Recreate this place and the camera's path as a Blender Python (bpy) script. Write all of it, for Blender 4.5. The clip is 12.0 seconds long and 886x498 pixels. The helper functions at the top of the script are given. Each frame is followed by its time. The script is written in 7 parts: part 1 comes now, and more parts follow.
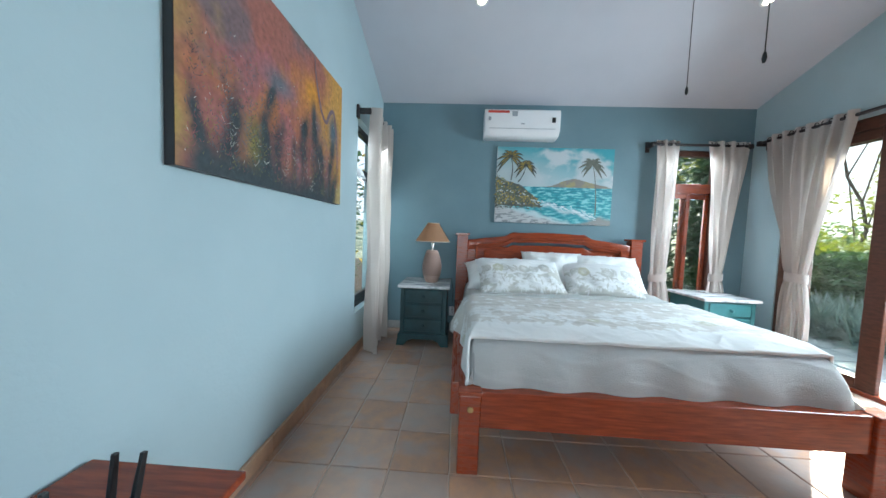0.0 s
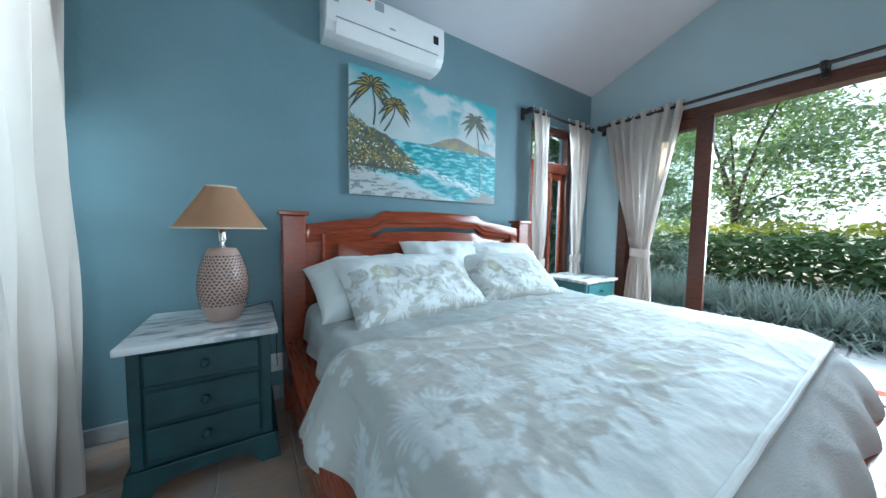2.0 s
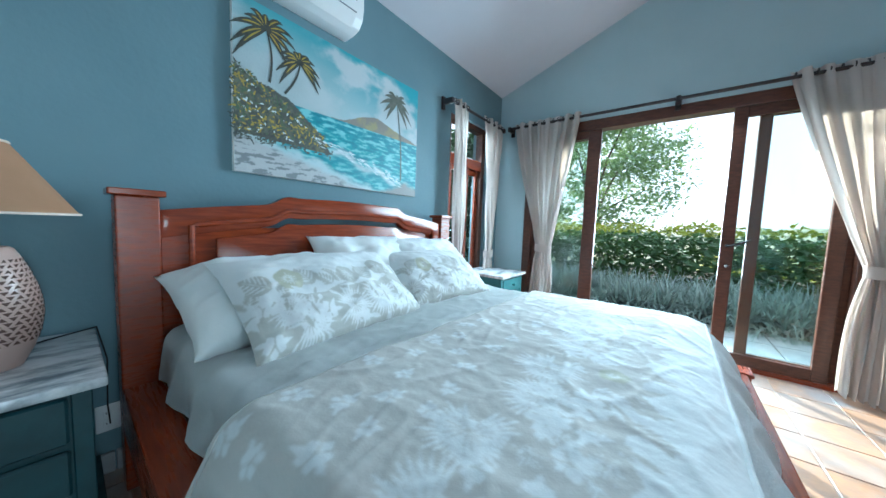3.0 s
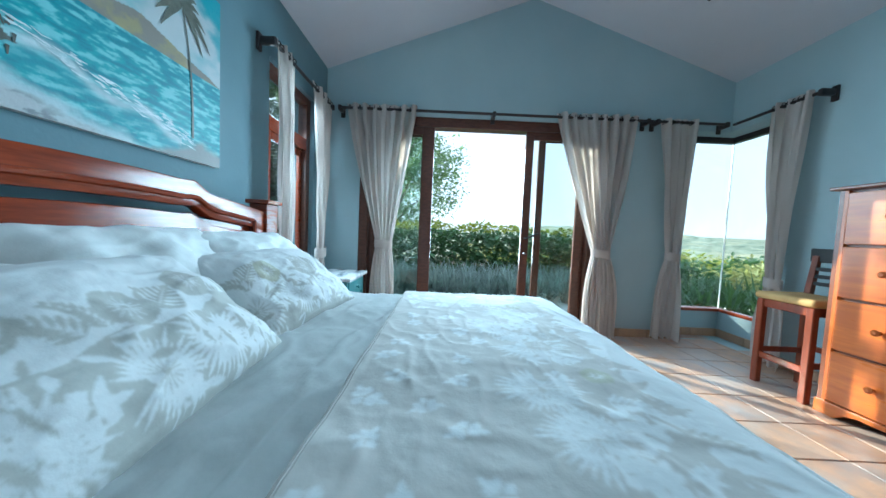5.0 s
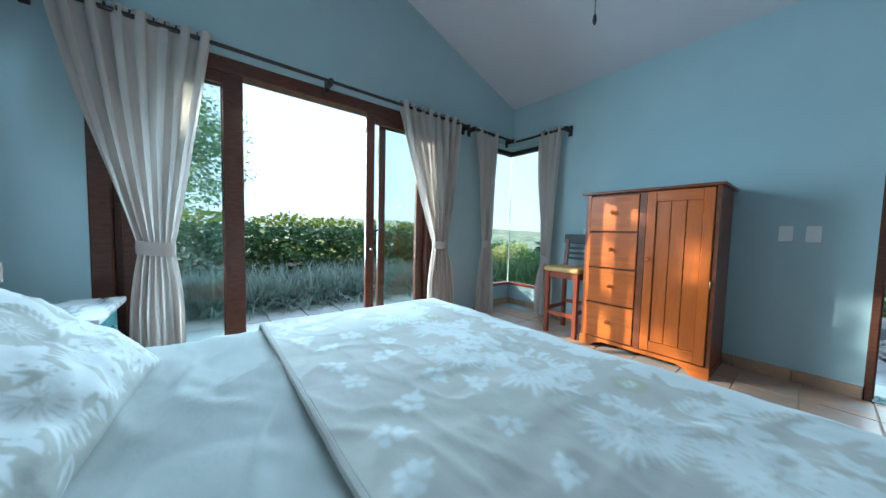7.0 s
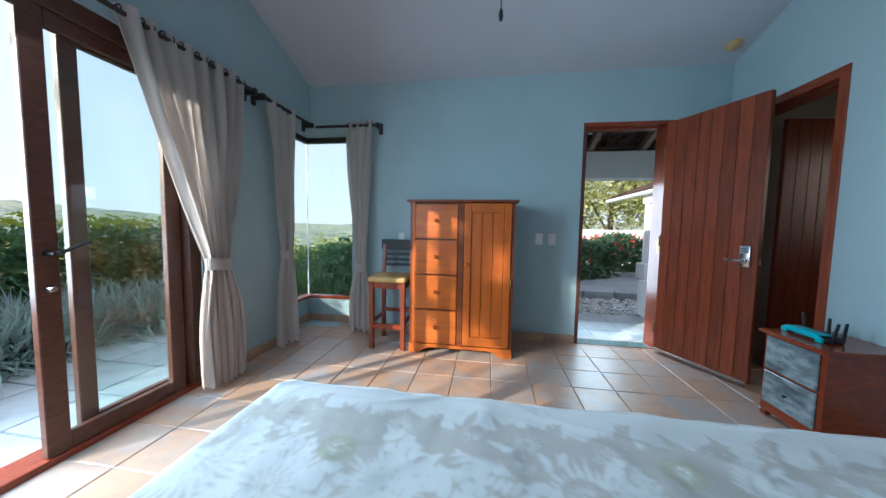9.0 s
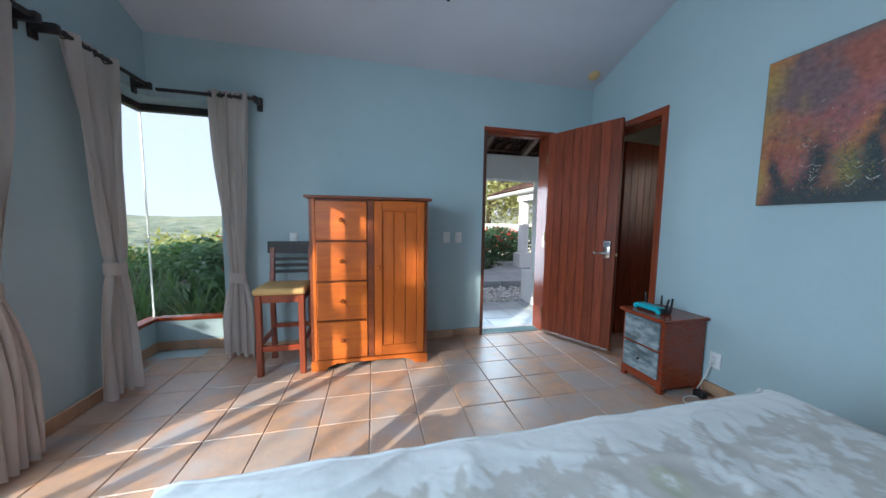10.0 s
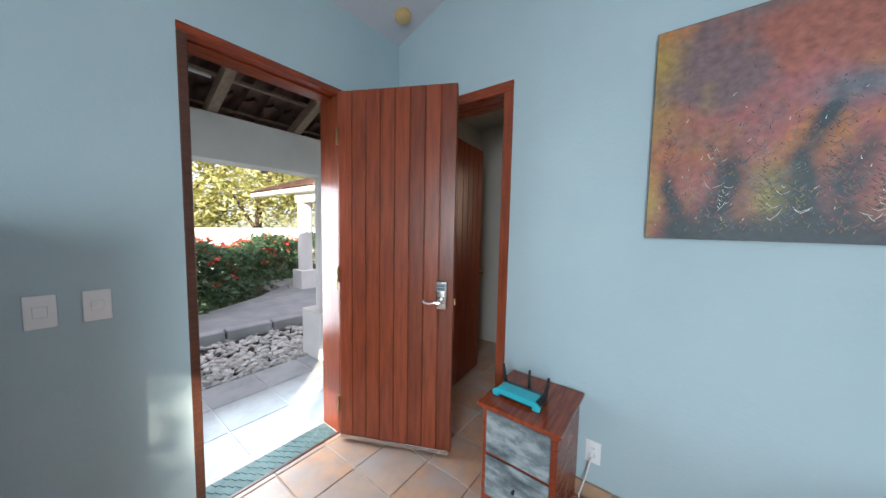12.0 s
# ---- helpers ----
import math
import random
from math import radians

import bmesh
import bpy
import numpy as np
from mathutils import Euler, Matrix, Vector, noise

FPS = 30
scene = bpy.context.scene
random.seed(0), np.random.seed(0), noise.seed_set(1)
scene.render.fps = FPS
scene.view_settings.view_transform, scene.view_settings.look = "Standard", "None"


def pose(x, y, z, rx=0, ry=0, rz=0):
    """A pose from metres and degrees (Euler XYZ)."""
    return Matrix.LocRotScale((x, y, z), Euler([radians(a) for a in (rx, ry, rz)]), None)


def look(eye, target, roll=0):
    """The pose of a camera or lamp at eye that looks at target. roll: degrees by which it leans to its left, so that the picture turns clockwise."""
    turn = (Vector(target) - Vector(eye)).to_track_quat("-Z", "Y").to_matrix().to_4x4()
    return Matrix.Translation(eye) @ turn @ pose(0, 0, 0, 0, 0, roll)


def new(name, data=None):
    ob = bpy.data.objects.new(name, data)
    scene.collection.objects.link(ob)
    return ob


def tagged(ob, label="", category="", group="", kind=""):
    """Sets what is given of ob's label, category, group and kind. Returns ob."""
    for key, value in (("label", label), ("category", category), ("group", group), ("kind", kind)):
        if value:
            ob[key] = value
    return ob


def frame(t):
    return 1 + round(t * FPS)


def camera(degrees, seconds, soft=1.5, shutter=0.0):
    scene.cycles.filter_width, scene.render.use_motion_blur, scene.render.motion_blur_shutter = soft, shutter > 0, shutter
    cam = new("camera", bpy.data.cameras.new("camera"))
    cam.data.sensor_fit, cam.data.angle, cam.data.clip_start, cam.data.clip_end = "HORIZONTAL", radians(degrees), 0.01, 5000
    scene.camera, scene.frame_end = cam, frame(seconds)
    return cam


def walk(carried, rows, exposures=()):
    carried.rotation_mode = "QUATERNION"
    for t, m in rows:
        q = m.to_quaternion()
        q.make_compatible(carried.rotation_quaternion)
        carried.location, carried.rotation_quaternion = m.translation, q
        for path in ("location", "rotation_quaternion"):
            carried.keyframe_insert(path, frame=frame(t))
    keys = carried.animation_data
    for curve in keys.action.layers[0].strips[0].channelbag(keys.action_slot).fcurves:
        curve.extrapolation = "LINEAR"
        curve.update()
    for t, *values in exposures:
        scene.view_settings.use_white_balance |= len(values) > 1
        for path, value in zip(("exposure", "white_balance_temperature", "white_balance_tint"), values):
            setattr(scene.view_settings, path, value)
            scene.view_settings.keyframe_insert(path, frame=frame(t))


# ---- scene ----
cam = camera(112.3, 12.0)
PATH = [
    (0, (0.919, 0.7, 1.195), (0.824, 2.694, 1.085), 2.2),
    (0.5, (0.844, 1.259, 1.183), (0.892, 3.257, 1.095), 1.1),
    (1, (0.785, 1.667, 1.164), (1.158, 3.63, 1.073), 0.6),
    (1.5, (0.775, 1.95, 1.126), (1.51, 3.807, 1.024), 0.4),
    (2, (0.77, 2.164, 1.097), (1.849, 3.843, 0.974), 0.8),
    (2.5, (0.777, 2.322, 1.097), (2.128, 3.791, 0.958), 1.4),
    (3, (0.798, 2.465, 1.103), (2.369, 3.693, 0.951), 2.2),
    (5, (1.008, 3.002, 1.045), (3.005, 3.004, 0.937), 2.6),
    (5.5, (1.12, 3.129, 1.054), (3.089, 2.8, 0.94), 2.2),
    (6, (1.252, 3.247, 1.053), (3.136, 2.587, 0.938), 1.7),
    (6.5, (1.396, 3.333, 1.076), (3.14, 2.362, 0.944), 1.5),
    (7, (1.516, 3.382, 1.043), (3.077, 2.138, 0.931), 1.3),
    (9, (2.198, 3.23, 1.18), (2.49, 1.256, 1.044), 1.0),
    (9.5, (2.328, 3.159, 1.217), (2.238, 1.167, 1.058), 0.8),
    (10, (2.41, 3.052, 1.238), (1.957, 1.112, 1.065), 0.8),
    (10.5, (2.471, 2.896, 1.26), (1.649, 1.082, 1.073), 0.7),
    (11, (2.429, 2.663, 1.296), (1.28, 1.036, 1.109), 0.5),
    (11.5, (2.151, 2.221, 1.377), (0.713, 0.841, 1.215), 1.0),
    (12, (1.618, 1.713, 1.41), (0.034, 0.502, 1.262), 1.1),
]
GRADE = [
    (0.0, 1.50, 6080, 5), (1.0, 1.58, 5820, 1), (1.5, 1.56, 5720, 0), (3.0, 1.60, 5350, -4), (5.5, 1.20, 5080, -8), (7.0, 1.16, 5120, -8),
    (9.0, 0.88, 5420, 2), (9.5, 0.88, 5500, 4), (10.5, 1.06, 5880, 9), (11.5, 1.33, 6380, 12), (12.0, 1.57, 6380, 11),
]
walk(cam, [(t, look(eye, target, roll)) for t, eye, target, roll in PATH], GRADE)

# ---- world, sun and daylight ----
SUN_AZ, SUN_EL = radians(46.6), radians(19.0)
TO_SUN = Vector((math.sin(SUN_AZ) * math.cos(SUN_EL), math.cos(SUN_AZ) * math.cos(SUN_EL), math.sin(SUN_EL)))
world = bpy.data.worlds.new("world")
scene.world = world
world.use_nodes = True
wn = world.node_tree.nodes
sky = wn.new("ShaderNodeTexSky")
sky.sky_type, sky.sun_disc = "NISHITA", False
sky.sun_elevation, sky.sun_rotation = SUN_EL, SUN_AZ
sky.air_density, sky.dust_density, sky.ozone_density = 1.0, 0.4, 1.5
wn["Background"].inputs["Strength"].default_value = 0.115
haze = wn.new("ShaderNodeMix")
haze.data_type = "RGBA"
haze.inputs[0].default_value, haze.inputs[7].default_value = 0.85, (5.5, 5.3, 6.0, 1)
world.node_tree.links.new(sky.outputs[0], haze.inputs[6])
world.node_tree.links.new(haze.outputs[2], wn["Background"].inputs["Color"])

sun = new("sun", bpy.data.lights.new("sun", "SUN"))
sun.data.energy, sun.data.angle, sun.data.color = 5.0, radians(0.53), (1.0, 0.86, 0.66)
sun.matrix_world = look(TO_SUN * 40, (0, 0, 0))


def daylight(name, at, toward, w, h, power, colour=(0.80, 0.92, 1.0), spread=180):
    lamp = new(name, bpy.data.lights.new(name, "AREA"))
    lamp.data.shape, lamp.data.size, lamp.data.size_y = "RECTANGLE", w, h
    lamp.data.energy, lamp.data.color = power, colour
    lamp.data.spread = radians(spread)
    lamp.matrix_world = look(at, toward)


daylight("sliding_door_daylight", (4.62, 2.66, 1.45), (2.6, 2.56, 0.0), 1.1, 1.9, 52, spread=168)
daylight("north_window_daylight", (3.57, 4.72, 1.5), (3.3, 3.0, 0.3), 0.55, 1.5, 12)
daylight("west_window_daylight", (-0.42, 3.84, 1.5), (0.9, 3.1, 0.0), 0.6, 1.5, 9)
daylight("entry_daylight", (0.85, -0.6, 1.05), (0.95, 1.5, 0.1), 0.62, 1.4, 12)
# Warm fill lamp added to brighten the passage; it has no visible source.
daylight("passage_fill_lamp", (-1.80, 0.98, 1.7), (-0.4, 0.6, 0.5), 0.4, 0.9, 1.3, (1.0, 0.70, 0.42))

# ---- materials ----
def mat(name, c1, c2=None, rough=0.6, scale=6.0, stretch=(1, 1, 1), bump=0.15, fine=90.0, depth=0.002, metal=0.0, rand=0.0, island=0.0, sharp=(0.35, 0.65), spec=0.5, sheen=0.0, third=None, coords="pos"):
    m = bpy.data.materials.new(name)
    m.use_nodes = True
    n, l = m.node_tree.nodes, m.node_tree.links
    b = n["Principled BSDF"]
    b.inputs["Roughness"].default_value, b.inputs["Metallic"].default_value = rough, metal
    b.inputs["Specular IOR Level"].default_value = spec
    if sheen:
        b.inputs["Sheen Weight"].default_value = sheen
    if coords == "pos":
        vec = n.new("ShaderNodeNewGeometry").outputs["Position"]
    else:
        vec = n.new("ShaderNodeTexCoord").outputs[coords]
    mp = n.new("ShaderNodeMapping")
    mp.inputs["Scale"].default_value = stretch
    l.new(vec, mp.inputs["Vector"])
    base = mp.outputs[0]
    c2 = c2 or tuple(v * 0.85 for v in c1)
    no = n.new("ShaderNodeTexNoise")
    no.inputs["Scale"].default_value, no.inputs["Detail"].default_value, no.inputs["Roughness"].default_value = scale, 6, 0.6
    l.new(base, no.inputs["Vector"])
    ramp = n.new("ShaderNodeMapRange")
    ramp.inputs[1].default_value, ramp.inputs[2].default_value = sharp
    l.new(no.outputs[0], ramp.inputs[0])
    mix = n.new("ShaderNodeMix")
    mix.data_type = "RGBA"
    mix.inputs[6].default_value, mix.inputs[7].default_value = (*c1, 1), (*c2, 1)
    l.new(ramp.outputs[0], mix.inputs[0])
    col = mix.outputs[2]
    if third:
        n3 = n.new("ShaderNodeTexNoise")
        n3.inputs["Scale"].default_value, n3.inputs["Detail"].default_value = scale * 0.37, 3
        l.new(base, n3.inputs["Vector"])
        r3 = n.new("ShaderNodeMapRange")
        r3.inputs[1].default_value, r3.inputs[2].default_value = 0.48, 0.68
        l.new(n3.outputs[0], r3.inputs[0])
        m3 = n.new("ShaderNodeMix")
        m3.data_type = "RGBA"
        m3.inputs[7].default_value = (*third, 1)
        l.new(r3.outputs[0], m3.inputs[0])
        l.new(col, m3.inputs[6])
        col = m3.outputs[2]
    for amount, node, out in ((rand, "ShaderNodeObjectInfo", "Random"), (island, "ShaderNodeNewGeometry", "Random Per Island")):
        if amount:
            src = n.new(node)
            mr = n.new("ShaderNodeMapRange")
            mr.inputs[3].default_value, mr.inputs[4].default_value = 1 - amount, 1 + amount
            l.new(src.outputs[out], mr.inputs[0])
            hs = n.new("ShaderNodeHueSaturation")
            l.new(mr.outputs[0], hs.inputs["Value"])
            l.new(col, hs.inputs["Color"])
            col = hs.outputs[0]
    l.new(col, b.inputs["Base Color"])
    if bump:
        fn = n.new("ShaderNodeTexNoise")
        fn.inputs["Scale"].default_value, fn.inputs["Detail"].default_value = fine, 4
        l.new(base, fn.inputs["Vector"])
        bp = n.new("ShaderNodeBump")
        bp.inputs["Strength"].default_value, bp.inputs["Distance"].default_value = bump, depth
        l.new(fn.outputs[0], bp.inputs["Height"])
        l.new(bp.outputs[0], b.inputs["Normal"])
        rr = n.new("ShaderNodeMapRange")
        rr.inputs[3].default_value, rr.inputs[4].default_value = max(0.03, rough - 0.08), min(1, rough + 0.08)
        l.new(no.outputs[0], rr.inputs[0])
        l.new(rr.outputs[0], b.inputs["Roughness"])
    return m


def glow(name, colour, strength):
    m = mat(name, colour, bump=0)
    b = m.node_tree.nodes["Principled BSDF"]
    b.inputs["Emission Color"].default_value, b.inputs["Emission Strength"].default_value = (*colour, 1), strength
    return m


def glass_mat(name, tint=(0.93, 0.97, 0.96)):
    m = bpy.data.materials.new(name)
    m.use_nodes = True
    n, l = m.node_tree.nodes, m.node_tree.links
    n.remove(n["Principled BSDF"])
    tr, gl, mix, fr = n.new("ShaderNodeBsdfTransparent"), n.new("ShaderNodeBsdfGlossy"), n.new("ShaderNodeMixShader"), n.new("ShaderNodeLayerWeight")
    tr.inputs[0].default_value = (*tint, 1)
    gl.inputs["Roughness"].default_value = 0.02
    pw, ad = n.new("ShaderNodeMath"), n.new("ShaderNodeMath")
    pw.operation, ad.operation = "POWER", "MULTIPLY_ADD"
    pw.inputs[1].default_value, ad.inputs[1].default_value, ad.inputs[2].default_value = 4.0, 0.5, 0.03
    l.new(fr.outputs["Facing"], pw.inputs[0])
    l.new(pw.outputs[0], ad.inputs[0])
    l.new(ad.outputs[0], mix.inputs[0])
    l.new(tr.outputs[0], mix.inputs[1])
    l.new(gl.outputs[0], mix.inputs[2])
    l.new(mix.outputs[0], n["Material Output"].inputs[0])
    return m


WALL = mat("pale_blue_plaster", (0.432, 0.556, 0.595), (0.402, 0.522, 0.562), 0.75, 1.3, bump=0.35, fine=55, depth=0.003)
ACCENT = mat("teal_blue_plaster", (0.165, 0.262, 0.302), (0.145, 0.235, 0.275), 0.7, 1.6, bump=0.4, fine=45, depth=0.003)
CEIL = mat("off_white_ceiling_paint", (0.60, 0.615, 0.67), (0.56, 0.575, 0.63), 0.8, 1.0, bump=0.2, fine=60)
WHITE_WALL = mat("white_render", (0.80, 0.79, 0.76), (0.72, 0.71, 0.68), 0.8, 2.0, bump=0.3)
HALLWALL = mat("cream_plaster", (0.54, 0.51, 0.45), (0.49, 0.46, 0.41), 0.8, 2.0)
TILE = mat("mottled_terracotta_tile", (0.58, 0.335, 0.20), (0.44, 0.29, 0.215), 0.36, 11.0, bump=0.3, fine=40, depth=0.003, rand=0.14, third=(0.42, 0.355, 0.335), sharp=(0.32, 0.62))
tint, pick, mixer = (TILE.node_tree.nodes.new(k) for k in ("ShaderNodeObjectInfo", "ShaderNodeMapRange", "ShaderNodeMix"))
mixer.data_type = "RGBA"
mixer.inputs[7].default_value = (0.33, 0.295, 0.275, 1)  # the slate-grey tiles among the rust ones
pick.inputs[1].default_value, pick.inputs[2].default_value, pick.inputs[4].default_value = 0.35, 1.0, 0.62
TILE.node_tree.links.new(tint.outputs["Random"], pick.inputs[0])
TILE.node_tree.links.new(pick.outputs[0], mixer.inputs[0])
TILE.node_tree.links.new(TILE.node_tree.nodes["Principled BSDF"].inputs["Base Color"].links[0].from_socket, mixer.inputs[6])
TILE.node_tree.links.new(mixer.outputs[2], TILE.node_tree.nodes["Principled BSDF"].inputs["Base Color"])
GROUT = mat("pale_grout", (0.60, 0.53, 0.48), (0.50, 0.44, 0.39), 0.9, 30)
BASETILE = mat("skirting_tile", (0.50, 0.31, 0.19), (0.38, 0.25, 0.17), 0.45, 9.0, rand=0.12)
WOOD_R = mat("red_mahogany", (0.30, 0.055, 0.018), (0.17, 0.028, 0.010), 0.28, 5.0, (2, 2, 14), bump=0.12, fine=30)
WOOD_RX = mat("red_mahogany_across", (0.30, 0.055, 0.018), (0.17, 0.028, 0.010), 0.17, 5.0, (1.2, 14, 14), bump=0.12, fine=30)
WOOD_RY = mat("red_mahogany_along", (0.30, 0.055, 0.018), (0.17, 0.028, 0.010), 0.28, 5.0, (14, 1.2, 14), bump=0.12, fine=30)
WOOD_DOOR = mat("varnished_cedar_plank", (0.27, 0.058, 0.022), (0.16, 0.032, 0.013), 0.32, 4.0, (9, 9, 0.9), bump=0.15, fine=25, rand=0.2)
WOOD_D = mat("dark_stained_frame", (0.115, 0.042, 0.024), (0.065, 0.024, 0.015), 0.35, 5.0, (3, 3, 12), bump=0.15)
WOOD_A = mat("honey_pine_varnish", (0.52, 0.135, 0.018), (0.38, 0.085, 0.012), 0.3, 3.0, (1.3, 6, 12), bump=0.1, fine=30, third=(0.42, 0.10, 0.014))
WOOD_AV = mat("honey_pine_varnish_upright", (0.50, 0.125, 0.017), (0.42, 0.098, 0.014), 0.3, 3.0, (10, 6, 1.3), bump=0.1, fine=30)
# Top, sides, carcass and middle stile are coloured darker than the fronts.
WOOD_AD = mat("darker_armoire_wood", (0.20, 0.055, 0.018), (0.13, 0.032, 0.012), 0.32, 4.0, (3, 6, 8), bump=0.1)
WOOD_BLK = mat("blackened_wood", (0.030, 0.028, 0.030), (0.018, 0.017, 0.018), 0.4, 8.0)
ROD = mat("dark_turned_wood", (0.035, 0.026, 0.026), (0.02, 0.016, 0.017), 0.38, 9.0)
LINEN = mat("white_cotton", (0.79, 0.81, 0.80), (0.75, 0.77, 0.76), 0.8, 3.5, bump=0.3, fine=20, depth=0.008, sheen=0.15)
QUILTWHITE = mat("white_quilt_lining", (0.70, 0.715, 0.715), (0.67, 0.685, 0.685), 0.85, 3.0, bump=0.35, fine=18, depth=0.008)
TEALWOOD = mat("worn_dark_teal_paint", (0.020, 0.075, 0.088), (0.012, 0.043, 0.052), 0.45, 7.0, bump=0.35, fine=28, depth=0.003, third=(0.010, 0.032, 0.036))
TEAL2 = mat("worn_sea_green_paint", (0.055, 0.22, 0.235), (0.04, 0.17, 0.185), 0.4, 7.0, bump=0.3, fine=28)
MARBLE = mat("grey_white_marble", (0.78, 0.79, 0.80), (0.20, 0.23, 0.26), 0.15, 5.0, (1, 2.6, 1), bump=0, sharp=(0.47, 0.66))
MARBLE_D = mat("dark_veined_marble", (0.15, 0.19, 0.205), (0.30, 0.355, 0.375), 0.15, 11.0, (1, 1, 2.2), bump=0, sharp=(0.42, 0.60), third=(0.055, 0.075, 0.085))
PLASTIC = mat("white_plastic", (0.82, 0.83, 0.84), (0.78, 0.79, 0.80), 0.3, 4, bump=0.03)
GREYPL = mat("grey_plastic", (0.35, 0.37, 0.40), (0.3, 0.32, 0.35), 0.4, 4)
BLACKPL = mat("black_plastic", (0.016, 0.017, 0.019), (0.011, 0.012, 0.013), 0.4, 8)
REDPL = mat("red_sticker", (0.55, 0.06, 0.04), (0.5, 0.05, 0.035), 0.4, 5, bump=0)
TEALPL = mat("turquoise_plastic", (0.03, 0.44, 0.52), (0.025, 0.38, 0.46), 0.3, 4, bump=0.03)
CHROME = mat("brushed_nickel", (0.62, 0.60, 0.57), (0.52, 0.50, 0.48), 0.25, 40, metal=1.0, bump=0.05)
BRASS = mat("aged_brass", (0.45, 0.33, 0.16), (0.36, 0.26, 0.12), 0.35, 20, metal=1.0, bump=0.05)
SHADE = mat("peach_lampshade_fabric", (0.66, 0.40, 0.24), (0.60, 0.36, 0.21), 0.85, 5, bump=0.2, fine=300, depth=0.001)
SHADE_RIM = mat("pale_shade_trim", (0.74, 0.62, 0.52), (0.68, 0.56, 0.47), 0.8, 8)
SEAT = mat("mustard_seat_fabric", (0.52, 0.33, 0.13), (0.44, 0.27, 0.10), 0.85, 6, bump=0.3, fine=260, depth=0.001)
GLASS = glass_mat("window_glass")
BULB = glow("lit_spot_lens", (1.0, 0.86, 0.6), 14.0)
CABLE = mat("white_cable", (0.75, 0.75, 0.72), (0.68, 0.68, 0.65), 0.5, 20)
STONE = mat("pale_flagstone", (0.50, 0.52, 0.53), (0.35, 0.375, 0.39), 0.6, 5.0, bump=0.4, fine=22, depth=0.004, rand=0.10, sharp=(0.42, 0.75))
STONE_J = mat("flagstone_joint", (0.66, 0.67, 0.67), (0.58, 0.59, 0.59), 0.9, 20)
SLATE = mat("grey_slab", (0.36, 0.375, 0.38), (0.27, 0.285, 0.295), 0.8, 3.0, bump=0.4, fine=30, rand=0.1)
PEBBLE = mat("river_pebble", (0.62, 0.61, 0.58), (0.45, 0.44, 0.42), 0.55, 9, bump=0.15, rand=0.28)
PEBBLE_S = mat("river_pebble_bed", (0.62, 0.61, 0.58), (0.45, 0.44, 0.42), 0.55, 9, bump=0.15, island=0.28)
SOIL = mat("garden_soil", (0.075, 0.055, 0.038), (0.045, 0.034, 0.025), 0.95, 5, bump=0.6, fine=40, depth=0.02)
GRASS = mat("rough_grass_ground", (0.10, 0.13, 0.035), (0.06, 0.085, 0.025), 0.95, 0.6, bump=0.6, fine=6, depth=0.1)
BARK = mat("grey_bark", (0.16, 0.125, 0.10), (0.09, 0.07, 0.055), 0.9, 8, (2, 2, 0.6), bump=0.6, fine=25, depth=0.01)
ROOFTILE = mat("clay_roof_tile", (0.24, 0.13, 0.095), (0.14, 0.09, 0.072), 0.8, 9, bump=0.3, rand=0.2)
GUTTER = mat("white_gutter", (0.62, 0.64, 0.65), (0.55, 0.57, 0.58), 0.4, 6)
RAFTER = mat("weathered_rafter", (0.30, 0.21, 0.15), (0.2, 0.14, 0.1), 0.7, 5, (8, 1, 8))
MATRUBBER = mat("grey_green_door_mat", (0.14, 0.22, 0.22), (0.10, 0.165, 0.165), 0.7, 20)


def leaf_mat(name, c1, c2, rough=0.5, through_light=0.25, glow_through=None, vary=0.35):
    m = mat(name, c1, c2, rough, 3.0, bump=0, island=vary)
    n, l = m.node_tree.nodes, m.node_tree.links
    b = n["Principled BSDF"]
    tl, mix = n.new("ShaderNodeBsdfTranslucent"), n.new("ShaderNodeMixShader")
    tl.inputs[0].default_value = (*(glow_through or (min(1, c1[0] * 1.9), min(1, c1[1] * 1.9), c1[2])), 1)
    mix.inputs[0].default_value = through_light
    l.new(b.outputs[0], mix.inputs[1])
    l.new(tl.outputs[0], mix.inputs[2])
    l.new(mix.outputs[0], n["Material Output"].inputs[0])
    return m


LEAF = leaf_mat("hedge_leaf", (0.10, 0.18, 0.09), (0.055, 0.115, 0.06))
# Yellow-green leaf with sunlight painted in, for hedge tops and shrub tips.
LEAF_Y = leaf_mat("sun_painted_yellow_green_leaf", (0.30, 0.33, 0.05), (0.18, 0.24, 0.045))
LEAF_G = leaf_mat("silver_green_blade", (0.36, 0.45, 0.415), (0.23, 0.31, 0.285), 0.45, 0.3, (0.36, 0.44, 0.36))
LEAF_T = leaf_mat("tree_leaf", (0.18, 0.265, 0.18), (0.115, 0.19, 0.125), 0.5, 0.35)
LEAF_D = leaf_mat("dark_shrub_leaf", (0.07, 0.135, 0.075), (0.04, 0.09, 0.05))
LEAF_P = leaf_mat("palm_blade", (0.10, 0.17, 0.085), (0.055, 0.11, 0.05))
LEAF_F = leaf_mat("dry_golden_foliage", (0.42, 0.41, 0.20), (0.28, 0.31, 0.14))
FLOWER_Y = mat("yellow_blossom", (0.75, 0.55, 0.03), (0.65, 0.45, 0.02), 0.6, 5, bump=0)
FLOWER_R = mat("red_blossom", (0.70, 0.10, 0.06), (0.6, 0.07, 0.05), 0.6, 5, bump=0)
FAR = mat("far_woodland", (0.36, 0.39, 0.29), (0.15, 0.19, 0.13), 0.95, 0.11, bump=1.0, fine=0.28, depth=2.0, sharp=(0.40, 0.60), third=(0.42, 0.40, 0.27))


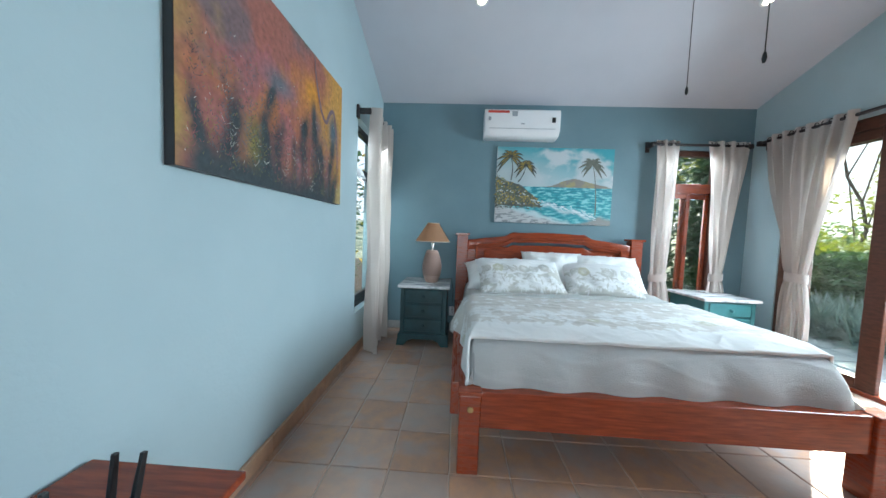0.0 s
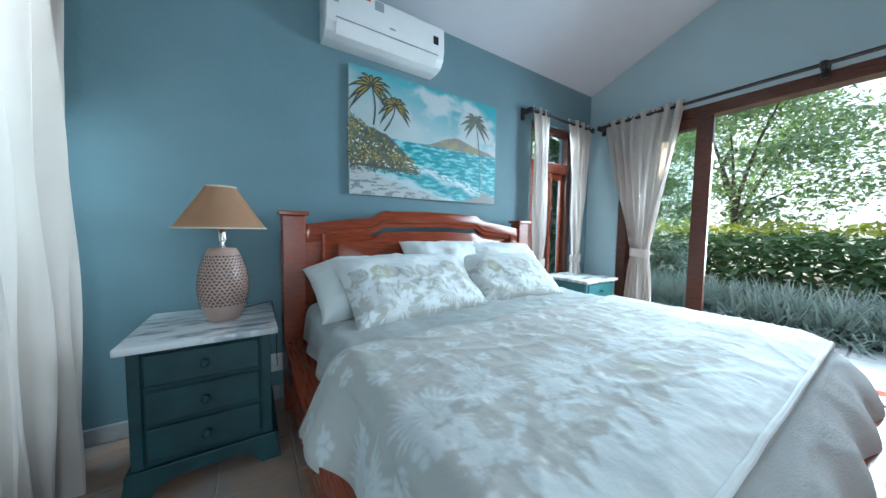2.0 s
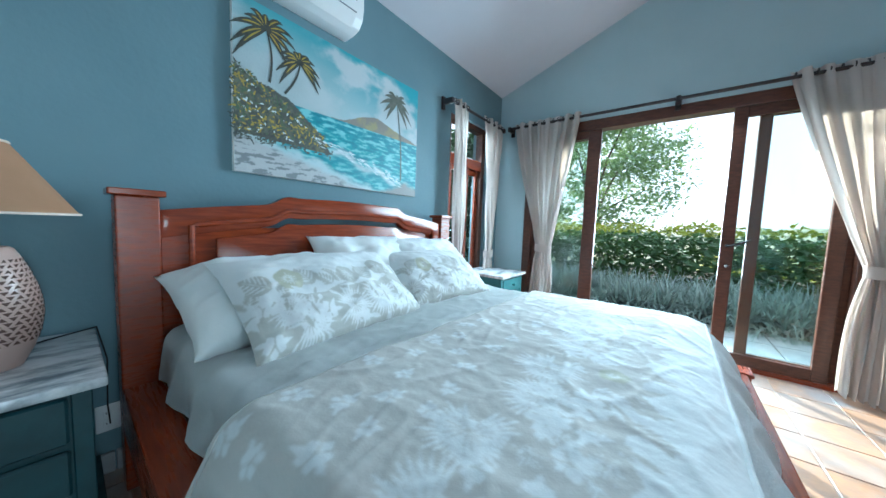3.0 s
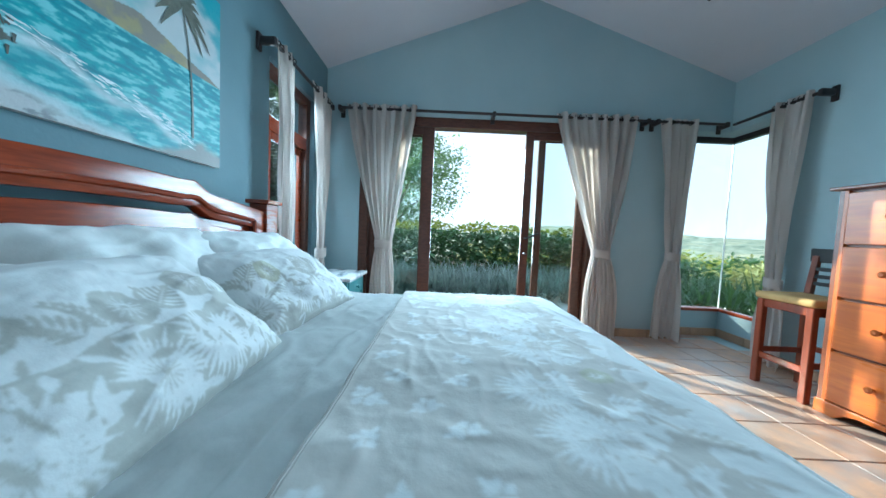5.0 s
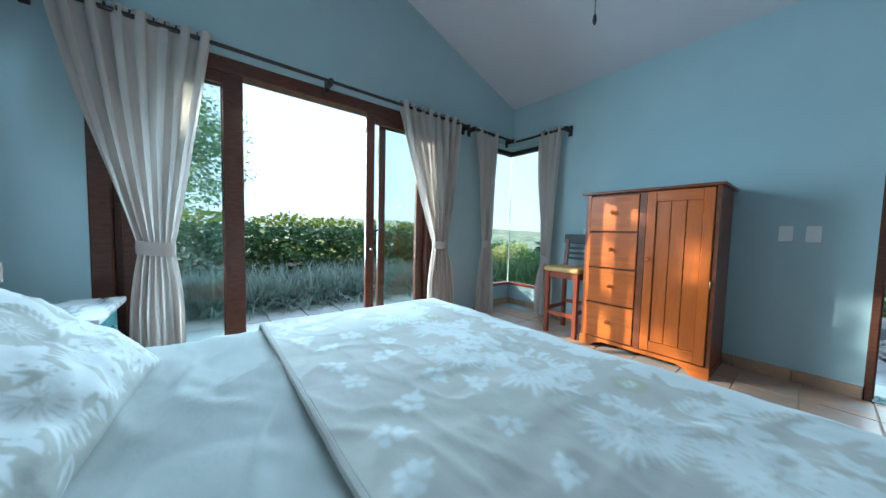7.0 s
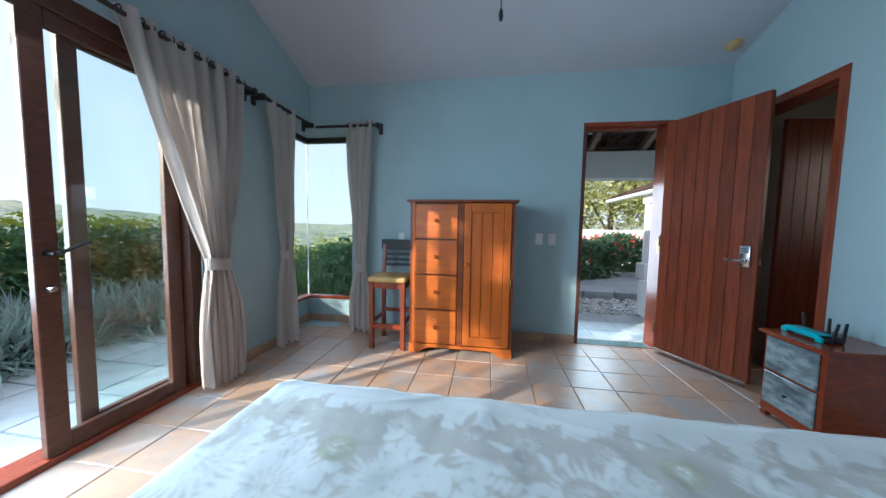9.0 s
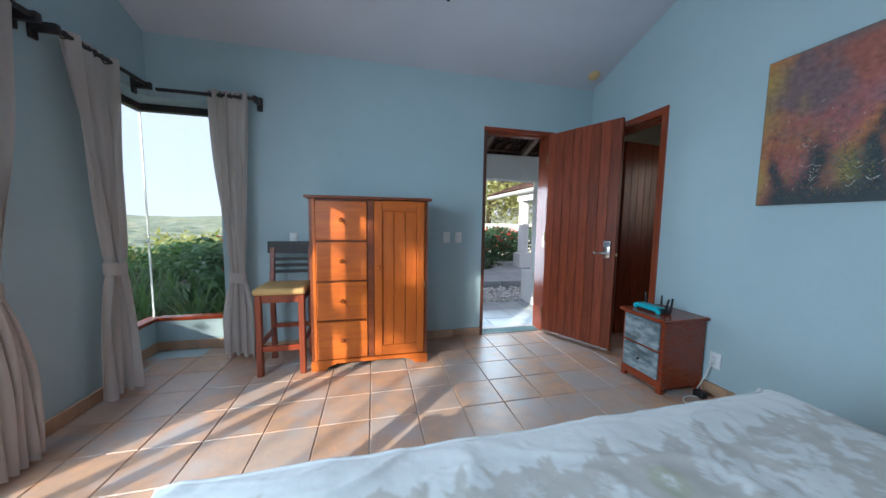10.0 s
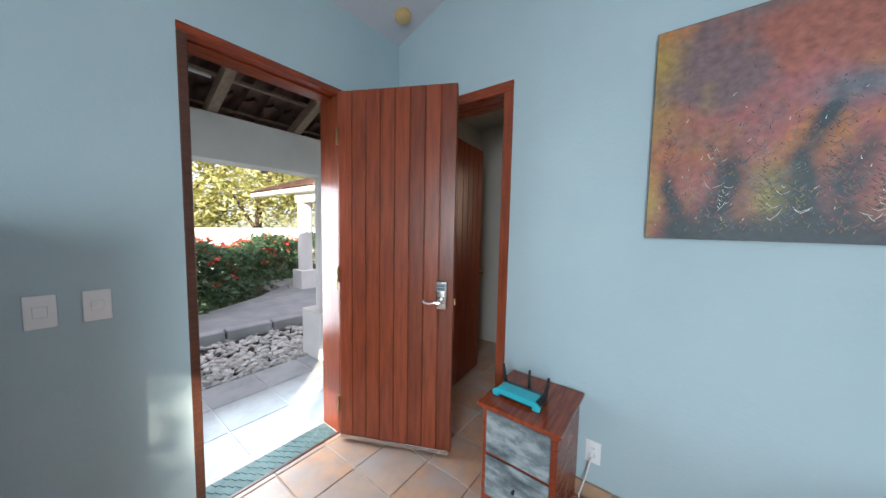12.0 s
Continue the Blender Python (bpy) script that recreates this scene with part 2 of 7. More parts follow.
CURTAIN = leaf_mat("cream_linen_curtain", (0.80, 0.745, 0.71), (0.75, 0.695, 0.66), 0.85, 0.28, (0.80, 0.74, 0.70), 0.0)


def dyed(name, rough=0.85, bump=0.55, fine=22, depth=0.008, sheen=0.15):
    """Cloth or canvas coloured by the dye stored on its own mesh."""
    m = mat(name, (1, 1, 1), (0.94, 0.94, 0.94), rough, 2.5, bump=bump, fine=fine, depth=depth, sheen=sheen)
    n, l = m.node_tree.nodes, m.node_tree.links
    b = n["Principled BSDF"]
    dye, mix = n.new("ShaderNodeAttribute"), n.new("ShaderNodeMix")
    dye.attribute_name = "dye"
    mix.data_type, mix.blend_type = "RGBA", "MULTIPLY"
    mix.inputs[0].default_value = 1.0
    l.new(b.inputs["Base Color"].links[0].from_socket, mix.inputs[6])
    l.new(dye.outputs["Color"], mix.inputs[7])
    l.new(mix.outputs[2], b.inputs["Base Color"])
    return m


QUILT = dyed("grey_beige_floral_cotton", bump=0.3)
SHAM = dyed("white_floral_sham_cotton", bump=0.35)
OILS = dyed("oil_paint_on_canvas", 0.5, 0.5, 75, 0.003, 0.0)
WAFFLE = mat("white_waffle_cotton", (0.75, 0.76, 0.76), (0.70, 0.71, 0.71), 0.9, 3.0, bump=0.5, fine=150, depth=0.004, sheen=0.15)


# ---- builders ----
def finish(ob_name, bm, material, smooth=False, angle=35):
    me = bpy.data.meshes.new(ob_name)
    bm.normal_update()
    bm.to_mesh(me)
    bm.free()
    for m in material if isinstance(material, (list, tuple)) else [material]:
        me.materials.append(m)
    if smooth:
        me.shade_smooth()
        if angle < 180:
            me.set_sharp_from_angle(angle=radians(angle))
    return me


def part(name, bm, material, parent=None, label="", smooth=False, m=None):
    ob = new(name, finish(name, bm, material, smooth))
    if parent:
        ob.parent = parent
    if m is not None:
        ob.matrix_local = m
    if label:
        ob["label"] = label
    return ob


def thing(name, label, category, at=None, group="", kind=""):
    ob = new(name)
    ob.empty_display_size = 0.05
    if at is not None:
        ob.matrix_world = at
    return tagged(ob, label, category, group, kind)


def box(lo, hi, bevel=0.0, seg=1, bm=None):
    bm2 = bmesh.new()
    c = [(a + b) / 2 for a, b in zip(lo, hi)]
    s = [abs(b - a) for a, b in zip(lo, hi)]
    bmesh.ops.create_cube(bm2, size=1, matrix=Matrix.Translation(c) @ Matrix.Diagonal((*s, 1)))
    if bevel:
        bmesh.ops.bevel(bm2, geom=bm2.edges[:], offset=min(bevel, min(s) * 0.45), segments=seg, profile=0.5, affect="EDGES")
    return join(bm, bm2)


def join(bm, other):
    if bm is None:
        return other
    me = bpy.data.meshes.new("tmp")
    other.to_mesh(me)
    other.free()
    bm.from_mesh(me)
    bpy.data.meshes.remove(me)
    return bm


def moved(bm, m):
    bmesh.ops.transform(bm, matrix=m, verts=bm.verts[:])
    return bm


def lathe(profile, n=24, m=None, bm=None):
    """Turned body round z from (radius, height) pairs, closed at both ends."""
    out = bmesh.new()
    rings = [[out.verts.new((r * math.cos(2 * math.pi * i / n), r * math.sin(2 * math.pi * i / n), z)) for i in range(n)] for r, z in profile]
    for a, b in zip(rings, rings[1:]):
        for i in range(n):
            out.faces.new((a[i], a[(i + 1) % n], b[(i + 1) % n], b[i]))
    out.faces.new(rings[0][::-1])
    out.faces.new(rings[-1])
    if m is not None:
        moved(out, m)
    return join(bm, out)


def tube(points, r, n=8, bm=None):
    out = bmesh.new()
    pts = [Vector(p) for p in points]
    rings = []
    for i, p in enumerate(pts):
        d = (pts[min(i + 1, len(pts) - 1)] - pts[max(i - 1, 0)]).normalized()
        side = d.orthogonal().normalized() if not rings else (last - d * last.dot(d)).normalized()
        last = side
        up = d.cross(side)
        rad = r[i] if isinstance(r, (list, tuple)) else r
        rings.append([out.verts.new(p + (side * math.cos(2 * math.pi * k / n) + up * math.sin(2 * math.pi * k / n)) * rad) for k in range(n)])
    for a, b in zip(rings, rings[1:]):
        for k in range(n):
            out.faces.new((a[k], a[(k + 1) % n], b[(k + 1) % n], b[k]))
    out.faces.new(rings[0][::-1])
    out.faces.new(rings[-1])
    return join(bm, out)


def prism(outline, lo, hi, axis=1, bevel=0.0, bm=None):
    """An outline in two axes pushed along the third (axis 0, 1 or 2)."""
    out = bmesh.new()
    def at(p, d):
        c = list(p)
        c.insert(axis, d)
        return c
    a = [out.verts.new(at(p, lo)) for p in outline]
    b = [out.verts.new(at(p, hi)) for p in outline]
    k = len(a)
    out.faces.new(a)
    out.faces.new(b[::-1])
    for i in range(k):
        out.faces.new((a[i], b[i], b[(i + 1) % k], a[(i + 1) % k]))
    bmesh.ops.recalc_face_normals(out, faces=out.faces[:])
    if bevel:
        bmesh.ops.bevel(out, geom=out.edges[:], offset=bevel, segments=2, profile=0.5, affect="EDGES")
    return join(bm, out)


def sheet(rows, uv=None, thick=0.0):
    """A grid of points as a smooth cloth; uv gives cloth metres for each point."""
    out = bmesh.new()
    vs = [[out.verts.new(p) for p in row] for row in rows]
    lay = out.loops.layers.uv.new("UVMap") if uv else None
    for j in range(len(vs) - 1):
        for i in range(len(vs[0]) - 1):
            f = out.faces.new((vs[j][i], vs[j][i + 1], vs[j + 1][i + 1], vs[j + 1][i]))
            if lay:
                for loop, (a, b) in zip(f.loops, ((j, i), (j, i + 1), (j + 1, i + 1), (j + 1, i))):
                    loop[lay].uv = uv[a][b]
    if thick:
        bmesh.ops.solidify(out, geom=out.faces[:], thickness=thick)
    return out


def wall_mesh(axis, lo, hi, u0, u1, z0, z1, holes):
    """A wall of thickness lo..hi across axis, from u0 to u1 and z0 to z1, with openings (ua, ub, za, zb) right through it."""
    us = sorted({u0, u1, *(u for h in holes for u in h[:2])})
    zs = sorted({z0, z1, *(z for h in holes for z in h[2:])})
    solid = {}
    for i in range(len(us) - 1):
        for j in range(len(zs) - 1):
            cu, cz = (us[i] + us[i + 1]) / 2, (zs[j] + zs[j + 1]) / 2
            solid[i, j] = not any(a < cu < b and c < cz < d for a, b, c, d in holes)
    out, cache = bmesh.new(), {}
    def v(u, z, d):
        key = (u, z, d)
        if key not in cache:
            cache[key] = out.verts.new((d, u, z) if axis == 0 else (u, d, z))
        return cache[key]
    for (i, j), s in solid.items():
        if not s:
            continue
        a, b, c, d = us[i], us[i + 1], zs[j], zs[j + 1]
        for w in (lo, hi):
            out.faces.new((v(a, c, w), v(b, c, w), v(b, d, w), v(a, d, w)))
        for (di, dj), (p, q) in {(-1, 0): ((a, c), (a, d)), (1, 0): ((b, c), (b, d)), (0, -1): ((a, c), (b, c)), (0, 1): ((a, d), (b, d))}.items():
            if not solid.get((i + di, j + dj), False):
                out.faces.new((v(*p, lo), v(*q, lo), v(*q, hi), v(*p, hi)))
    bmesh.ops.recalc_face_normals(out, faces=out.faces[:])
    return out


def setting(name, bm, material, label, category, smooth=False):
    return tagged(new(name, finish(name, bm, material, smooth)), label, category, kind="structure")


def pieces(name, spots, meshes, parent):
    """Alike pieces as objects of their own on shared meshes."""
    for k, m in enumerate(spots):
        ob = new(name, meshes[k % len(meshes)])
        ob.parent = parent
        ob.matrix_local = m


def cubic(n, at):
    """Matrix that reads a smooth curve through n even knots at the places at (0 to 1)."""
    out = np.zeros((len(at), n))
    for r, t in enumerate(at):
        x = min(t * (n - 1), n - 1 - 1e-9)
        k, f = int(x), x - int(x)
        for o, w in ((-1, -0.5 * f + f * f - 0.5 * f ** 3), (0, 1 - 2.5 * f * f + 1.5 * f ** 3), (1, 0.5 * f + 2 * f * f - 1.5 * f ** 3), (2, 0.5 * (f ** 3 - f * f))):
            out[r, min(max(k + o, 0), n - 1)] += w
    return out


def dyed_mesh(name, grids, material):
    """One smooth mesh from grids of (points, colours), each an array of rows by columns by 3."""
    vs, fs, cs, base = [], [], [], 0
    for pts, cols in grids:
        nr, nc = pts.shape[:2]
        k = base + np.arange(nr * nc).reshape(nr, nc)
        fs.append(np.stack([k[:-1, :-1], k[:-1, 1:], k[1:, 1:], k[1:, :-1]], -1).reshape(-1, 4))
        vs.append(pts.reshape(-1, 3))
        cs.append(cols.reshape(-1, 3))
        base += nr * nc
    me = bpy.data.meshes.new(name)
    me.from_pydata(np.concatenate(vs).tolist(), [], np.concatenate(fs).tolist())
    me.materials.append(material)
    att = me.color_attributes.new("dye", "FLOAT_COLOR", "POINT")
    c = np.concatenate(cs)
    att.data.foreach_set("color", np.column_stack([c, np.ones(len(c))]).astype(np.float32).ravel())
    me.shade_smooth()
    return me


class Print:
    """A pattern pressed on cloth, u across and v along, in metres."""

    def __init__(self, us, vs, ground):
        self.us, self.vs = us, vs
        self.U, self.V = np.meshgrid(us, vs)
        self.img = np.empty(self.U.shape + (3,))
        self.img[:] = ground

    def softened(self):
        """The colours with their edges bled into the weave."""
        p = np.pad(self.img, ((1, 1), (1, 1), (0, 0)), "edge")
        return (2 * p[1:-1, 1:-1] + p[:-2, 1:-1] + p[2:, 1:-1] + p[1:-1, :-2] + p[1:-1, 2:]) / 6

    def leaf(self, x, y, a, length, width, colour, fat=1.0):
        """A pointed leaf from (x, y) in the direction a."""
        i0, i1 = np.searchsorted(self.us, (x - length, x + length))
        j0, j1 = np.searchsorted(self.vs, (y - length, y + length))
        du, dv = self.U[j0:j1, i0:i1] - x, self.V[j0:j1, i0:i1] - y
        p = (du * math.cos(a) + dv * math.sin(a)) / length
        q = np.abs(dv * math.cos(a) - du * math.sin(a))
        self.img[j0:j1, i0:i1][(p > 0) & (p < 1) & (q < width * np.sin(np.pi * np.clip(p, 0, 1) ** fat))] = colour

    def disc(self, x, y, r, colour):
        i0, i1 = np.searchsorted(self.us, (x - r, x + r))
        j0, j1 = np.searchsorted(self.vs, (y - r, y + r))
        self.img[j0:j1, i0:i1][np.hypot(self.U[j0:j1, i0:i1] - x, self.V[j0:j1, i0:i1] - y) < r] = colour

    def plumeria(self, r, x, y, size, colour, heart):
        a = r.uniform(0, 6.28)
        for k in range(r.choice((1, 2, 2))):
            self.leaf(x, y, a + 0.63 + 2.5 * k, size * 1.75, size * 0.26, colour)
        for k in range(5):
            self.leaf(x + 0.10 * size * math.cos(a + 1.257 * k), y + 0.10 * size * math.sin(a + 1.257 * k), a + 1.257 * k, size, size * 0.36, colour, 1.35)
        self.disc(x, y, size * 0.13, heart)

    def palm_fan(self, r, x, y, size, colour, heart, turn=None):
        a0 = r.uniform(0, 6.28) if turn is None else turn
        n = 30
        for k in range(n):
            a = a0 + 5.4 * (k / (n - 1) - 0.5)
            self.leaf(x, y, a, size * r.uniform(0.72, 1.1), size * 0.048, colour, 1.3)
        self.disc(x, y, size * 0.32, colour)
        for k in range(0, n, 2):
            a = a0 + 5.4 * (k / (n - 1) - 0.5)
            self.leaf(x, y, a, size * 0.5, size * 0.014, heart, 1.0)
        self.disc(x, y, size * 0.06, heart)

    def frond(self, r, x, y, a, size, colour):
        """A bent stem with paired leaflets."""
        for k in range(9):
            t = k / 9
            bx, by = x + size * t * math.cos(a + 0.5 * t), y + size * t * math.sin(a + 0.5 * t)
            for sd in (-1, 1):
                self.leaf(bx, by, a + 0.5 * t + sd * (0.95 - 0.5 * t), size * 0.36 * (1 - 0.5 * t), size * 0.045, colour)
        self.leaf(x, y, a + 0.25, size * 1.05, size * 0.02, colour)

    def hibiscus(self, r, x, y, size, colour, line):
        a = r.uniform(0, 6.28)
        for k in range(5):
            self.leaf(x - 0.05 * size * math.cos(a + 1.257 * k), y - 0.05 * size * math.sin(a + 1.257 * k), a + 1.257 * k, size, size * 0.50, colour, 1.7)
        for k in range(15):
            self.leaf(x, y, a + 0.419 * k, size * r.uniform(0.5, 0.75), size * 0.028, line, 0.8)
        self.disc(x, y, size * 0.10, colour)
        for k in range(7):
            self.disc(x + size * r.uniform(-0.2, 0.2), y + size * r.uniform(-0.2, 0.2), size * 0.04, colour)

    def split_leaf(self, r, x, y, a, size, colour, line):
        self.leaf(x, y, a, size, size * 0.42, colour, 0.75)
        for k in range(5):
            t = 0.18 + 0.15 * k
            bx, by = x + size * t * math.cos(a), y + size * t * math.sin(a)
            for sd in (-1, 1):
                self.leaf(bx + size * 0.05 * sd * -math.sin(a), by + size * 0.05 * sd * math.cos(a), a + sd * 0.9, size * 0.5, size * 0.03, line, 0.55)
        self.leaf(x, y, a, size * 0.95, size * 0.014, line)


def clouded(U, V, scale, seed, stretch=1.0, octaves=5):
    """Soft noise over a grid, about 0 to 1."""
    f = noise.fractal
    flat = [f(Vector((u * scale, v * scale * stretch, seed)), 0.9, 2.1, octaves) for u, v in zip(U.ravel().tolist(), V.ravel().tolist())]
    return np.clip(0.5 + 0.5 * np.array(flat).reshape(U.shape), 0, 1)


def blend_in(img, mask, colour):
    img += np.clip(mask, 0, 1)[..., None] * (np.array(colour) - img)


rnd = random.Random(7)

# ---- room shell ----
X0, X1, Y0, Y1, EAVE, SLOPE = -0.03, 4.235, 0.0, 4.305, 2.72, 0.372
MID = (Y0 + Y1) / 2
RIDGE = EAVE + MID * SLOPE
EAVE_S = EAVE + 0.04  # the south eave sits a little higher
WX, EX, SY, NY = -0.23, 4.46, -0.24, 4.51
FLOOR_LOW = -0.12

setting("wall_north", wall_mesh(1, Y1, NY, WX, EX, FLOOR_LOW, EAVE, [(3.20, 3.94, 0.40, 2.25)]), ACCENT, "teal-blue plastered accent wall behind the bed", "wall")
bm = wall_mesh(1, SY, Y0, WX, EX, FLOOR_LOW, EAVE_S, [(0.44, 1.265, FLOOR_LOW, 2.26), (3.735, EX, 0.0, 2.25)])
wall_s = setting("wall_south", bm, WALL, "pale blue plastered wall with the entry doorway", "wall")
gable = [(Y0, EAVE), (Y0, EAVE_S), (MID, RIDGE), (Y1, EAVE)]
bm = wall_mesh(0, X1, EX, Y0, Y1, FLOOR_LOW, EAVE, [(1.365, 3.935, FLOOR_LOW, 2.27), (Y0, 0.42, 0.0, 2.25)])
prism(gable, X1, EX, 0, bm=bm)
setting("wall_east", bm, WALL, "pale blue gable wall with a wide sliding door", "wall")
bm = wall_mesh(0, WX, X0, Y0, Y1, FLOOR_LOW, EAVE, [(0.10, 0.943, FLOOR_LOW, 2.26), (3.43, 4.265, 0.40, 2.22)])
prism(gable, WX, X0, 0, bm=bm)
setting("wall_west", bm, WALL, "pale blue gable wall with a painting and doorway", "wall")

# low parapet of the corner window, set out to the walls' outer face
bm = box((EX - 0.06, SY, FLOOR_LOW), (EX, 0.42, 0.285))
box((3.735, SY - 0.02, FLOOR_LOW), (EX, SY + 0.05, 0.285), bm=bm)
setting("corner_parapet", bm, WALL, "low pale blue parapet under the corner window", "wall")

T = 0.10
bm = bmesh.new()
over = 0.0
for a, b in (((Y0 - 0.24 - over), MID), (MID, Y1 + 0.2 + over)):
    za, zb = (EAVE_S + (a - Y0) * (RIDGE - EAVE_S) / MID, RIDGE) if a < MID else (RIDGE, EAVE + (Y1 - b) * SLOPE)
    prism([(a, za), (b, zb), (b, zb + T), (a, za + T)], WX - 0.3, EX + 0.3, 0, bm=bm)
setting("ceiling", bm, CEIL, "vaulted off-white ceiling rising to a ridge", "ceiling")

floor = setting("floor", box((WX, SY, -0.10), (EX, NY, -0.0068)), GROUT, "mottled terracotta floor tiles with pale grout", "floor")

# ---- doors and windows ----
def bar(name, lo, hi, parent, material=None, label="", bevel=0.004):
    return part(name, box(lo, hi, bevel), material or WOOD_D, parent, label)


def pane(lo, hi, parent):
    ob = part("pane", box(lo, hi), GLASS, parent)
    ob.visible_shadow = False
    return ob


# sliding door: outer frame with four leaves, the two middle ones pushed open
sd = thing("sliding_door_1", "dark wooden four-leaf sliding glass door, partly open", "sliding door", kind="structure")
FX0, FX1 = 4.245, 4.38
bar("frame_head", (FX0, 1.365, 2.17), (FX1, 3.935, 2.27), sd)
bar("frame_track", (FX0, 1.365, -0.004), (FX1 + 0.03, 3.935, 0.035), sd, WOOD_RY)
bar("frame_jamb", (FX0, 1.365, 0.035), (FX1, 1.445, 2.17), sd)
bar("frame_jamb", (FX0, 3.845, 0.035), (FX1, 3.935, 2.17), sd)


def door_leaf(y0, y1, x, handle=None, w=0.085):
    leaf = part("leaf", box((x - 0.02, y0, 0.036), (x + 0.02, y0 + w, 2.168), 0.004), WOOD_D, sd)
    bar("stile", (x - 0.02, y1 - w, 0.036), (x + 0.02, y1, 2.168), leaf)
    bar("top_rail", (x - 0.019, y0 + w, 2.085), (x + 0.019, y1 - w, 2.167), leaf)
    bar("bottom_rail", (x - 0.019, y0 + w, 0.037), (x + 0.019, y1 - w, 0.125), leaf)
    pane((x - 0.004, y0 + w - 0.001, 0.124), (x + 0.004, y1 - w + 0.001, 2.086), leaf)
    if handle:
        h = lathe([(0.016, 0), (0.016, 0.012), (0.008, 0.014), (0.008, 0.05)], 12, pose(x - 0.02, handle, 1.03, 0, -90, 0))
        tube([(x - 0.065, handle, 1.03), (x - 0.07, handle - 0.02, 1.035), (x - 0.07, handle - 0.13, 1.085)], 0.009, 8, h)
        part("lever_handle", h, BLACKPL, leaf, "black lever handle", True)
        part("lock_knob", lathe([(0.02, 0), (0.02, 0.01), (0.012, 0.03)], 12, pose(x - 0.02, handle, 0.86, 0, -90, 0)), CHROME, leaf, "nickel lock knob", True)


door_leaf(1.445, 2.005, 4.335, None, 0.075)
door_leaf(1.50, 2.165, 4.275, 2.12, 0.085)
door_leaf(3.20, 3.845, 4.335)
door_leaf(3.15, 3.80, 4.275, None, 0.125)

# corner window, glass meeting glass
cw = thing("window_corner", "frameless glass corner window over a low parapet", "window", kind="structure")
GX, GY = 4.425, -0.215
bar("sill", (GX - 0.045, SY, 0.286), (EX + 0.02, 0.42, 0.32), cw, WOOD_RY, "reddish wooden sill rail")
bar("sill", (3.735, SY - 0.02, 0.287), (GX - 0.046, SY + 0.065, 0.321), cw, WOOD_RX, "reddish wooden sill rail")
bar("head_rail", (GX - 0.03, SY, 2.19), (GX + 0.03, 0.42, 2.249), cw, ROD)
bar("head_rail", (3.735, SY, 2.19), (GX - 0.031, SY + 0.06, 2.249), cw, ROD)
bar("jamb", (3.736, SY, 0.322), (3.765, SY + 0.05, 2.189), cw, ROD)
bar("jamb", (GX - 0.03, 0.39, 0.322), (GX + 0.02, 0.419, 2.189), cw, ROD)
pane((GX - 0.004, GY + 0.006, 0.32), (GX + 0.004, 0.391, 2.191), cw)
pane((3.764, GY - 0.004, 0.321), (GX - 0.001, GY + 0.004, 2.191), cw)
part("glass_joint", box((GX - 0.006, GY - 0.005, 0.322), (GX + 0.006, GY + 0.005, 2.19)), PLASTIC, cw, "pale silicone joint")

# north window: transom above two sliding sashes
nw = thing("window_north", "dark wooden window with a transom and sliding sashes", "window", kind="structure")
WY0, WY1 = 4.34, 4.425
bar("frame_head", (3.205, WY0, 2.19), (3.935, WY1, 2.25), nw)
bar("frame_sill", (3.205, WY0 - 0.02, 0.40), (3.935, WY1, 0.45), nw)
bar("frame_jamb", (3.205, WY0, 0.45), (3.265, WY1, 2.19), nw)
bar("frame_jamb", (3.865, WY0, 0.45), (3.935, WY1, 2.19), nw)
bar("transom", (3.265, WY0, 1.76), (3.865, WY1, 1.87), nw, WOOD_RX)
pane((3.265, 4.381, 1.87), (3.865, 4.387, 2.19), nw)
for x0, x1, y in ((3.265, 3.625, 4.365), (3.545, 3.865, 4.400)):
    sash = part("sash", box((x0, y - 0.014, 0.45), (x0 + 0.045, y + 0.014, 1.76), 0.003), WOOD_R, nw)
    bar("stile", (x1 - 0.045, y - 0.014, 0.45), (x1, y + 0.014, 1.76), sash, WOOD_R)
    bar("rail", (x0 + 0.045, y - 0.013, 1.70), (x1 - 0.045, y + 0.013, 1.759), sash, WOOD_RX)
    bar("rail", (x0 + 0.045, y - 0.013, 0.451), (x1 - 0.045, y + 0.013, 0.51), sash, WOOD_RX)
    pane((x0 + 0.044, y - 0.003, 0.51), (x1 - 0.044, y + 0.003, 1.70), sash)
part("latch", box((3.605, 4.341, 1.06), (3.595, 4.351, 1.16), 0.003), BLACKPL, nw, "black sash latch")

# west window: dark metal frame with a high transom
ww = thing("window_west", "dark framed window with an opening light, in a deep reveal", "window", kind="structure")
VX0, VX1 = -0.16, -0.10
bar("frame_sill", (VX0, 3.435, 0.40), (VX1, 4.265, 0.46), ww, BLACKPL)
bar("frame_head", (VX0, 3.435, 2.16), (VX1, 4.265, 2.22), ww, BLACKPL)
bar("frame_jamb", (VX0, 3.435, 0.46), (VX1, 3.485, 2.16), ww, BLACKPL)
bar("frame_jamb", (VX0, 4.214, 0.46), (VX1, 4.265, 2.16), ww, BLACKPL)
bar("transom", (VX0, 3.485, 1.74), (VX1, 4.214, 1.82), ww, BLACKPL)
bar("sash_rail", (VX0 + 0.01, 3.485, 0.461), (VX1 - 0.008, 4.214, 0.52), ww, BLACKPL)
pane((-0.133, 3.485, 0.52), (-0.127, 4.214, 1.74), ww)
pane((-0.133, 3.485, 1.82), (-0.127, 4.214, 2.16), ww)

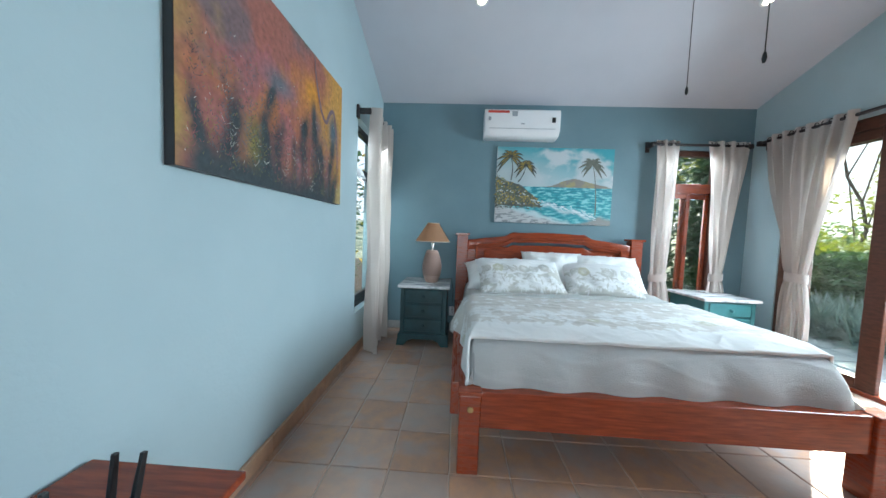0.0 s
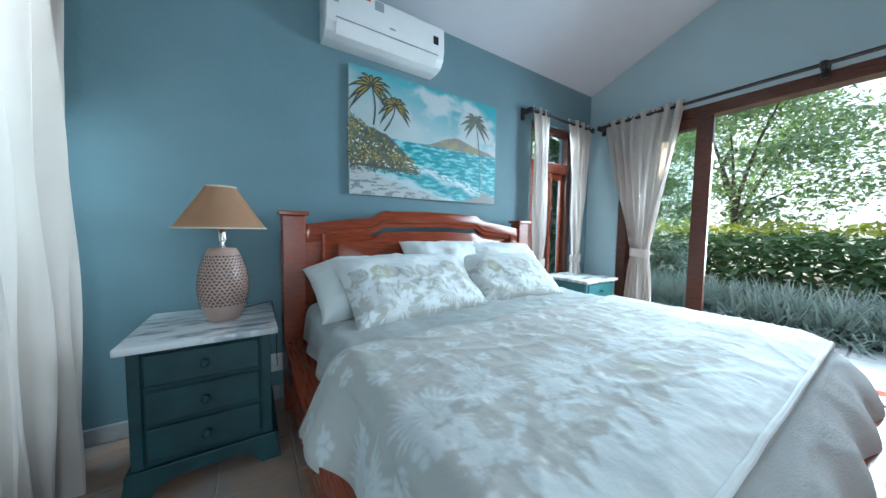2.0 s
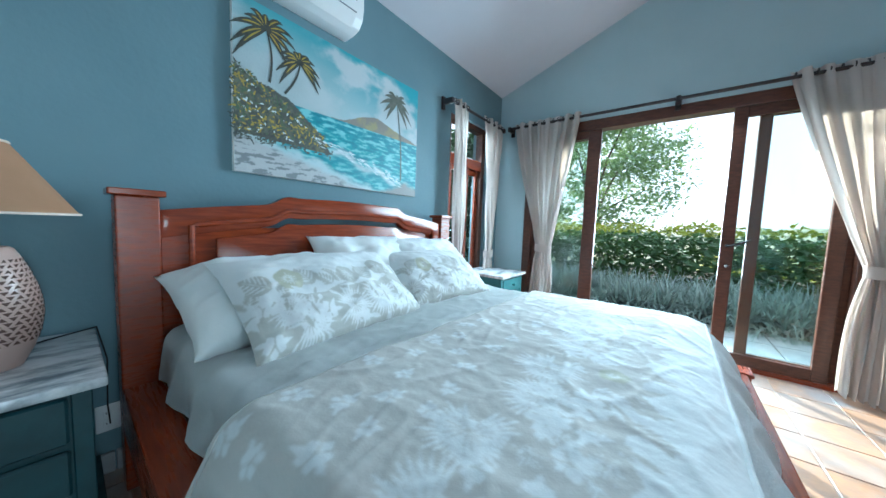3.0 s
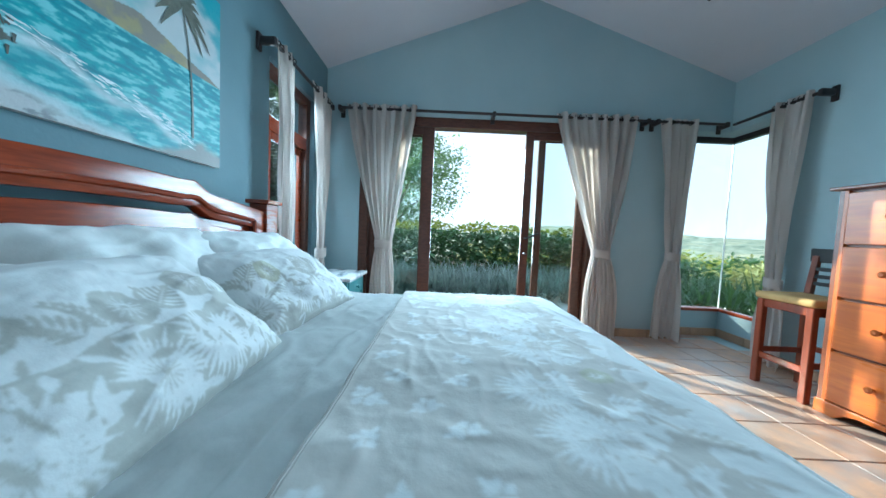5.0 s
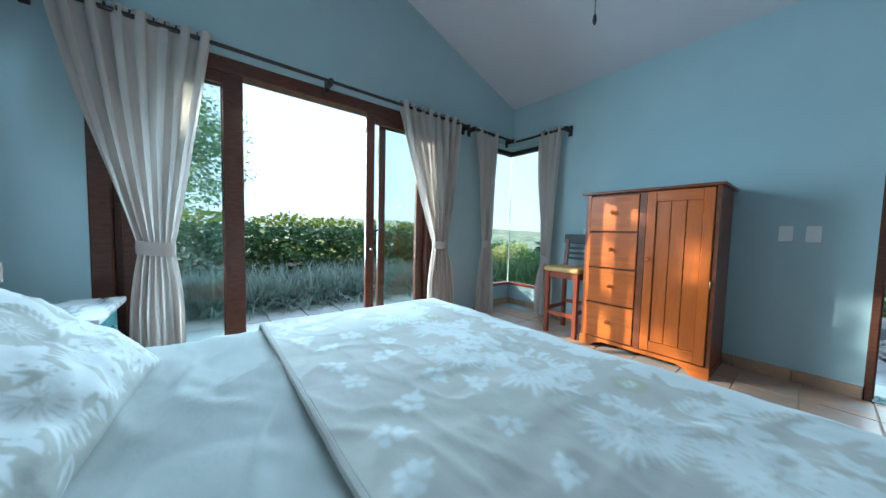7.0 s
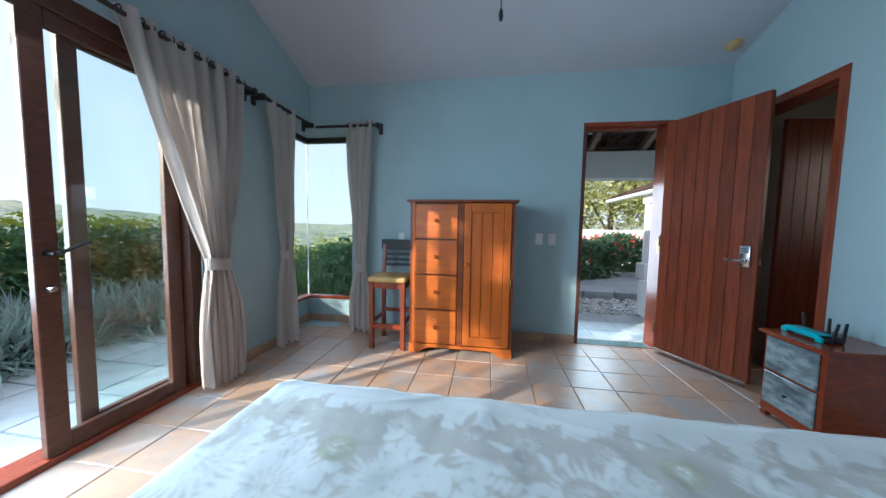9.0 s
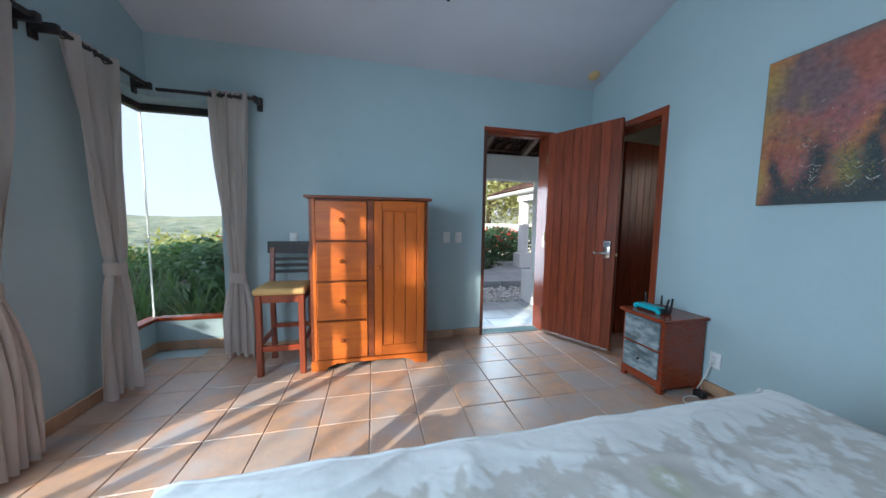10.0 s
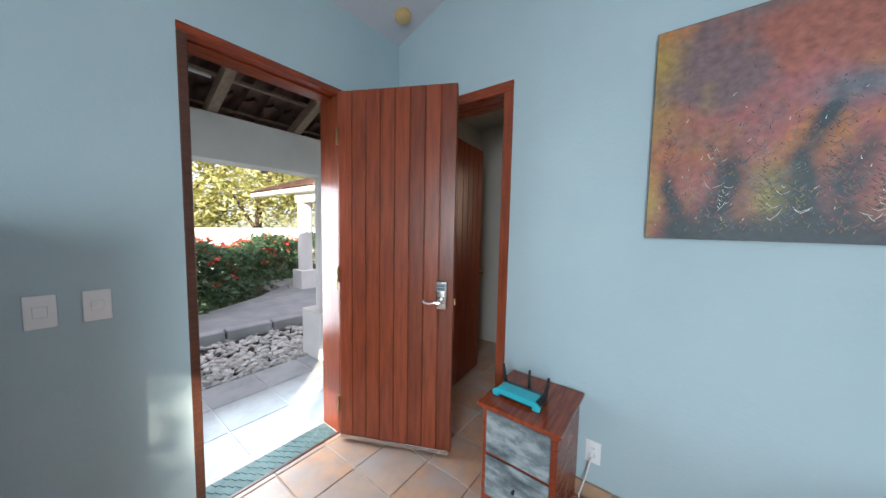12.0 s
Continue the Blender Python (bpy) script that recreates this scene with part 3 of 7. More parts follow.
# entry door: frame in the opening and a boarded leaf standing open into the room
ed = thing("door_frame_entry", "reddish-brown wooden door frame of the entry", "door frame", kind="structure")
bar("jamb", (1.232, -0.20, -0.01), (1.268, 0.006, 2.225), ed, WOOD_D)
bar("jamb", (0.437, -0.20, -0.01), (0.50, 0.006, 2.225), ed, WOOD_DOOR)
bar("head", (0.437, -0.20, 2.225), (1.268, 0.006, 2.263), ed, WOOD_RX)
bar("stop", (1.220, -0.12, 0.0), (1.233, -0.06, 2.212), ed, WOOD_D)
bar("stop", (0.50, -0.12, 2.212), (1.232, -0.06, 2.226), ed, WOOD_RX)
bar("threshold", (0.50, -0.014, -0.055), (1.232, 0.008, 0.004), ed, WOOD_D)
bar("sill", (0.50, -0.215, -0.055), (1.232, -0.0145, -0.020), ed, STONE_J)
part("strike_plate", box((0.4995, -0.05, 0.98), (0.503, -0.02, 1.10)), BRASS, ed, "brass strike plate")

LEAF_ANG = math.degrees(math.atan2(0.715 - 0.06, 0.195 - 0.52))
leaf = thing("entry_door", "varnished red-brown boarded door standing open into the room", "door", pose(0.52, 0.055, 0, 0, 0, LEAF_ANG))
LW = 0.735
nb = 8
for k in range(nb):
    a, b = LW * k / nb, LW * (k + 1) / nb
    part("board", box((a + 0.0015, -0.022, 0.035), (b - 0.0015, 0.022, 2.215), 0.004), WOOD_DOOR, leaf)
part("core", box((0.002, -0.016, 0.036), (LW - 0.002, 0.016, 2.213)), WOOD_D, leaf)
part("drip_bar", box((0.01, -0.032, 0.022), (LW - 0.01, -0.0225, 0.05), 0.003), CHROME, leaf, "aluminium weather bar")
lock = part("keypad_lock", box((LW - 0.105, -0.046, 0.925), (LW - 0.035, -0.0225, 1.095), 0.012, 2), CHROME, leaf, "nickel keypad lock", True)
part("keypad", box((LW - 0.097, -0.050, 1.035), (LW - 0.043, -0.0465, 1.085), 0.004), GREYPL, lock)
for i in range(2):
    for j in range(5):
        part("key", box((LW - 0.0925 + 0.009 * j, -0.0525, 1.045 + 0.018 * i), (LW - 0.087 + 0.009 * j, -0.0502, 1.056 + 0.018 * i)), BLACKPL, lock)
h = lathe([(0.022, 0), (0.022, 0.018), (0.012, 0.022), (0.011, 0.045)], 16, pose(LW - 0.07, -0.0465, 0.975, 90, 0, 0))
tube([(LW - 0.07, -0.09, 0.975), (LW - 0.10, -0.094, 0.978), (LW - 0.13, -0.094, 0.97), (LW - 0.155, -0.092, 0.975), (LW - 0.17, -0.09, 0.985)], [0.011, 0.010, 0.009, 0.008, 0.006], 10, h)
part("lever_handle", h, CHROME, lock, "curved nickel lever handle", True)
part("latch", box((LW - 0.001, -0.012, 0.95), (LW + 0.012, 0.010, 0.985), 0.003), BRASS, leaf)
for z in (0.25, 1.1, 1.95):
    part("hinge", lathe([(0.008, -0.05), (0.008, 0.05)], 10, pose(-0.006, -0.022, z)), BRASS, leaf)

# doorway to the passage, and the boarded door inside it
hd = thing("door_frame_passage", "dark red-brown wooden frame of the passage doorway", "door frame", kind="structure")
bar("jamb", (-0.24, 0.888, -0.01), (-0.02, 0.946, 2.20), hd, WOOD_DOOR)
bar("jamb", (-0.24, 0.097, -0.01), (-0.02, 0.16, 2.20), hd, WOOD_DOOR)
bar("head", (-0.24, 0.097, 2.20), (-0.02, 0.946, 2.263), hd, WOOD_RY)
pd = thing("passage_door", "dark boarded wooden door standing open in the passage", "door", pose(-0.26, 0.27, 0, 0, 0, 186))
for k in range(7):
    part("board", box((0.1 * k + 0.001, -0.018, 0.012), (0.1 * k + 0.099, 0.018, 2.15), 0.003), WOOD_DOOR, pd)
part("knob", lathe([(0.010, 0), (0.010, 0.025), (0.024, 0.035), (0.024, 0.05), (0.012, 0.06)], 14, pose(0.64, -0.018, 0.98, 90, 0, 0)), BRASS, pd, "small brass door knob", True)
# The opening is made up, out of view, to let the fill lamp in.
bm = wall_mesh(0, -1.72, -1.62, -0.35, 1.7, FLOOR_LOW, EAVE, [(0.78, 1.18, 1.1, 2.1)])
setting("wall_passage_west", bm, HALLWALL, "cream plastered wall of the passage", "wall")
setting("wall_passage_north", wall_mesh(1, 1.25, 1.35, -1.62, WX, FLOOR_LOW, EAVE, []), WALL, "pale blue wall of the passage", "wall")
setting("wall_passage_south", wall_mesh(1, SY - 0.06, SY + 0.04, -1.62, WX, FLOOR_LOW, EAVE, []), HALLWALL, "cream plastered wall of the passage", "wall")
setting("ceiling_passage", box((-1.72, SY - 0.06, 2.60), (WX, 1.35, 2.68)), HALLWALL, "cream passage ceiling", "ceiling")
floor_p = setting("floor_passage", box((-1.72, SY - 0.06, -0.10), (WX, 1.35, -0.006)), GROUT, "terracotta tiled passage floor", "floor")


# ---- curtains ----
def rod(name, a, b, label, wallward, brackets):
    """A dark turned pole from a to b on wooden wall brackets; wallward is the step from pole to wall."""
    t = thing(name, label, "curtain rod")
    part("pole", tube([a, b], 0.014, 12), ROD, t, smooth=True)
    w = Vector(wallward)
    for f in brackets:
        p = Vector(a).lerp(Vector(b), f)
        side = Vector((w.y, w.x, 0)).normalized() * 0.022
        side = Vector((abs(side.x), abs(side.y), 0))
        lo, hi = p + w - side - Vector((0, 0, 0.07)), p + w * 0.80 + side + Vector((0, 0, 0.05))
        blk = box([min(u, v) for u, v in zip(lo, hi)], [max(u, v) for u, v in zip(lo, hi)], 0.005)
        lo, hi = p + w * 0.80 - side * 0.8 - Vector((0, 0, 0.03)), p - w * 0.22 + side * 0.8 + Vector((0, 0, 0.022))
        box([min(u, v) for u, v in zip(lo, hi)], [max(u, v) for u, v in zip(lo, hi)], 0.008, 2, blk)
        part("bracket", blk, ROD, t, smooth=True)
    return t


def curtain(along, fixed, out, top0, top1, ztop, zbot, folds, tie=None, label="", amp=0.030, bottom=None, seed=0):
    """Hanging cloth. along: 0 for x, 1 for y; fixed: the other coordinate; out: +1 or -1, the way into the room.
    tie: (centre, half width, z) where a band gathers it."""
    t = thing("curtain", label, "curtain", group="cream eyelet curtains")
    r = random.Random(seed)
    ph = r.random() * 6
    nu, nv = folds * 14, 56
    rows, uvs = [], []
    tc, tw = (top0 + top1) / 2, (top1 - top0) / 2
    b0, b1 = bottom or (top0, top1)
    for j in range(nv + 1):
        z = ztop + (zbot - ztop) * j / nv
        if tie:
            c, hw, zt = tie
            if z > zt:
                k = (ztop - z) / (ztop - zt)
                k2 = k ** 1.15
                cc, ww = tc + (c - tc) * k2, tw + (hw - tw) * (k ** 1.12)
            else:
                k = (zt - z) / (zt - zbot)
                s = 1 - (1 - min(1, k * 1.6)) ** 2
                bc, bw = (b0 + b1) / 2, (b1 - b0) / 2
                cc, ww = c + (bc - c) * s, hw + (bw - hw) * s
            squeeze = math.exp(-((z - zt) / 0.05) ** 2)
        else:
            k = j / nv
            cc, ww = tc + ((b0 + b1) / 2 - tc) * k, tw + ((b1 - b0) / 2 - tw) * k
            squeeze = 0
        row, uv = [], []
        for i in range(nu + 1):
            u = i / nu
            a = u * folds * 2 * math.pi
            f = math.sin(a + 0.35 * math.sin(3 * u + z * 1.7 + ph))
            f = math.copysign(abs(f) ** 0.75, f)
            near = amp * (0.75 + 0.35 * math.sin(u * 9 + ph)) * (1 - 0.45 * squeeze)
            depth = f * near + 0.010 * math.sin(u * 17 + z * 5 + ph) * (1 - squeeze)
            pos = cc + ww * (2 * u - 1) + 0.006 * math.cos(a * 2 + z * 3)
            zz = z - (0.016 * math.sin(u * 5 + ph) + 0.012 * f if j == nv else 0)
            d = fixed + out * (depth + (0.03 * math.sin(min(1, max(0, (ztop - z) / 0.9)) * 1.57) if tie else 0))
            row.append((pos, d, zz) if along == 0 else (d, pos, zz))
            uv.append((u, z))
        rows.append(row)
        uvs.append(uv)
    cloth = part("cloth", sheet(rows, uvs, 0.004), CURTAIN, t, smooth=True)
    if tie:
        c, hw, zt = tie
        ring = []
        dd = fixed + out * 0.03
        for s in range(25):
            a = 2 * math.pi * s / 24
            p = [c + (hw + 0.012) * math.cos(a), dd + (amp + 0.022) * math.sin(a)]
            ring.append(p)
        rws = []
        for dz in (0.042, 0.03, 0.0, -0.03, -0.042):
            bulge = 1.0 + 0.02 * (1 - (dz / 0.042) ** 2)
            rws.append([((c + (p[0] - c) * bulge, dd + (p[1] - dd) * bulge, zt + dz + 0.02 * (p[0] - c) / max(hw, 0.01) * 0.4) if along == 0 else (dd + (p[1] - dd) * bulge, c + (p[0] - c) * bulge, zt + dz + 0.02 * (p[0] - c) / max(hw, 0.01) * 0.4)) for p in ring])
        part("tieback", sheet(rws, None, 0.003), CURTAIN, t, "cream cloth tieback band", True)
    for k in range(folds * 2):
        u = (k + 0.5) / (folds * 2)
        pos = tc + tw * (2 * u - 1)
        e = bmesh.new()
        ringpts = []
        for s in range(13):
            a = 2 * math.pi * s / 12
            ringpts.append((0.0, 0.021 * math.cos(a), 0.021 * math.sin(a)))
        tube(ringpts, 0.004, 6, e)
        moved(e, pose(pos, fixed, ztop - 0.035, 0, 0, 0) if along == 0 else pose(fixed, pos, ztop - 0.035, 0, 0, 90))
        part("eyelet", e, ROD, t, smooth=True)
    return t


RZ = 2.285
rod("curtain_rod", (4.13, 0.96, RZ), (4.13, 4.125, RZ), "long dark wooden curtain pole over the sliding door", (0.105, 0, 0), (0.0, 0.5, 1.0))
curtain(1, 4.13, -1, 3.33, 4.05, RZ + 0.045, 0.03, 7, (3.63, 0.080, 0.90), "cream linen curtain tied back beside the sliding door", bottom=(3.50, 3.76), seed=1)
curtain(1, 4.13, -1, 1.05, 1.90, RZ + 0.045, 0.03, 8, (1.365, 0.085, 0.90), "cream linen curtain tied back, sunlit at its hem", bottom=(1.17, 1.505), seed=2)
rod("curtain_rod", (4.13, 0.86, 2.285), (4.13, 0.13, 2.285), "short dark wooden curtain pole at the corner window", (0.105, 0, 0), (0.0, 0.97))
rod("curtain_rod", (4.10, 0.11, 2.275), (3.39, 0.11, 2.275), "short dark wooden curtain pole at the corner window", (0, -0.11, 0), (1.0,))
curtain(1, 4.14, -1, 0.445, 0.82, 2.32, 0.03, 4, (0.615, 0.06, 0.90), "narrow cream curtain tied beside the corner window", bottom=(0.485, 0.77), seed=3, amp=0.026)
curtain(0, 0.11, 1, 3.44, 3.75, 2.315, 0.03, 4, (3.57, 0.055, 0.74), "narrow cream curtain tied beside the corner window", bottom=(3.45, 3.70), seed=4, amp=0.026)
rod("curtain_rod", (3.06, 4.20, 2.275), (4.11, 4.20, 2.275), "dark wooden curtain pole over the north window", (0, 0.105, 0), (0.0, 1.0))
curtain(0, 4.20, -1, 3.09, 3.35, 2.32, 0.05, 3, (3.20, 0.085, 0.78), "cream linen curtain hanging beside the headboard", bottom=(3.10, 3.36), seed=5, amp=0.028)
curtain(0, 4.20, -1, 3.655, 4.10, 2.32, 0.05, 4, (3.83, 0.060, 0.81), "cream linen curtain gathered low by a tieback", bottom=(3.71, 3.97), seed=6, amp=0.026)
rod("curtain_rod", (0.075, 3.40, 2.265), (0.075, 4.22, 2.265), "dark wooden curtain pole over the west window", (-0.105, 0, 0), (0.0, 1.0))
curtain(1, 0.105, 1, 3.435, 4.10, 2.31, 0.02, 6, None, "cream linen curtain hanging straight to the floor", bottom=(3.46, 4.06), seed=8, amp=0.066)

# ---- bed ----
bed = thing("bed", "king-size reddish mahogany bed with an arched headboard", "bed", pose(-0.07, 0.055, 0))
for x in (0.985, 2.925):
    post = part("headboard_post", box((x, 4.05, 0.0), (x + 0.125, 4.16, 1.175), 0.006, 2), WOOD_R, bed)
    part("post_cap", box((x - 0.018, 4.03, 1.175), (x + 0.143, 4.175, 1.20), 0.005, 2), WOOD_RX, post)
N = 60
HX0, HX1 = 1.11, 2.925


def arch(u):
    """Height of the headboard's serpentine top over its width, 0 to 1."""
    s = abs(2 * u - 1)
    step = 1 / (1 + math.exp((s - 0.47) * 34))
    return 1.125 + 0.075 * (1 - s ** 2) + 0.035 * step + 0.018 * math.exp(-((s - 0.45) / 0.055) ** 2)


top = [(HX0 + (HX1 - HX0) * i / N, arch(i / N)) for i in range(N + 1)]
low = [(x, z - 0.115 if abs(2 * (x - HX0) / (HX1 - HX0) - 1) < 0.9 else z - 0.115) for x, z in top]
part("arched_rail", prism(top + low[::-1], 4.065, 4.125, 1, 0.006), WOOD_RX, bed, "arched mahogany top rail", True)
bead = [(HX0 + 0.10 + (HX1 - HX0 - 0.2) * i / N, 4.062, arch(0.055 + 0.89 * i / N) - 0.075) for i in range(N + 1)]
bead = [(HX0 + 0.10, 4.062, 0.5)] + bead + [(HX1 - 0.10, 4.062, 0.5)]
part("moulding", tube(bead, 0.012, 8), WOOD_RX, bed, smooth=True)
part("headboard_stile", box((HX0, 4.068, 0.35), (HX0 + 0.10, 4.122, 1.03), 0.004), WOOD_R, bed)
part("headboard_stile", box((HX1 - 0.10, 4.068, 0.35), (HX1, 4.122, 1.03), 0.004), WOOD_R, bed)
part("headboard_back", box((HX0, 4.095, 0.35), (HX1, 4.118, 1.06)), WOOD_RX, bed)
pan = [(HX0 + 0.19, 0.36)] + [(HX0 + 0.19 + (HX1 - HX0 - 0.38) * i / N, arch(0.1 + 0.8 * i / N) - 0.145) for i in range(N + 1)] + [(HX1 - 0.19, 0.36)]
part("raised_panel", prism(pan, 4.074, 4.096, 1, 0.008), WOOD_RX, bed, "raised mahogany panel", True)
for x0, x1 in ((0.985, 1.10), (2.945, 3.06)):
    part("side_rail", box((x0, 2.15, 0.25), (x1, 4.05, 0.425), 0.006, 2), WOOD_RY, bed)
part("foot_rail", box((1.135, 2.075, 0.235), (2.955, 2.15, 0.42), 0.005, 2), WOOD_RX, bed)
for x in (1.03, 2.955):
    fp = part("foot_post", box((x, 2.06, 0.0), (x + 0.105, 2.165, 0.405), 0.006, 2), WOOD_R, bed)
    part("post_cap", box((x - 0.006, 2.052, 0.405), (x + 0.111, 2.172, 0.425), 0.004), WOOD_RX, fp, "worn cap showing bare wood")
    part("peg", lathe([(0.016, 0), (0.016, 0.004), (0.012, 0.006)], 14, pose(x + 0.055, 2.06, 0.335, 90, 0, 0)), BRASS, fp, "round bolt cover")
part("platform", box((1.10, 2.15, 0.30), (2.945, 4.05, 0.36)), WOOD_D, bed)

MX0, MX1, MY0, MY1, MZ = 1.03, 2.86, 2.285, 4.075, 0.652
tagged(new("mattress", finish("mattress", box((MX0 + 0.015, MY0 + 0.015, 0.361), (MX1 - 0.015, MY1 - 0.01, MZ - 0.020), 0.15, 6), LINEN, True)), "thick white mattress on the bed platform", "mattress")


def soft(p, s, seed=0.0):
    return noise.noise(Vector((p[0] * s + seed, p[1] * s - seed, seed * 1.7)))


def drape(s, half, drop, r=0.07):
    """Cross profile: distance s from the middle of a flat top of half width -> (offset, fall)."""
    a = abs(s)
    sg = 1 if s >= 0 else -1
    if a <= half - r:
        return s, 0.0
    arc = r * math.pi / 2
    if a <= half - r + arc:
        th = (a - half + r) / r
        return sg * (half - r + r * math.sin(th)), r * (1 - math.cos(th))
    d = a - half + r - arc
    return sg * (half + 0.02 * math.sin(min(1, d / 0.2) * 1.57)), r + d


def bed_cloth(y_head, y_foot, side, foot, lift, wrinkle, seed, ncol=90, nrow=90, skew=0.0, wrink_dir=1.0, flare=0.0, foot_r=0.07, crease=1.0):
    """Cloth laid over the mattress: it hangs over both sides by side metres and over the foot by foot metres."""
    cx, half = (MX0 + MX1) / 2, (MX1 - MX0) / 2 + lift
    rows, uvs = [], []
    tot = 2 * (half + side)
    length = (y_head - y_foot) + foot
    for j in range(nrow + 1):
        v = length * j / nrow
        row, uv = [], []
        for i in range(ncol + 1):
            s = -half - side + tot * i / ncol
            x, fall = drape(s, half, side)
            if v <= y_head - y_foot - foot_r:
                y, f2 = y_head - v, 0.0
            else:
                yy, f2 = drape(v - (y_head - y_foot) + 0.5, 0.5, foot, foot_r)
                y = y_foot - (yy - 0.5)
            edge = min(1, fall / 0.07)
            fold = 0.014 * math.sin(v * 21 + seed) * min(1, max(0, fall - 0.05) / 0.15) + 0.014 * math.sin(s * 19 + seed) * min(1, max(0, f2 - 0.05) / 0.15)
            w = wrinkle * (soft((s * 2.2, v * 1.0), 2.0, seed) + 0.55 * soft((s * 1.2 + v * 1.4 * wrink_dir, v * 4.0), 2.6, seed + 5) + 0.30 * soft((s * 7, v * 5), 2.5, seed + 9) + 0.12 * soft((s * 16, v * 12), 2.5, seed + 2))
            ridge = max(0.0, 1 - 5.5 * abs(soft((s * 1.3 + v * 1.1 * wrink_dir, v * 3.4 - s * 0.9), 1.7, seed + 20)))
            ridge2 = max(0.0, 1 - 5 * abs(soft((s * 2.6 - v * 0.8, v * 5.0 + s * 1.5), 1.9, seed + 31)))
            w += crease * (0.0075 * ridge ** 1.5 + 0.0045 * ridge2 ** 1.5 - 0.003)
            z = MZ + lift - max(fall, f2 * 0.98) + w * (1 - 0.6 * edge)
            xx = cx + x + (fold + w * 0.5 if fall > 0.05 else 0) * (1 if s > 0 else -1)
            xx -= flare * math.exp(-(v / 0.25) ** 2) * min(1, fall / 0.25) if s < 0 else 0
            y = y - (fold + w * 0.4 if f2 > 0.05 else 0) + skew * s * max(0, 1 - v / 0.5)
            row.append((xx, y, z))
            uv.append((s, v))
        rows.append(row)
        uvs.append(uv)
    return rows, uvs


rows, uvs = bed_cloth(4.03, 2.56, 0.17, 0.04, 0.006, 0.015, 3.0, 130, 150)
tagged(new("flat_sheet", finish("flat_sheet", sheet(rows, uvs, 0.004), LINEN, True, 180)), "white cotton sheet creased over the mattress", "bed sheet")
BLANKET_FROM = 2.75
rows, uvs = bed_cloth(BLANKET_FROM, 2.175, 0.25, 0.175, 0.007, 0.005, 17.0, 130, 90, foot_r=0.29, crease=0.5)
tagged(new("blanket", finish("blanket", sheet(rows, uvs, 0.010), WAFFLE, True, 180)), "white waffle-weave blanket hanging over the foot of the bed", "blanket")

GREY_DYE, WHITE_DYE, OLIVE_DYE = (0.520, 0.500, 0.470), (0.70, 0.715, 0.715), (0.47, 0.465, 0.36)
rows, uvs = bed_cloth(3.215, 2.175, 0.25, 0.225, 0.028, 0.008, 11.0, 150, 120, flare=0.10, foot_r=0.29, crease=0.55)
QCUT = 86  # the quilt stops short of the bed's foot
coarse, flat = np.array(rows[:QCUT + 1]), np.array(uvs[:QCUT + 1])
us = np.linspace(flat[0, 0, 0], flat[0, -1, 0], 520)
vs = np.linspace(flat[0, 0, 1], flat[-1, 0, 1], 205)
pts = np.einsum("ai,ijk,bj->abk", cubic(coarse.shape[0], np.linspace(0, 1, len(vs))), coarse, cubic(coarse.shape[1], np.linspace(0, 1, len(us))))
# the free edge sweeps towards the foot at one side
sweep = np.clip((-us - 0.88) / 0.25, 0, 1) ** 1.5
fade = np.clip((vs - 0.45) / 0.45, 0, 1) ** 2
pts[:, :, 1] -= 0.13 * fade[:, None] * sweep[None, :]
q = Print(us, vs, GREY_DYE)
r = random.Random(21)
PRINT_END = 0.705
ragged = PRINT_END + 0.05 * (clouded(q.U, q.V * 0, 5.0, 3.0, octaves=3) - 0.5)
q.img[q.V > ragged] = WHITE_DYE
for k in range(95):
    q.leaf(r.uniform(us[0], us[-1]), PRINT_END - 0.03 + r.uniform(-0.03, 0.02), 1.57 + r.uniform(-1.0, 1.0), r.uniform(0.06, 0.12), r.uniform(0.008, 0.016), GREY_DYE)
for k in range(16):
    q.frond(r, us[0] + 2.4 * (k + r.random()) / 16, PRINT_END - 0.05, 1.57 + r.uniform(-0.9, 0.9), r.uniform(0.09, 0.14), GREY_DYE)
for k in range(12):
    q.hibiscus(r, us[0] + 2.4 * (k + r.random()) / 12, PRINT_END - r.uniform(0.0, 0.06), r.uniform(0.05, 0.07), GREY_DYE, WHITE_DYE)
spots = []
for k in range(400):
    x, y = r.uniform(us[0], us[-1]), r.uniform(0.03, 0.36)
    if all(math.hypot(x - a, (y - b)) > 0.105 for a, b in spots):
        spots.append((x, y))
        q.plumeria(r, x, y, r.uniform(0.026, 0.036), WHITE_DYE, GREY_DYE)
for k in range(15):
    q.frond(r, r.uniform(us[0], us[-1]), r.uniform(0.46, 0.62), r.uniform(0, 6.28), r.uniform(0.10, 0.15), WHITE_DYE)
for k in range(11):
    q.palm_fan(r, us[0] + 2.4 * (k + 0.5 + r.uniform(-0.25, 0.25)) / 11, 0.44 + 0.09 * (k % 2) + r.uniform(-0.03, 0.03), r.uniform(0.10, 0.145), WHITE_DYE, GREY_DYE)
for k in range(44):
    q.leaf(r.uniform(us[0], us[-1]), r.uniform(0.52, 0.66), r.uniform(0, 6.28), r.uniform(0.05, 0.10), r.uniform(0.006, 0.012), WHITE_DYE if k % 3 else GREY_DYE)
for k in range(34):
    q.plumeria(r, r.uniform(us[0], us[-1]), r.uniform(0.50, 0.66), r.uniform(0.030, 0.042), WHITE_DYE, GREY_DYE)
for k in range(9):
    q.hibiscus(r, us[0] + 2.4 * (k + r.random()) / 9, r.uniform(0.55, 0.66), r.uniform(0.045, 0.06), OLIVE_DYE if k % 3 == 0 else GREY_DYE, WHITE_DYE)
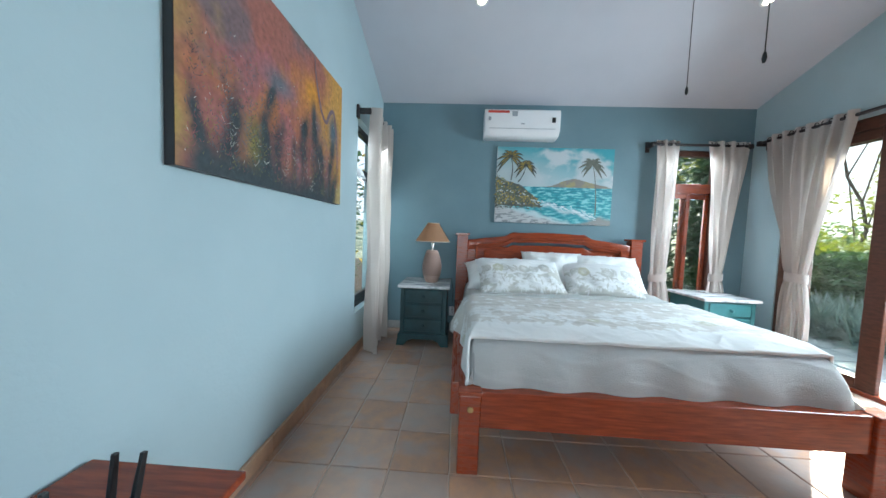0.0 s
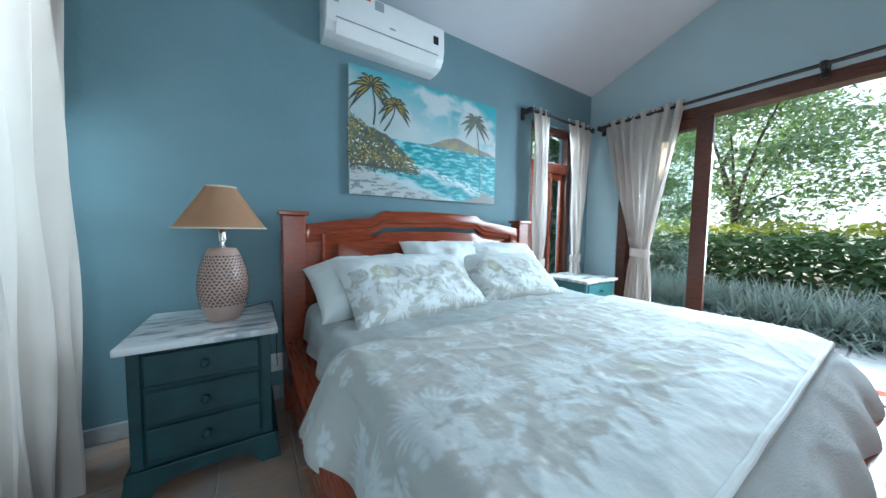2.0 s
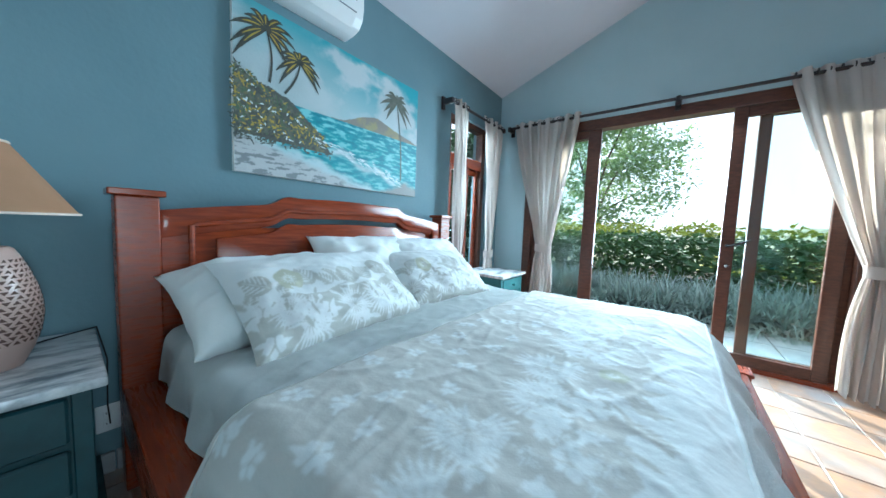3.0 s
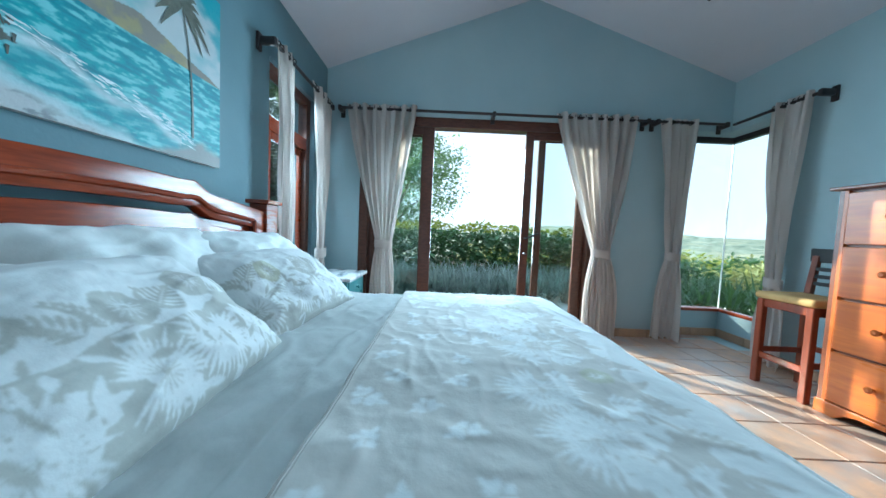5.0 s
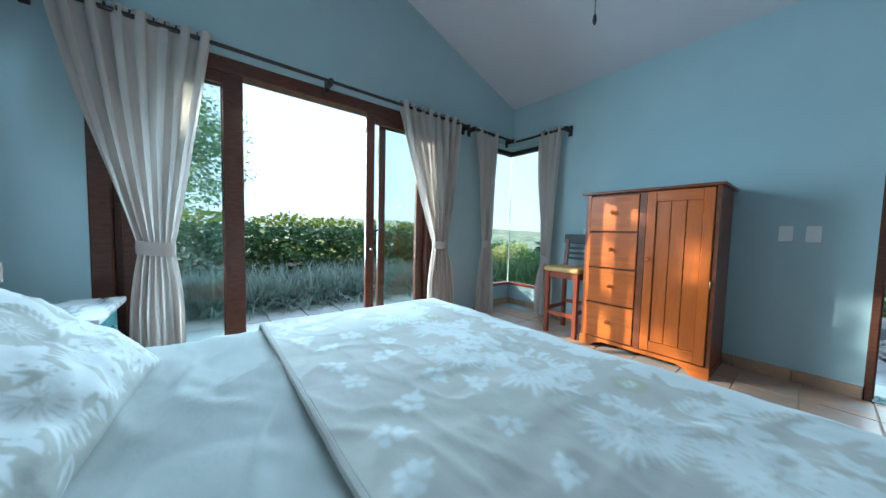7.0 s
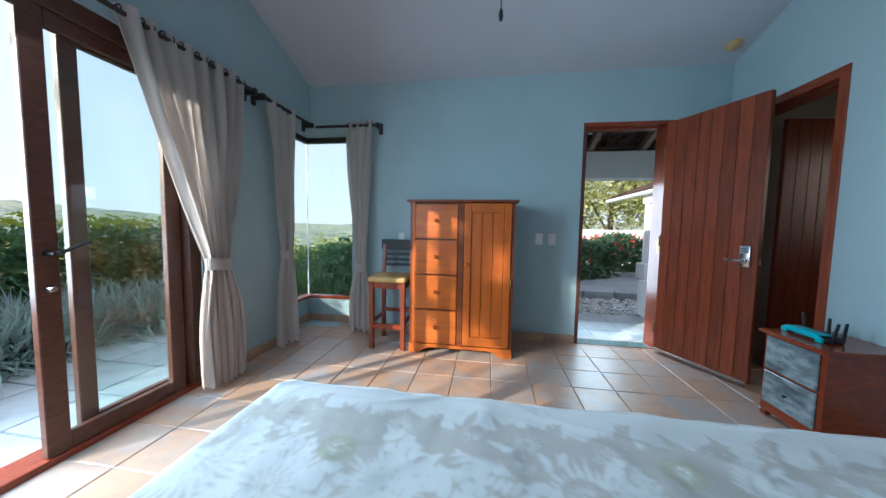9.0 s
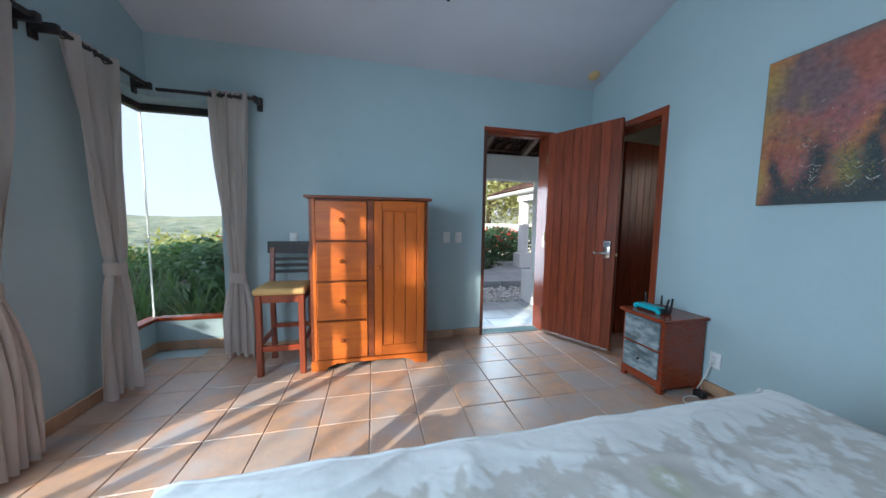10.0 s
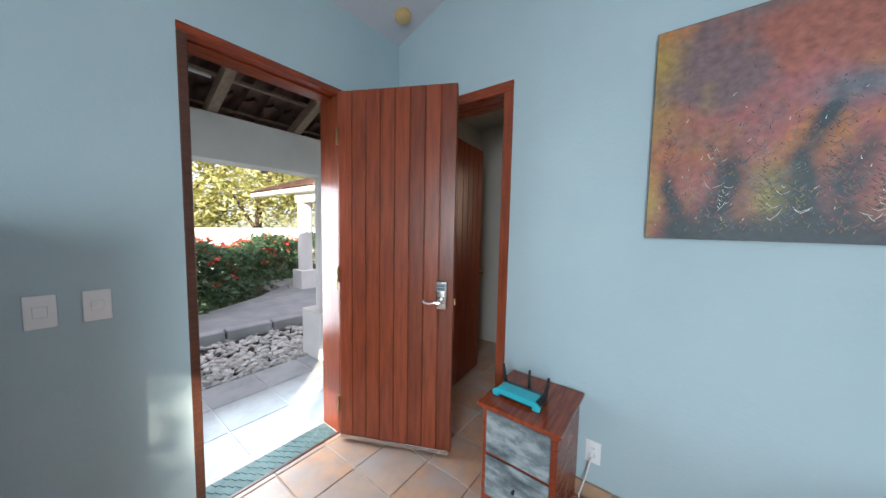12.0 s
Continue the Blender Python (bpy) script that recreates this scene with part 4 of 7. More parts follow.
# turned edges all round give the quilt its thickness
pts, dye = np.pad(pts, ((1, 1), (1, 1), (0, 0)), "edge"), np.pad(q.softened(), ((1, 1), (1, 1), (0, 0)), "edge")
pts[0, :, 2] -= 0.022
pts[-1, :, 2] -= 0.022
pts[:, 0, 0] += 0.016
pts[:, -1, 0] -= 0.016
quilt = thing("quilt", "rumpled grey-beige quilt printed with white blossoms, plain white border", "quilt")
cover = new("printed_cover", dyed_mesh("printed_cover", [(pts, dye)], QUILT))
cover.parent = quilt
cover["label"] = "cotton cover printed with plumeria, palm fans and a ragged leaf border"
hem = [tuple(p) for p in pts[-2, ::4] + [0, -0.004, -0.006]]
part("hem", tube(hem, 0.009, 8), QUILTWHITE, quilt, "plain white rolled hem", True)
hem = [tuple(p) for p in pts[1, ::4] + [0, 0.003, -0.008]]
part("hem", tube(hem, 0.009, 8), mat("grey_beige_cotton", GREY_DYE, None, 0.85, 5), quilt, "grey-beige rolled hem", True)


def pillow(name, at, w, h, d, material, label, seed):
    """A filled cushion: w by h, d thick, pinched to a seam with soft corners."""
    bm = bmesh.new()
    lay = bm.loops.layers.uv.new("UVMap")
    n = 40
    for side in (1, -1):
        g = []
        for j in range(n + 1):
            row = []
            for i in range(n + 1):
                u, v = 2 * i / n - 1, 2 * j / n - 1
                full = (max(0, 1 - abs(u) ** 2.6) * max(0, 1 - abs(v) ** 2.6)) ** 0.52
                pull = 1 - 0.07 * (1 - abs(u) ** 3) * abs(v) ** 3
                pull2 = 1 - 0.06 * (1 - abs(v) ** 3) * abs(u) ** 3
                wr = 0.026 * soft((u * 1.6 + side, v * 1.6), 1.6, seed) + 0.012 * soft((u * 5, v * 5), 1.5, seed + 3) * (1 - full * 0.4)
                wr += 0.009 * max(0.0, 1 - 4.5 * abs(soft((u * 1.2 + v * 0.5, v * 1.8 - u * 0.6), 1.5, seed + 12 + side))) ** 1.5
                row.append(bm.verts.new((u * w / 2 * pull2, v * h / 2 * pull, side * (full * d / 2 + (wr * full ** 0.4 if full > 0 else 0)))))
            g.append(row)
        for j in range(n):
            for i in range(n):
                q = (g[j][i], g[j][i + 1], g[j + 1][i + 1], g[j + 1][i])
                f = bm.faces.new(q if side > 0 else q[::-1])
                for loop in f.loops:
                    loop[lay].uv = (loop.vert.co.x + seed * 0.37, loop.vert.co.y + seed * 0.21)
    bmesh.ops.remove_doubles(bm, verts=bm.verts[:], dist=0.0005)
    ob = new(name, finish(name, bm, material, True, 180))
    ob.matrix_world = at
    return tagged(ob, label, "pillow", "pillows on the bed")


pillow("pillow", pose(1.44, 3.87, 0.755, 24, 0, 3), 0.84, 0.52, 0.30, LINEN, "plump white pillow against the headboard", 1)
pillow("pillow", pose(1.96, 3.94, 0.83, 52, 0, -2), 0.66, 0.48, 0.20, LINEN, "white textured pillow against the headboard", 2)
pillow("pillow", pose(2.51, 3.91, 0.82, 50, 0, -3), 0.70, 0.46, 0.22, LINEN, "white pillow with a creased corner against the headboard", 3)
def sham(at, w, h, d, seed):
    """A printed pillow: plain above, a crowd of blossoms and leaves below."""
    n = 40
    g = np.linspace(-1, 1, n + 1)
    fu, fv = np.linspace(0, 1, 290), np.linspace(0, 1, 164)
    grids = []
    for side in (1, -1):
        c = np.zeros((n + 1, n + 1, 3))
        for j, v in enumerate(g):
            for i, u in enumerate(g):
                full = (max(0, 1 - abs(u) ** 2.6) * max(0, 1 - abs(v) ** 2.6)) ** 0.52
                wr = 0.018 * soft((u * 1.6 + side, v * 1.6), 1.6, seed) + 0.007 * soft((u * 5, v * 5), 1.5, seed + 3) * (1 - full * 0.4)
                wr += 0.004 * max(0.0, 1 - 4.5 * abs(soft((u * 1.2 + v * 0.5, v * 1.8 - u * 0.6), 1.5, seed + 12 + side))) ** 1.5
                c[j, i] = (u * w / 2 * (1 - 0.06 * (1 - abs(v) ** 3) * abs(u) ** 3), v * h / 2 * (1 - 0.07 * (1 - abs(u) ** 3) * abs(v) ** 3), side * (full * d / 2 + (wr * full ** 0.4 if full > 0 else 0)))
        p = np.einsum("ai,ijk,bj->abk", cubic(n + 1, fv), c, cubic(n + 1, fu))
        if side < 0:
            p = p[:, ::-1]
        q = Print(np.linspace(-w / 2, w / 2, 290), np.linspace(-h / 2, h / 2, 164), WHITE_DYE)
        if side > 0:
            r = random.Random(seed)
            line = -0.02 * h + 0.10 * (clouded(q.U, q.V, 5.0, seed, octaves=3) - 0.5)
            q.img[q.V < line - 0.03] = SHAM_GREY
            for k in range(7):
                q.frond(r, w * ((k + r.random()) / 7 - 0.5), -0.04 * h, 1.57 + r.uniform(-0.8, 0.8), r.uniform(0.08, 0.12), SHAM_GREY)
            for k in range(4):
                q.split_leaf(r, w * ((k + 0.3 + 0.4 * r.random()) / 4 - 0.5), r.uniform(-0.04, 0.03), 1.57 + r.uniform(-1.2, 1.2), r.uniform(0.09, 0.12), SHAM_GREY, WHITE_DYE)
            for k, x in enumerate((-0.27, 0.02, 0.30)):
                q.hibiscus(r, x * w + r.uniform(-0.03, 0.03), 0.05 * h + r.uniform(-0.02, 0.03), 0.062, OLIVE_DYE if k == 0 else SHAM_GREY, WHITE_DYE)
            for k in range(5):
                q.palm_fan(r, w * ((k + r.random()) / 5 - 0.5), -h * r.uniform(0.16, 0.34), r.uniform(0.08, 0.12), WHITE_DYE, SHAM_GREY)
            for k in range(15):
                q.plumeria(r, r.uniform(-w / 2, w / 2), -h * r.uniform(0.08, 0.42), r.uniform(0.028, 0.038), WHITE_DYE, SHAM_GREY)
            for k in range(50):
                q.leaf(r.uniform(-w / 2, w / 2), -h * r.uniform(0.02, 0.45), r.uniform(0, 6.28), r.uniform(0.04, 0.08), r.uniform(0.005, 0.010), WHITE_DYE if k % 3 else SHAM_GREY)
        grids.append((p, q.softened()))
    ob = new("sham_pillow", dyed_mesh("sham_pillow", grids, SHAM))
    ob.matrix_world = at
    return tagged(ob, "white sham pillow printed with grey-green leaves", "pillow", "pillows on the bed")


SHAM_GREY = (0.47, 0.47, 0.435)
sham(pose(1.55, 3.66, 0.79, 38, 0, 6), 0.86, 0.47, 0.18, 4)
sham(pose(2.35, 3.70, 0.78, 38, 0, -6), 0.72, 0.45, 0.17, 5)


# ---- nightstands and lamp ----
def nightstand(name, x0, x1, y0, y1, h, paint, label):
    t = thing(name, label, "nightstand", group="pair of nightstands")
    part("marble_top", box((x0, y0, h - 0.03), (x1, y1, h), 0.007, 2), MARBLE, t, "grey-veined white marble top", True)
    a, b, f, k = x0 + 0.03, x1 - 0.03, y0 + 0.035, y1 - 0.01
    part("case", box((a, f + 0.012, 0.09), (b, k, h - 0.0305), 0.004), paint, t)
    for x in (a, b - 0.04):
        part("front_stile", box((x, f, 0.13), (x + 0.04, f + 0.0118, h - 0.031), 0.003), paint, t)
    dh = (h - 0.03 - 0.15) / 3
    for i in range(3):
        z = 0.145 + dh * i
        d = part("drawer", box((a + 0.045, f - 0.006, z + 0.008), (b - 0.045, f + 0.0115, z + dh - 0.012), 0.006), paint, t)
        part("knob", lathe([(0.007, 0), (0.007, 0.012), (0.016, 0.018), (0.017, 0.026), (0.008, 0.033)], 14, pose((a + b) / 2, f - 0.006, z + dh / 2, 90, 0, 0)), paint, d, smooth=True)
    ap = [(x0 - 0.005, 0.0), (x0 + 0.075, 0.0), (x0 + 0.11, 0.045), (x0 + 0.16, 0.07), (x1 - 0.16, 0.07), (x1 - 0.11, 0.045), (x1 - 0.075, 0.0), (x1 + 0.005, 0.0), (x1 - 0.006, 0.07), (x1 - 0.018, 0.13), (x0 + 0.018, 0.13), (x0 + 0.006, 0.07)]
    part("scalloped_base", prism(ap, f - 0.012, f + 0.011, 1, 0.003), paint, t)
    for x in (x0 + 0.004, x1 - 0.026):
        part("side_base", box((x, f + 0.0115, 0.0), (x + 0.022, k, 0.11), 0.004), paint, t)
    return t


nightstand("nightstand", 0.320, 0.862, 3.712, 4.28, 0.64, TEALWOOD, "dark teal three-drawer nightstand with a marble top")
nightstand("nightstand", 3.395, 3.95, 3.745, 4.28, 0.64, TEAL2, "sea-green three-drawer nightstand with a marble top")

lamp = thing("table_lamp", "pierced ceramic table lamp with a peach cone shade", "table lamp", pose(0.645, 4.0, 0.64))
prof = [(0.062, 0.0), (0.066, 0.004), (0.086, 0.05), (0.100, 0.10), (0.107, 0.15), (0.106, 0.19), (0.098, 0.24), (0.084, 0.29), (0.070, 0.33), (0.060, 0.35), (0.052, 0.356), (0.046, 0.352)]
vase = part("vase", lathe(prof, 40), mat("blush_glazed_ceramic", (0.56, 0.40, 0.34), (0.50, 0.35, 0.30), 0.3, 8, bump=0.05), lamp, smooth=True)
cut = mat("brown_pierced_ceramic", (0.12, 0.06, 0.045), (0.09, 0.045, 0.035), 0.6, 20)
import itertools
bm = bmesh.new()
for row in range(17):
    z = 0.085 + row * 0.0145
    rad = next(r0 + (r1 - r0) * (z - z0) / (z1 - z0) for (r0, z0), (r1, z1) in zip(prof, prof[1:]) if z0 <= z <= z1) + 0.0012
    for k in range(34):
        a = 2 * math.pi * (k + 0.5 * (row % 2)) / 34
        up = 1 if k % 2 else -1
        q = []
        for da, dz in ((-0.085, -0.005 * up), (0.085, -0.005 * up), (0.0, 0.006 * up)):
            q.append(bm.verts.new((rad * math.cos(a + da), rad * math.sin(a + da), z + dz)))
        bm.faces.new(q)
part("pierced_pattern", bm, cut, vase, "brown triangular piercings")
part("neck", lathe([(0.018, 0.355), (0.018, 0.362), (0.010, 0.368), (0.010, 0.385), (0.017, 0.39), (0.019, 0.43), (0.014, 0.45)], 16), CHROME, lamp, "nickel lamp socket", True)
sh = bmesh.new()
n = 48
rows = []
for r, z in ((0.188, 0.455), (0.062, 0.655)):
    rows.append([(r * math.cos(2 * math.pi * i / n), r * math.sin(2 * math.pi * i / n), z) for i in range(n + 1)])
part("shade", sheet(rows, None, 0.003), SHADE, lamp, "peach fabric cone shade", True)
for r, z in ((0.189, 0.455), (0.063, 0.655)):
    part("shade_trim", tube([(r * math.cos(2 * math.pi * i / 36), r * math.sin(2 * math.pi * i / 36), z) for i in range(37)], 0.004, 6), SHADE_RIM, lamp, smooth=True)
part("harp", tube([(-0.055, 0, 0.652), (0, 0, 0.645), (0.055, 0, 0.652)], 0.003, 6), CHROME, lamp)
cord = thing("lamp_cord", "thin dark lamp cord hanging beside the nightstand", "cable")
part("cord", tube([(0.625, 4.07, 0.644), (0.74, 4.20, 0.644), (0.865, 4.288, 0.643), (0.89, 4.29, 0.5), (0.885, 4.29, 0.3), (0.89, 4.287, 0.22)], 0.003, 6), BLACKPL, cord)

# ---- air conditioner ----
ac = thing("air_conditioner", "white wall-mounted split air conditioner", "air conditioner")
AX0, AX1 = 1.168, 2.0
out = [(4.3040, 2.5920), (4.1160, 2.5920), (4.1010, 2.5720), (4.0940, 2.4220), (4.1060, 2.3570), (4.1410, 2.3120), (4.2060, 2.2970), (4.3040, 2.2970)]
part("body", prism(out, AX0, AX1, 0, 0.008), PLASTIC, ac, smooth=True)
part("flap", prism([(4.1035, 2.3770), (4.0995, 2.3740), (4.1100, 2.3340), (4.1440, 2.3040), (4.1470, 2.3080), (4.1140, 2.3380)], AX0 + 0.06, AX1 - 0.06, 0), PLASTIC, ac, smooth=True)
part("flap_gap", box((AX0 + 0.055, 4.0942, 2.3770), (AX1 - 0.055, 4.1000, 2.3810)), GREYPL, ac)
part("display", box((AX1 - 0.095, 4.0915, 2.4470), (AX1 - 0.055, 4.0955, 2.5020)), BLACKPL, ac, "dark display window")
part("sticker", box((AX0 + 0.035, 4.0975, 2.5470), (AX0 + 0.27, 4.1005, 2.5720)), REDPL, ac, "red information sticker")
part("badge", box((AX0 + 0.04, 4.0928, 2.4620), (AX0 + 0.07, 4.0965, 2.5020)), GREYPL, ac, "grey round badge")
part("sticker", box((AX0 + 0.30, 4.0958, 2.5120), (AX0 + 0.36, 4.1000, 2.5670)), GREYPL, ac, "small grey label")
part("maker_mark", box((AX0 + 0.40, 4.0922, 2.4240), (AX0 + 0.44, 4.0958, 2.4360)), GREYPL, ac, "small grey maker mark")

# ---- armoire and stool ----
arm = thing("armoire", "honey-orange pine armoire with four drawers and a door", "armoire")
A0, A1, AF, AB, AH = 1.955, 2.912, 0.51, 0.03, 1.445
part("top", box((A0 - 0.03, AB - 0.005, AH - 0.022), (A1 + 0.03, AF + 0.035, AH), 0.006, 2), WOOD_AD, arm, "darker top board")
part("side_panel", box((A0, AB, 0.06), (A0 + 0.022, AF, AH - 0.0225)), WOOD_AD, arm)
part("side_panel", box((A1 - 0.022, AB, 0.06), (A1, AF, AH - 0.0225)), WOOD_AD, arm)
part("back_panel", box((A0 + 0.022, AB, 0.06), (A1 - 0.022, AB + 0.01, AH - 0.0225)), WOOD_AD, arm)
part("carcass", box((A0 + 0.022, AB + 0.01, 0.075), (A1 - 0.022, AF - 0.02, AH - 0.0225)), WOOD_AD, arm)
SPLIT = 2.43
part("face_stile", box((A1 - 0.045, AF - 0.0195, 0.075), (A1 - 0.0225, AF + 0.002, AH - 0.023), 0.002), WOOD_AV, arm)
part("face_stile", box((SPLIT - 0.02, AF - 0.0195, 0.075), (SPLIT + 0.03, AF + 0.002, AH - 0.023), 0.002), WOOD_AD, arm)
for i in range(4):
    z0 = 0.095 + i * 0.331
    d = part("drawer", box((SPLIT + 0.035, AF - 0.019, z0), (A1 - 0.048, AF + 0.010, z0 + 0.315), 0.004), WOOD_A, arm)
    part("knob", lathe([(0.009, 0), (0.008, 0.012), (0.018, 0.022), (0.020, 0.032), (0.010, 0.040)], 16, pose((SPLIT + A1) / 2 - 0.008, AF + 0.010, z0 + 0.165, -90, 0, 0)), WOOD_A, d, "turned wooden knob", True)
D0, D1, DZ0, DZ1 = A0 + 0.028, SPLIT - 0.024, 0.095, AH - 0.03
door = part("door", box((D1 - 0.065, AF - 0.019, DZ0), (D1, AF + 0.012, DZ1), 0.004), WOOD_AV, arm)
part("stile", box((D0, AF - 0.019, DZ0), (D0 + 0.065, AF + 0.012, DZ1), 0.004), WOOD_AV, door)
part("rail", box((D0 + 0.065, AF - 0.018, DZ1 - 0.085), (D1 - 0.065, AF + 0.0115, DZ1 - 0.0005), 0.003), WOOD_A, door)
part("rail", box((D0 + 0.065, AF - 0.018, DZ0 + 0.0005), (D1 - 0.065, AF + 0.0115, DZ0 + 0.085), 0.003), WOOD_A, door)
for k in range(3):
    w = (D1 - D0 - 0.13) / 3
    part("door_board", box((D0 + 0.065 + k * w + 0.002, AF - 0.018, DZ0 + 0.085), (D0 + 0.065 + (k + 1) * w - 0.002, AF - 0.002, DZ1 - 0.085), 0.003), WOOD_AV, door)
part("knob", lathe([(0.009, 0), (0.008, 0.012), (0.018, 0.022), (0.020, 0.032), (0.010, 0.040)], 16, pose(D1 - 0.033, AF + 0.012, 0.86, -90, 0, 0)), WOOD_A, door, "turned wooden knob", True)
part("hinge", lathe([(0.006, -0.03), (0.006, 0.03)], 8, pose(D0 - 0.004, AF + 0.010, 0.70)), BRASS, door)
foot = [(A0 - 0.005, 0), (A0 + 0.10, 0), (A0 + 0.14, 0.035), (A0 + 0.20, 0.055), (A1 - 0.20, 0.055), (A1 - 0.14, 0.035), (A1 - 0.10, 0), (A1 + 0.005, 0), (A1 + 0.003, 0.085), (A0 - 0.003, 0.085)]
part("base_front", prism(foot, AF - 0.01, AF + 0.014, 1, 0.003), WOOD_A, arm)
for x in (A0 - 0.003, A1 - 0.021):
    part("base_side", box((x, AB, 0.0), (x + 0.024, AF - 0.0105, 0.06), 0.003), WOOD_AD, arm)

st = thing("bar_stool", "dark wooden stool-height chair with a mustard seat", "chair")
S0, S1, SF, SB = 2.955, 3.315, 0.535, 0.15
for x in (S0, S1 - 0.045):
    part("front_leg", box((x, SF - 0.045, 0), (x + 0.045, SF, 0.655), 0.005), WOOD_DOOR, st)
    tilt = prism([(SB, 0.0), (SB + 0.04, 0.0), (SB + 0.045, 0.66), (SB - 0.005, 1.0), (SB - 0.035, 1.0), (SB + 0.005, 0.66)], x, x + 0.04, 0, 0.003)
    part("back_leg", tilt, WOOD_DOOR, st)
    part("side_apron", box((x + 0.01, SB + 0.045, 0.595), (x + 0.035, SF - 0.045, 0.655), 0.003), WOOD_DOOR, st)
    part("side_stretcher", box((x + 0.01, SB + 0.04, 0.24), (x + 0.033, SF - 0.045, 0.28), 0.003), WOOD_DOOR, st)
part("front_apron", box((S0 + 0.045, SF - 0.035, 0.595), (S1 - 0.045, SF - 0.010, 0.655), 0.003), WOOD_DOOR, st)
part("front_stretcher", box((S0 + 0.045, SF - 0.035, 0.20), (S1 - 0.045, SF - 0.010, 0.245), 0.003), WOOD_RX, st)
part("back_stretcher", box((S0 + 0.04, SB + 0.01, 0.28), (S1 - 0.04, SB + 0.033, 0.32), 0.003), WOOD_DOOR, st)
bm = box((S0 - 0.012, SB + 0.035, 0.656), (S1 + 0.012, SF + 0.018, 0.712), 0.026, 4)
part("seat", bm, SEAT, st, "mustard upholstered seat", True)
part("crest_rail", box((S0 - 0.018, SB - 0.045, 0.95), (S1 + 0.018, SB - 0.012, 1.055), 0.008, 2), WOOD_BLK, st, "blackened crest rail")
for k in range(3):
    z = 0.775 + 0.055 * k
    yy = SB + 0.010 - 0.03 * (z - 0.70) / 0.3
    part("back_slat", box((S0 + 0.04, yy, z), (S1 - 0.04, yy + 0.016, z + 0.028), 0.003), WOOD_BLK, st)

# ---- low cabinet by the doorway with the router ----
cab = thing("low_cabinet", "small red-brown cabinet with dark veined drawer fronts", "cabinet")
C0, C1, K0, K1, CH = -0.015, 0.372, 1.03, 1.388, 0.565
part("top", box((C0 - 0.005, K0 - 0.02, CH - 0.022), (C1 + 0.03, K1 + 0.02, CH), 0.005, 2), WOOD_RX, cab)
part("case", box((C0, K0, 0.035), (C1, K1, CH - 0.0225), 0.004), WOOD_R, cab)
for x, y in itertools.product((C0, C1 - 0.04), (K0, K1 - 0.04)):
    part("foot", box((x, y, 0), (x + 0.04, y + 0.04, 0.0345), 0.003), WOOD_R, cab)
for z0, z1 in ((0.10, 0.305), (0.32, 0.53)):
    d = part("drawer_front", box((C1 + 0.0005, K0 + 0.025, z0), (C1 + 0.016, K1 - 0.025, z1), 0.005), MARBLE_D, cab, "dark grey veined marble drawer front")
    if z0 < 0.2:
        part("knob", lathe([(0.006, 0), (0.006, 0.008), (0.010, 0.014), (0.006, 0.02)], 10, pose(C1 + 0.016, (K0 + K1) / 2, (z0 + z1) / 2, 0, 90, 0)), BLACKPL, d)

rt = thing("wifi_router", "turquoise and black wifi router with upright antennas", "router", pose(0.225, 1.165, CH, 0, 0, 88) @ Matrix.Scale(0.86, 4))
shape = [(-0.13, 0.0), (0.13, 0.0), (0.135, 0.02), (0.10, 0.045), (-0.10, 0.045), (-0.135, 0.02)]
part("shell", prism(shape, -0.075, 0.045, 1, 0.006), BLACKPL, rt, smooth=True)
ring = prism([(-0.14, 0.002), (-0.145, 0.03), (-0.11, 0.052), (0.11, 0.052), (0.145, 0.03), (0.14, 0.002), (0.10, 0.002), (0.10, 0.020), (-0.10, 0.020), (-0.10, 0.002)], -0.092, -0.0755, 1, 0.003)
part("front_frame", ring, TEALPL, rt, "turquoise front frame")
part("top_strip", box((-0.115, -0.0755, 0.0455), (0.115, 0.0, 0.053), 0.006), TEALPL, rt)
for k in range(3):
    part("lamp", box((-0.05 + 0.05 * k, -0.0775, 0.022), (-0.02 + 0.05 * k, -0.0755, 0.034)), GREYPL, rt)
for x, y, lean in ((-0.12, 0.04, -10), (0.02, 0.055, 0), (0.128, -0.02, 12), (0.125, 0.04, 6)):
    part("antenna", prism([(-0.009, 0.0), (0.009, 0.0), (0.006, 0.135), (-0.006, 0.135)], -0.006, 0.006, 1, 0.002), BLACKPL, rt, m=pose(x, y, 0.01, 0, lean, 0))

# ---- pictures ----
def stroke(bm, pts, widths, d):
    """A flat brush mark in (u, v) metres, lifted d from the canvas."""
    L, R = [], []
    for i, (u, v) in enumerate(pts):
        a, b = pts[max(0, i - 1)], pts[min(len(pts) - 1, i + 1)]
        dx, dy = b[0] - a[0], b[1] - a[1]
        k = math.hypot(dx, dy) or 1
        w = widths[i] / 2
        if i == 0:
            d += rnd.uniform(0, 0.0005)
        L.append(bm.verts.new((u - dy / k * w, -d, v + dx / k * w)))
        R.append(bm.verts.new((u + dy / k * w, -d, v - dx / k * w)))
    for i in range(len(pts) - 1):
        bm.faces.new((L[i], R[i], R[i + 1], L[i + 1]))


def paint(name, c1, c2=None, scale=25):
    return mat(name, c1, c2, 0.45, scale, bump=0.5, fine=120, depth=0.002, coords="Object")


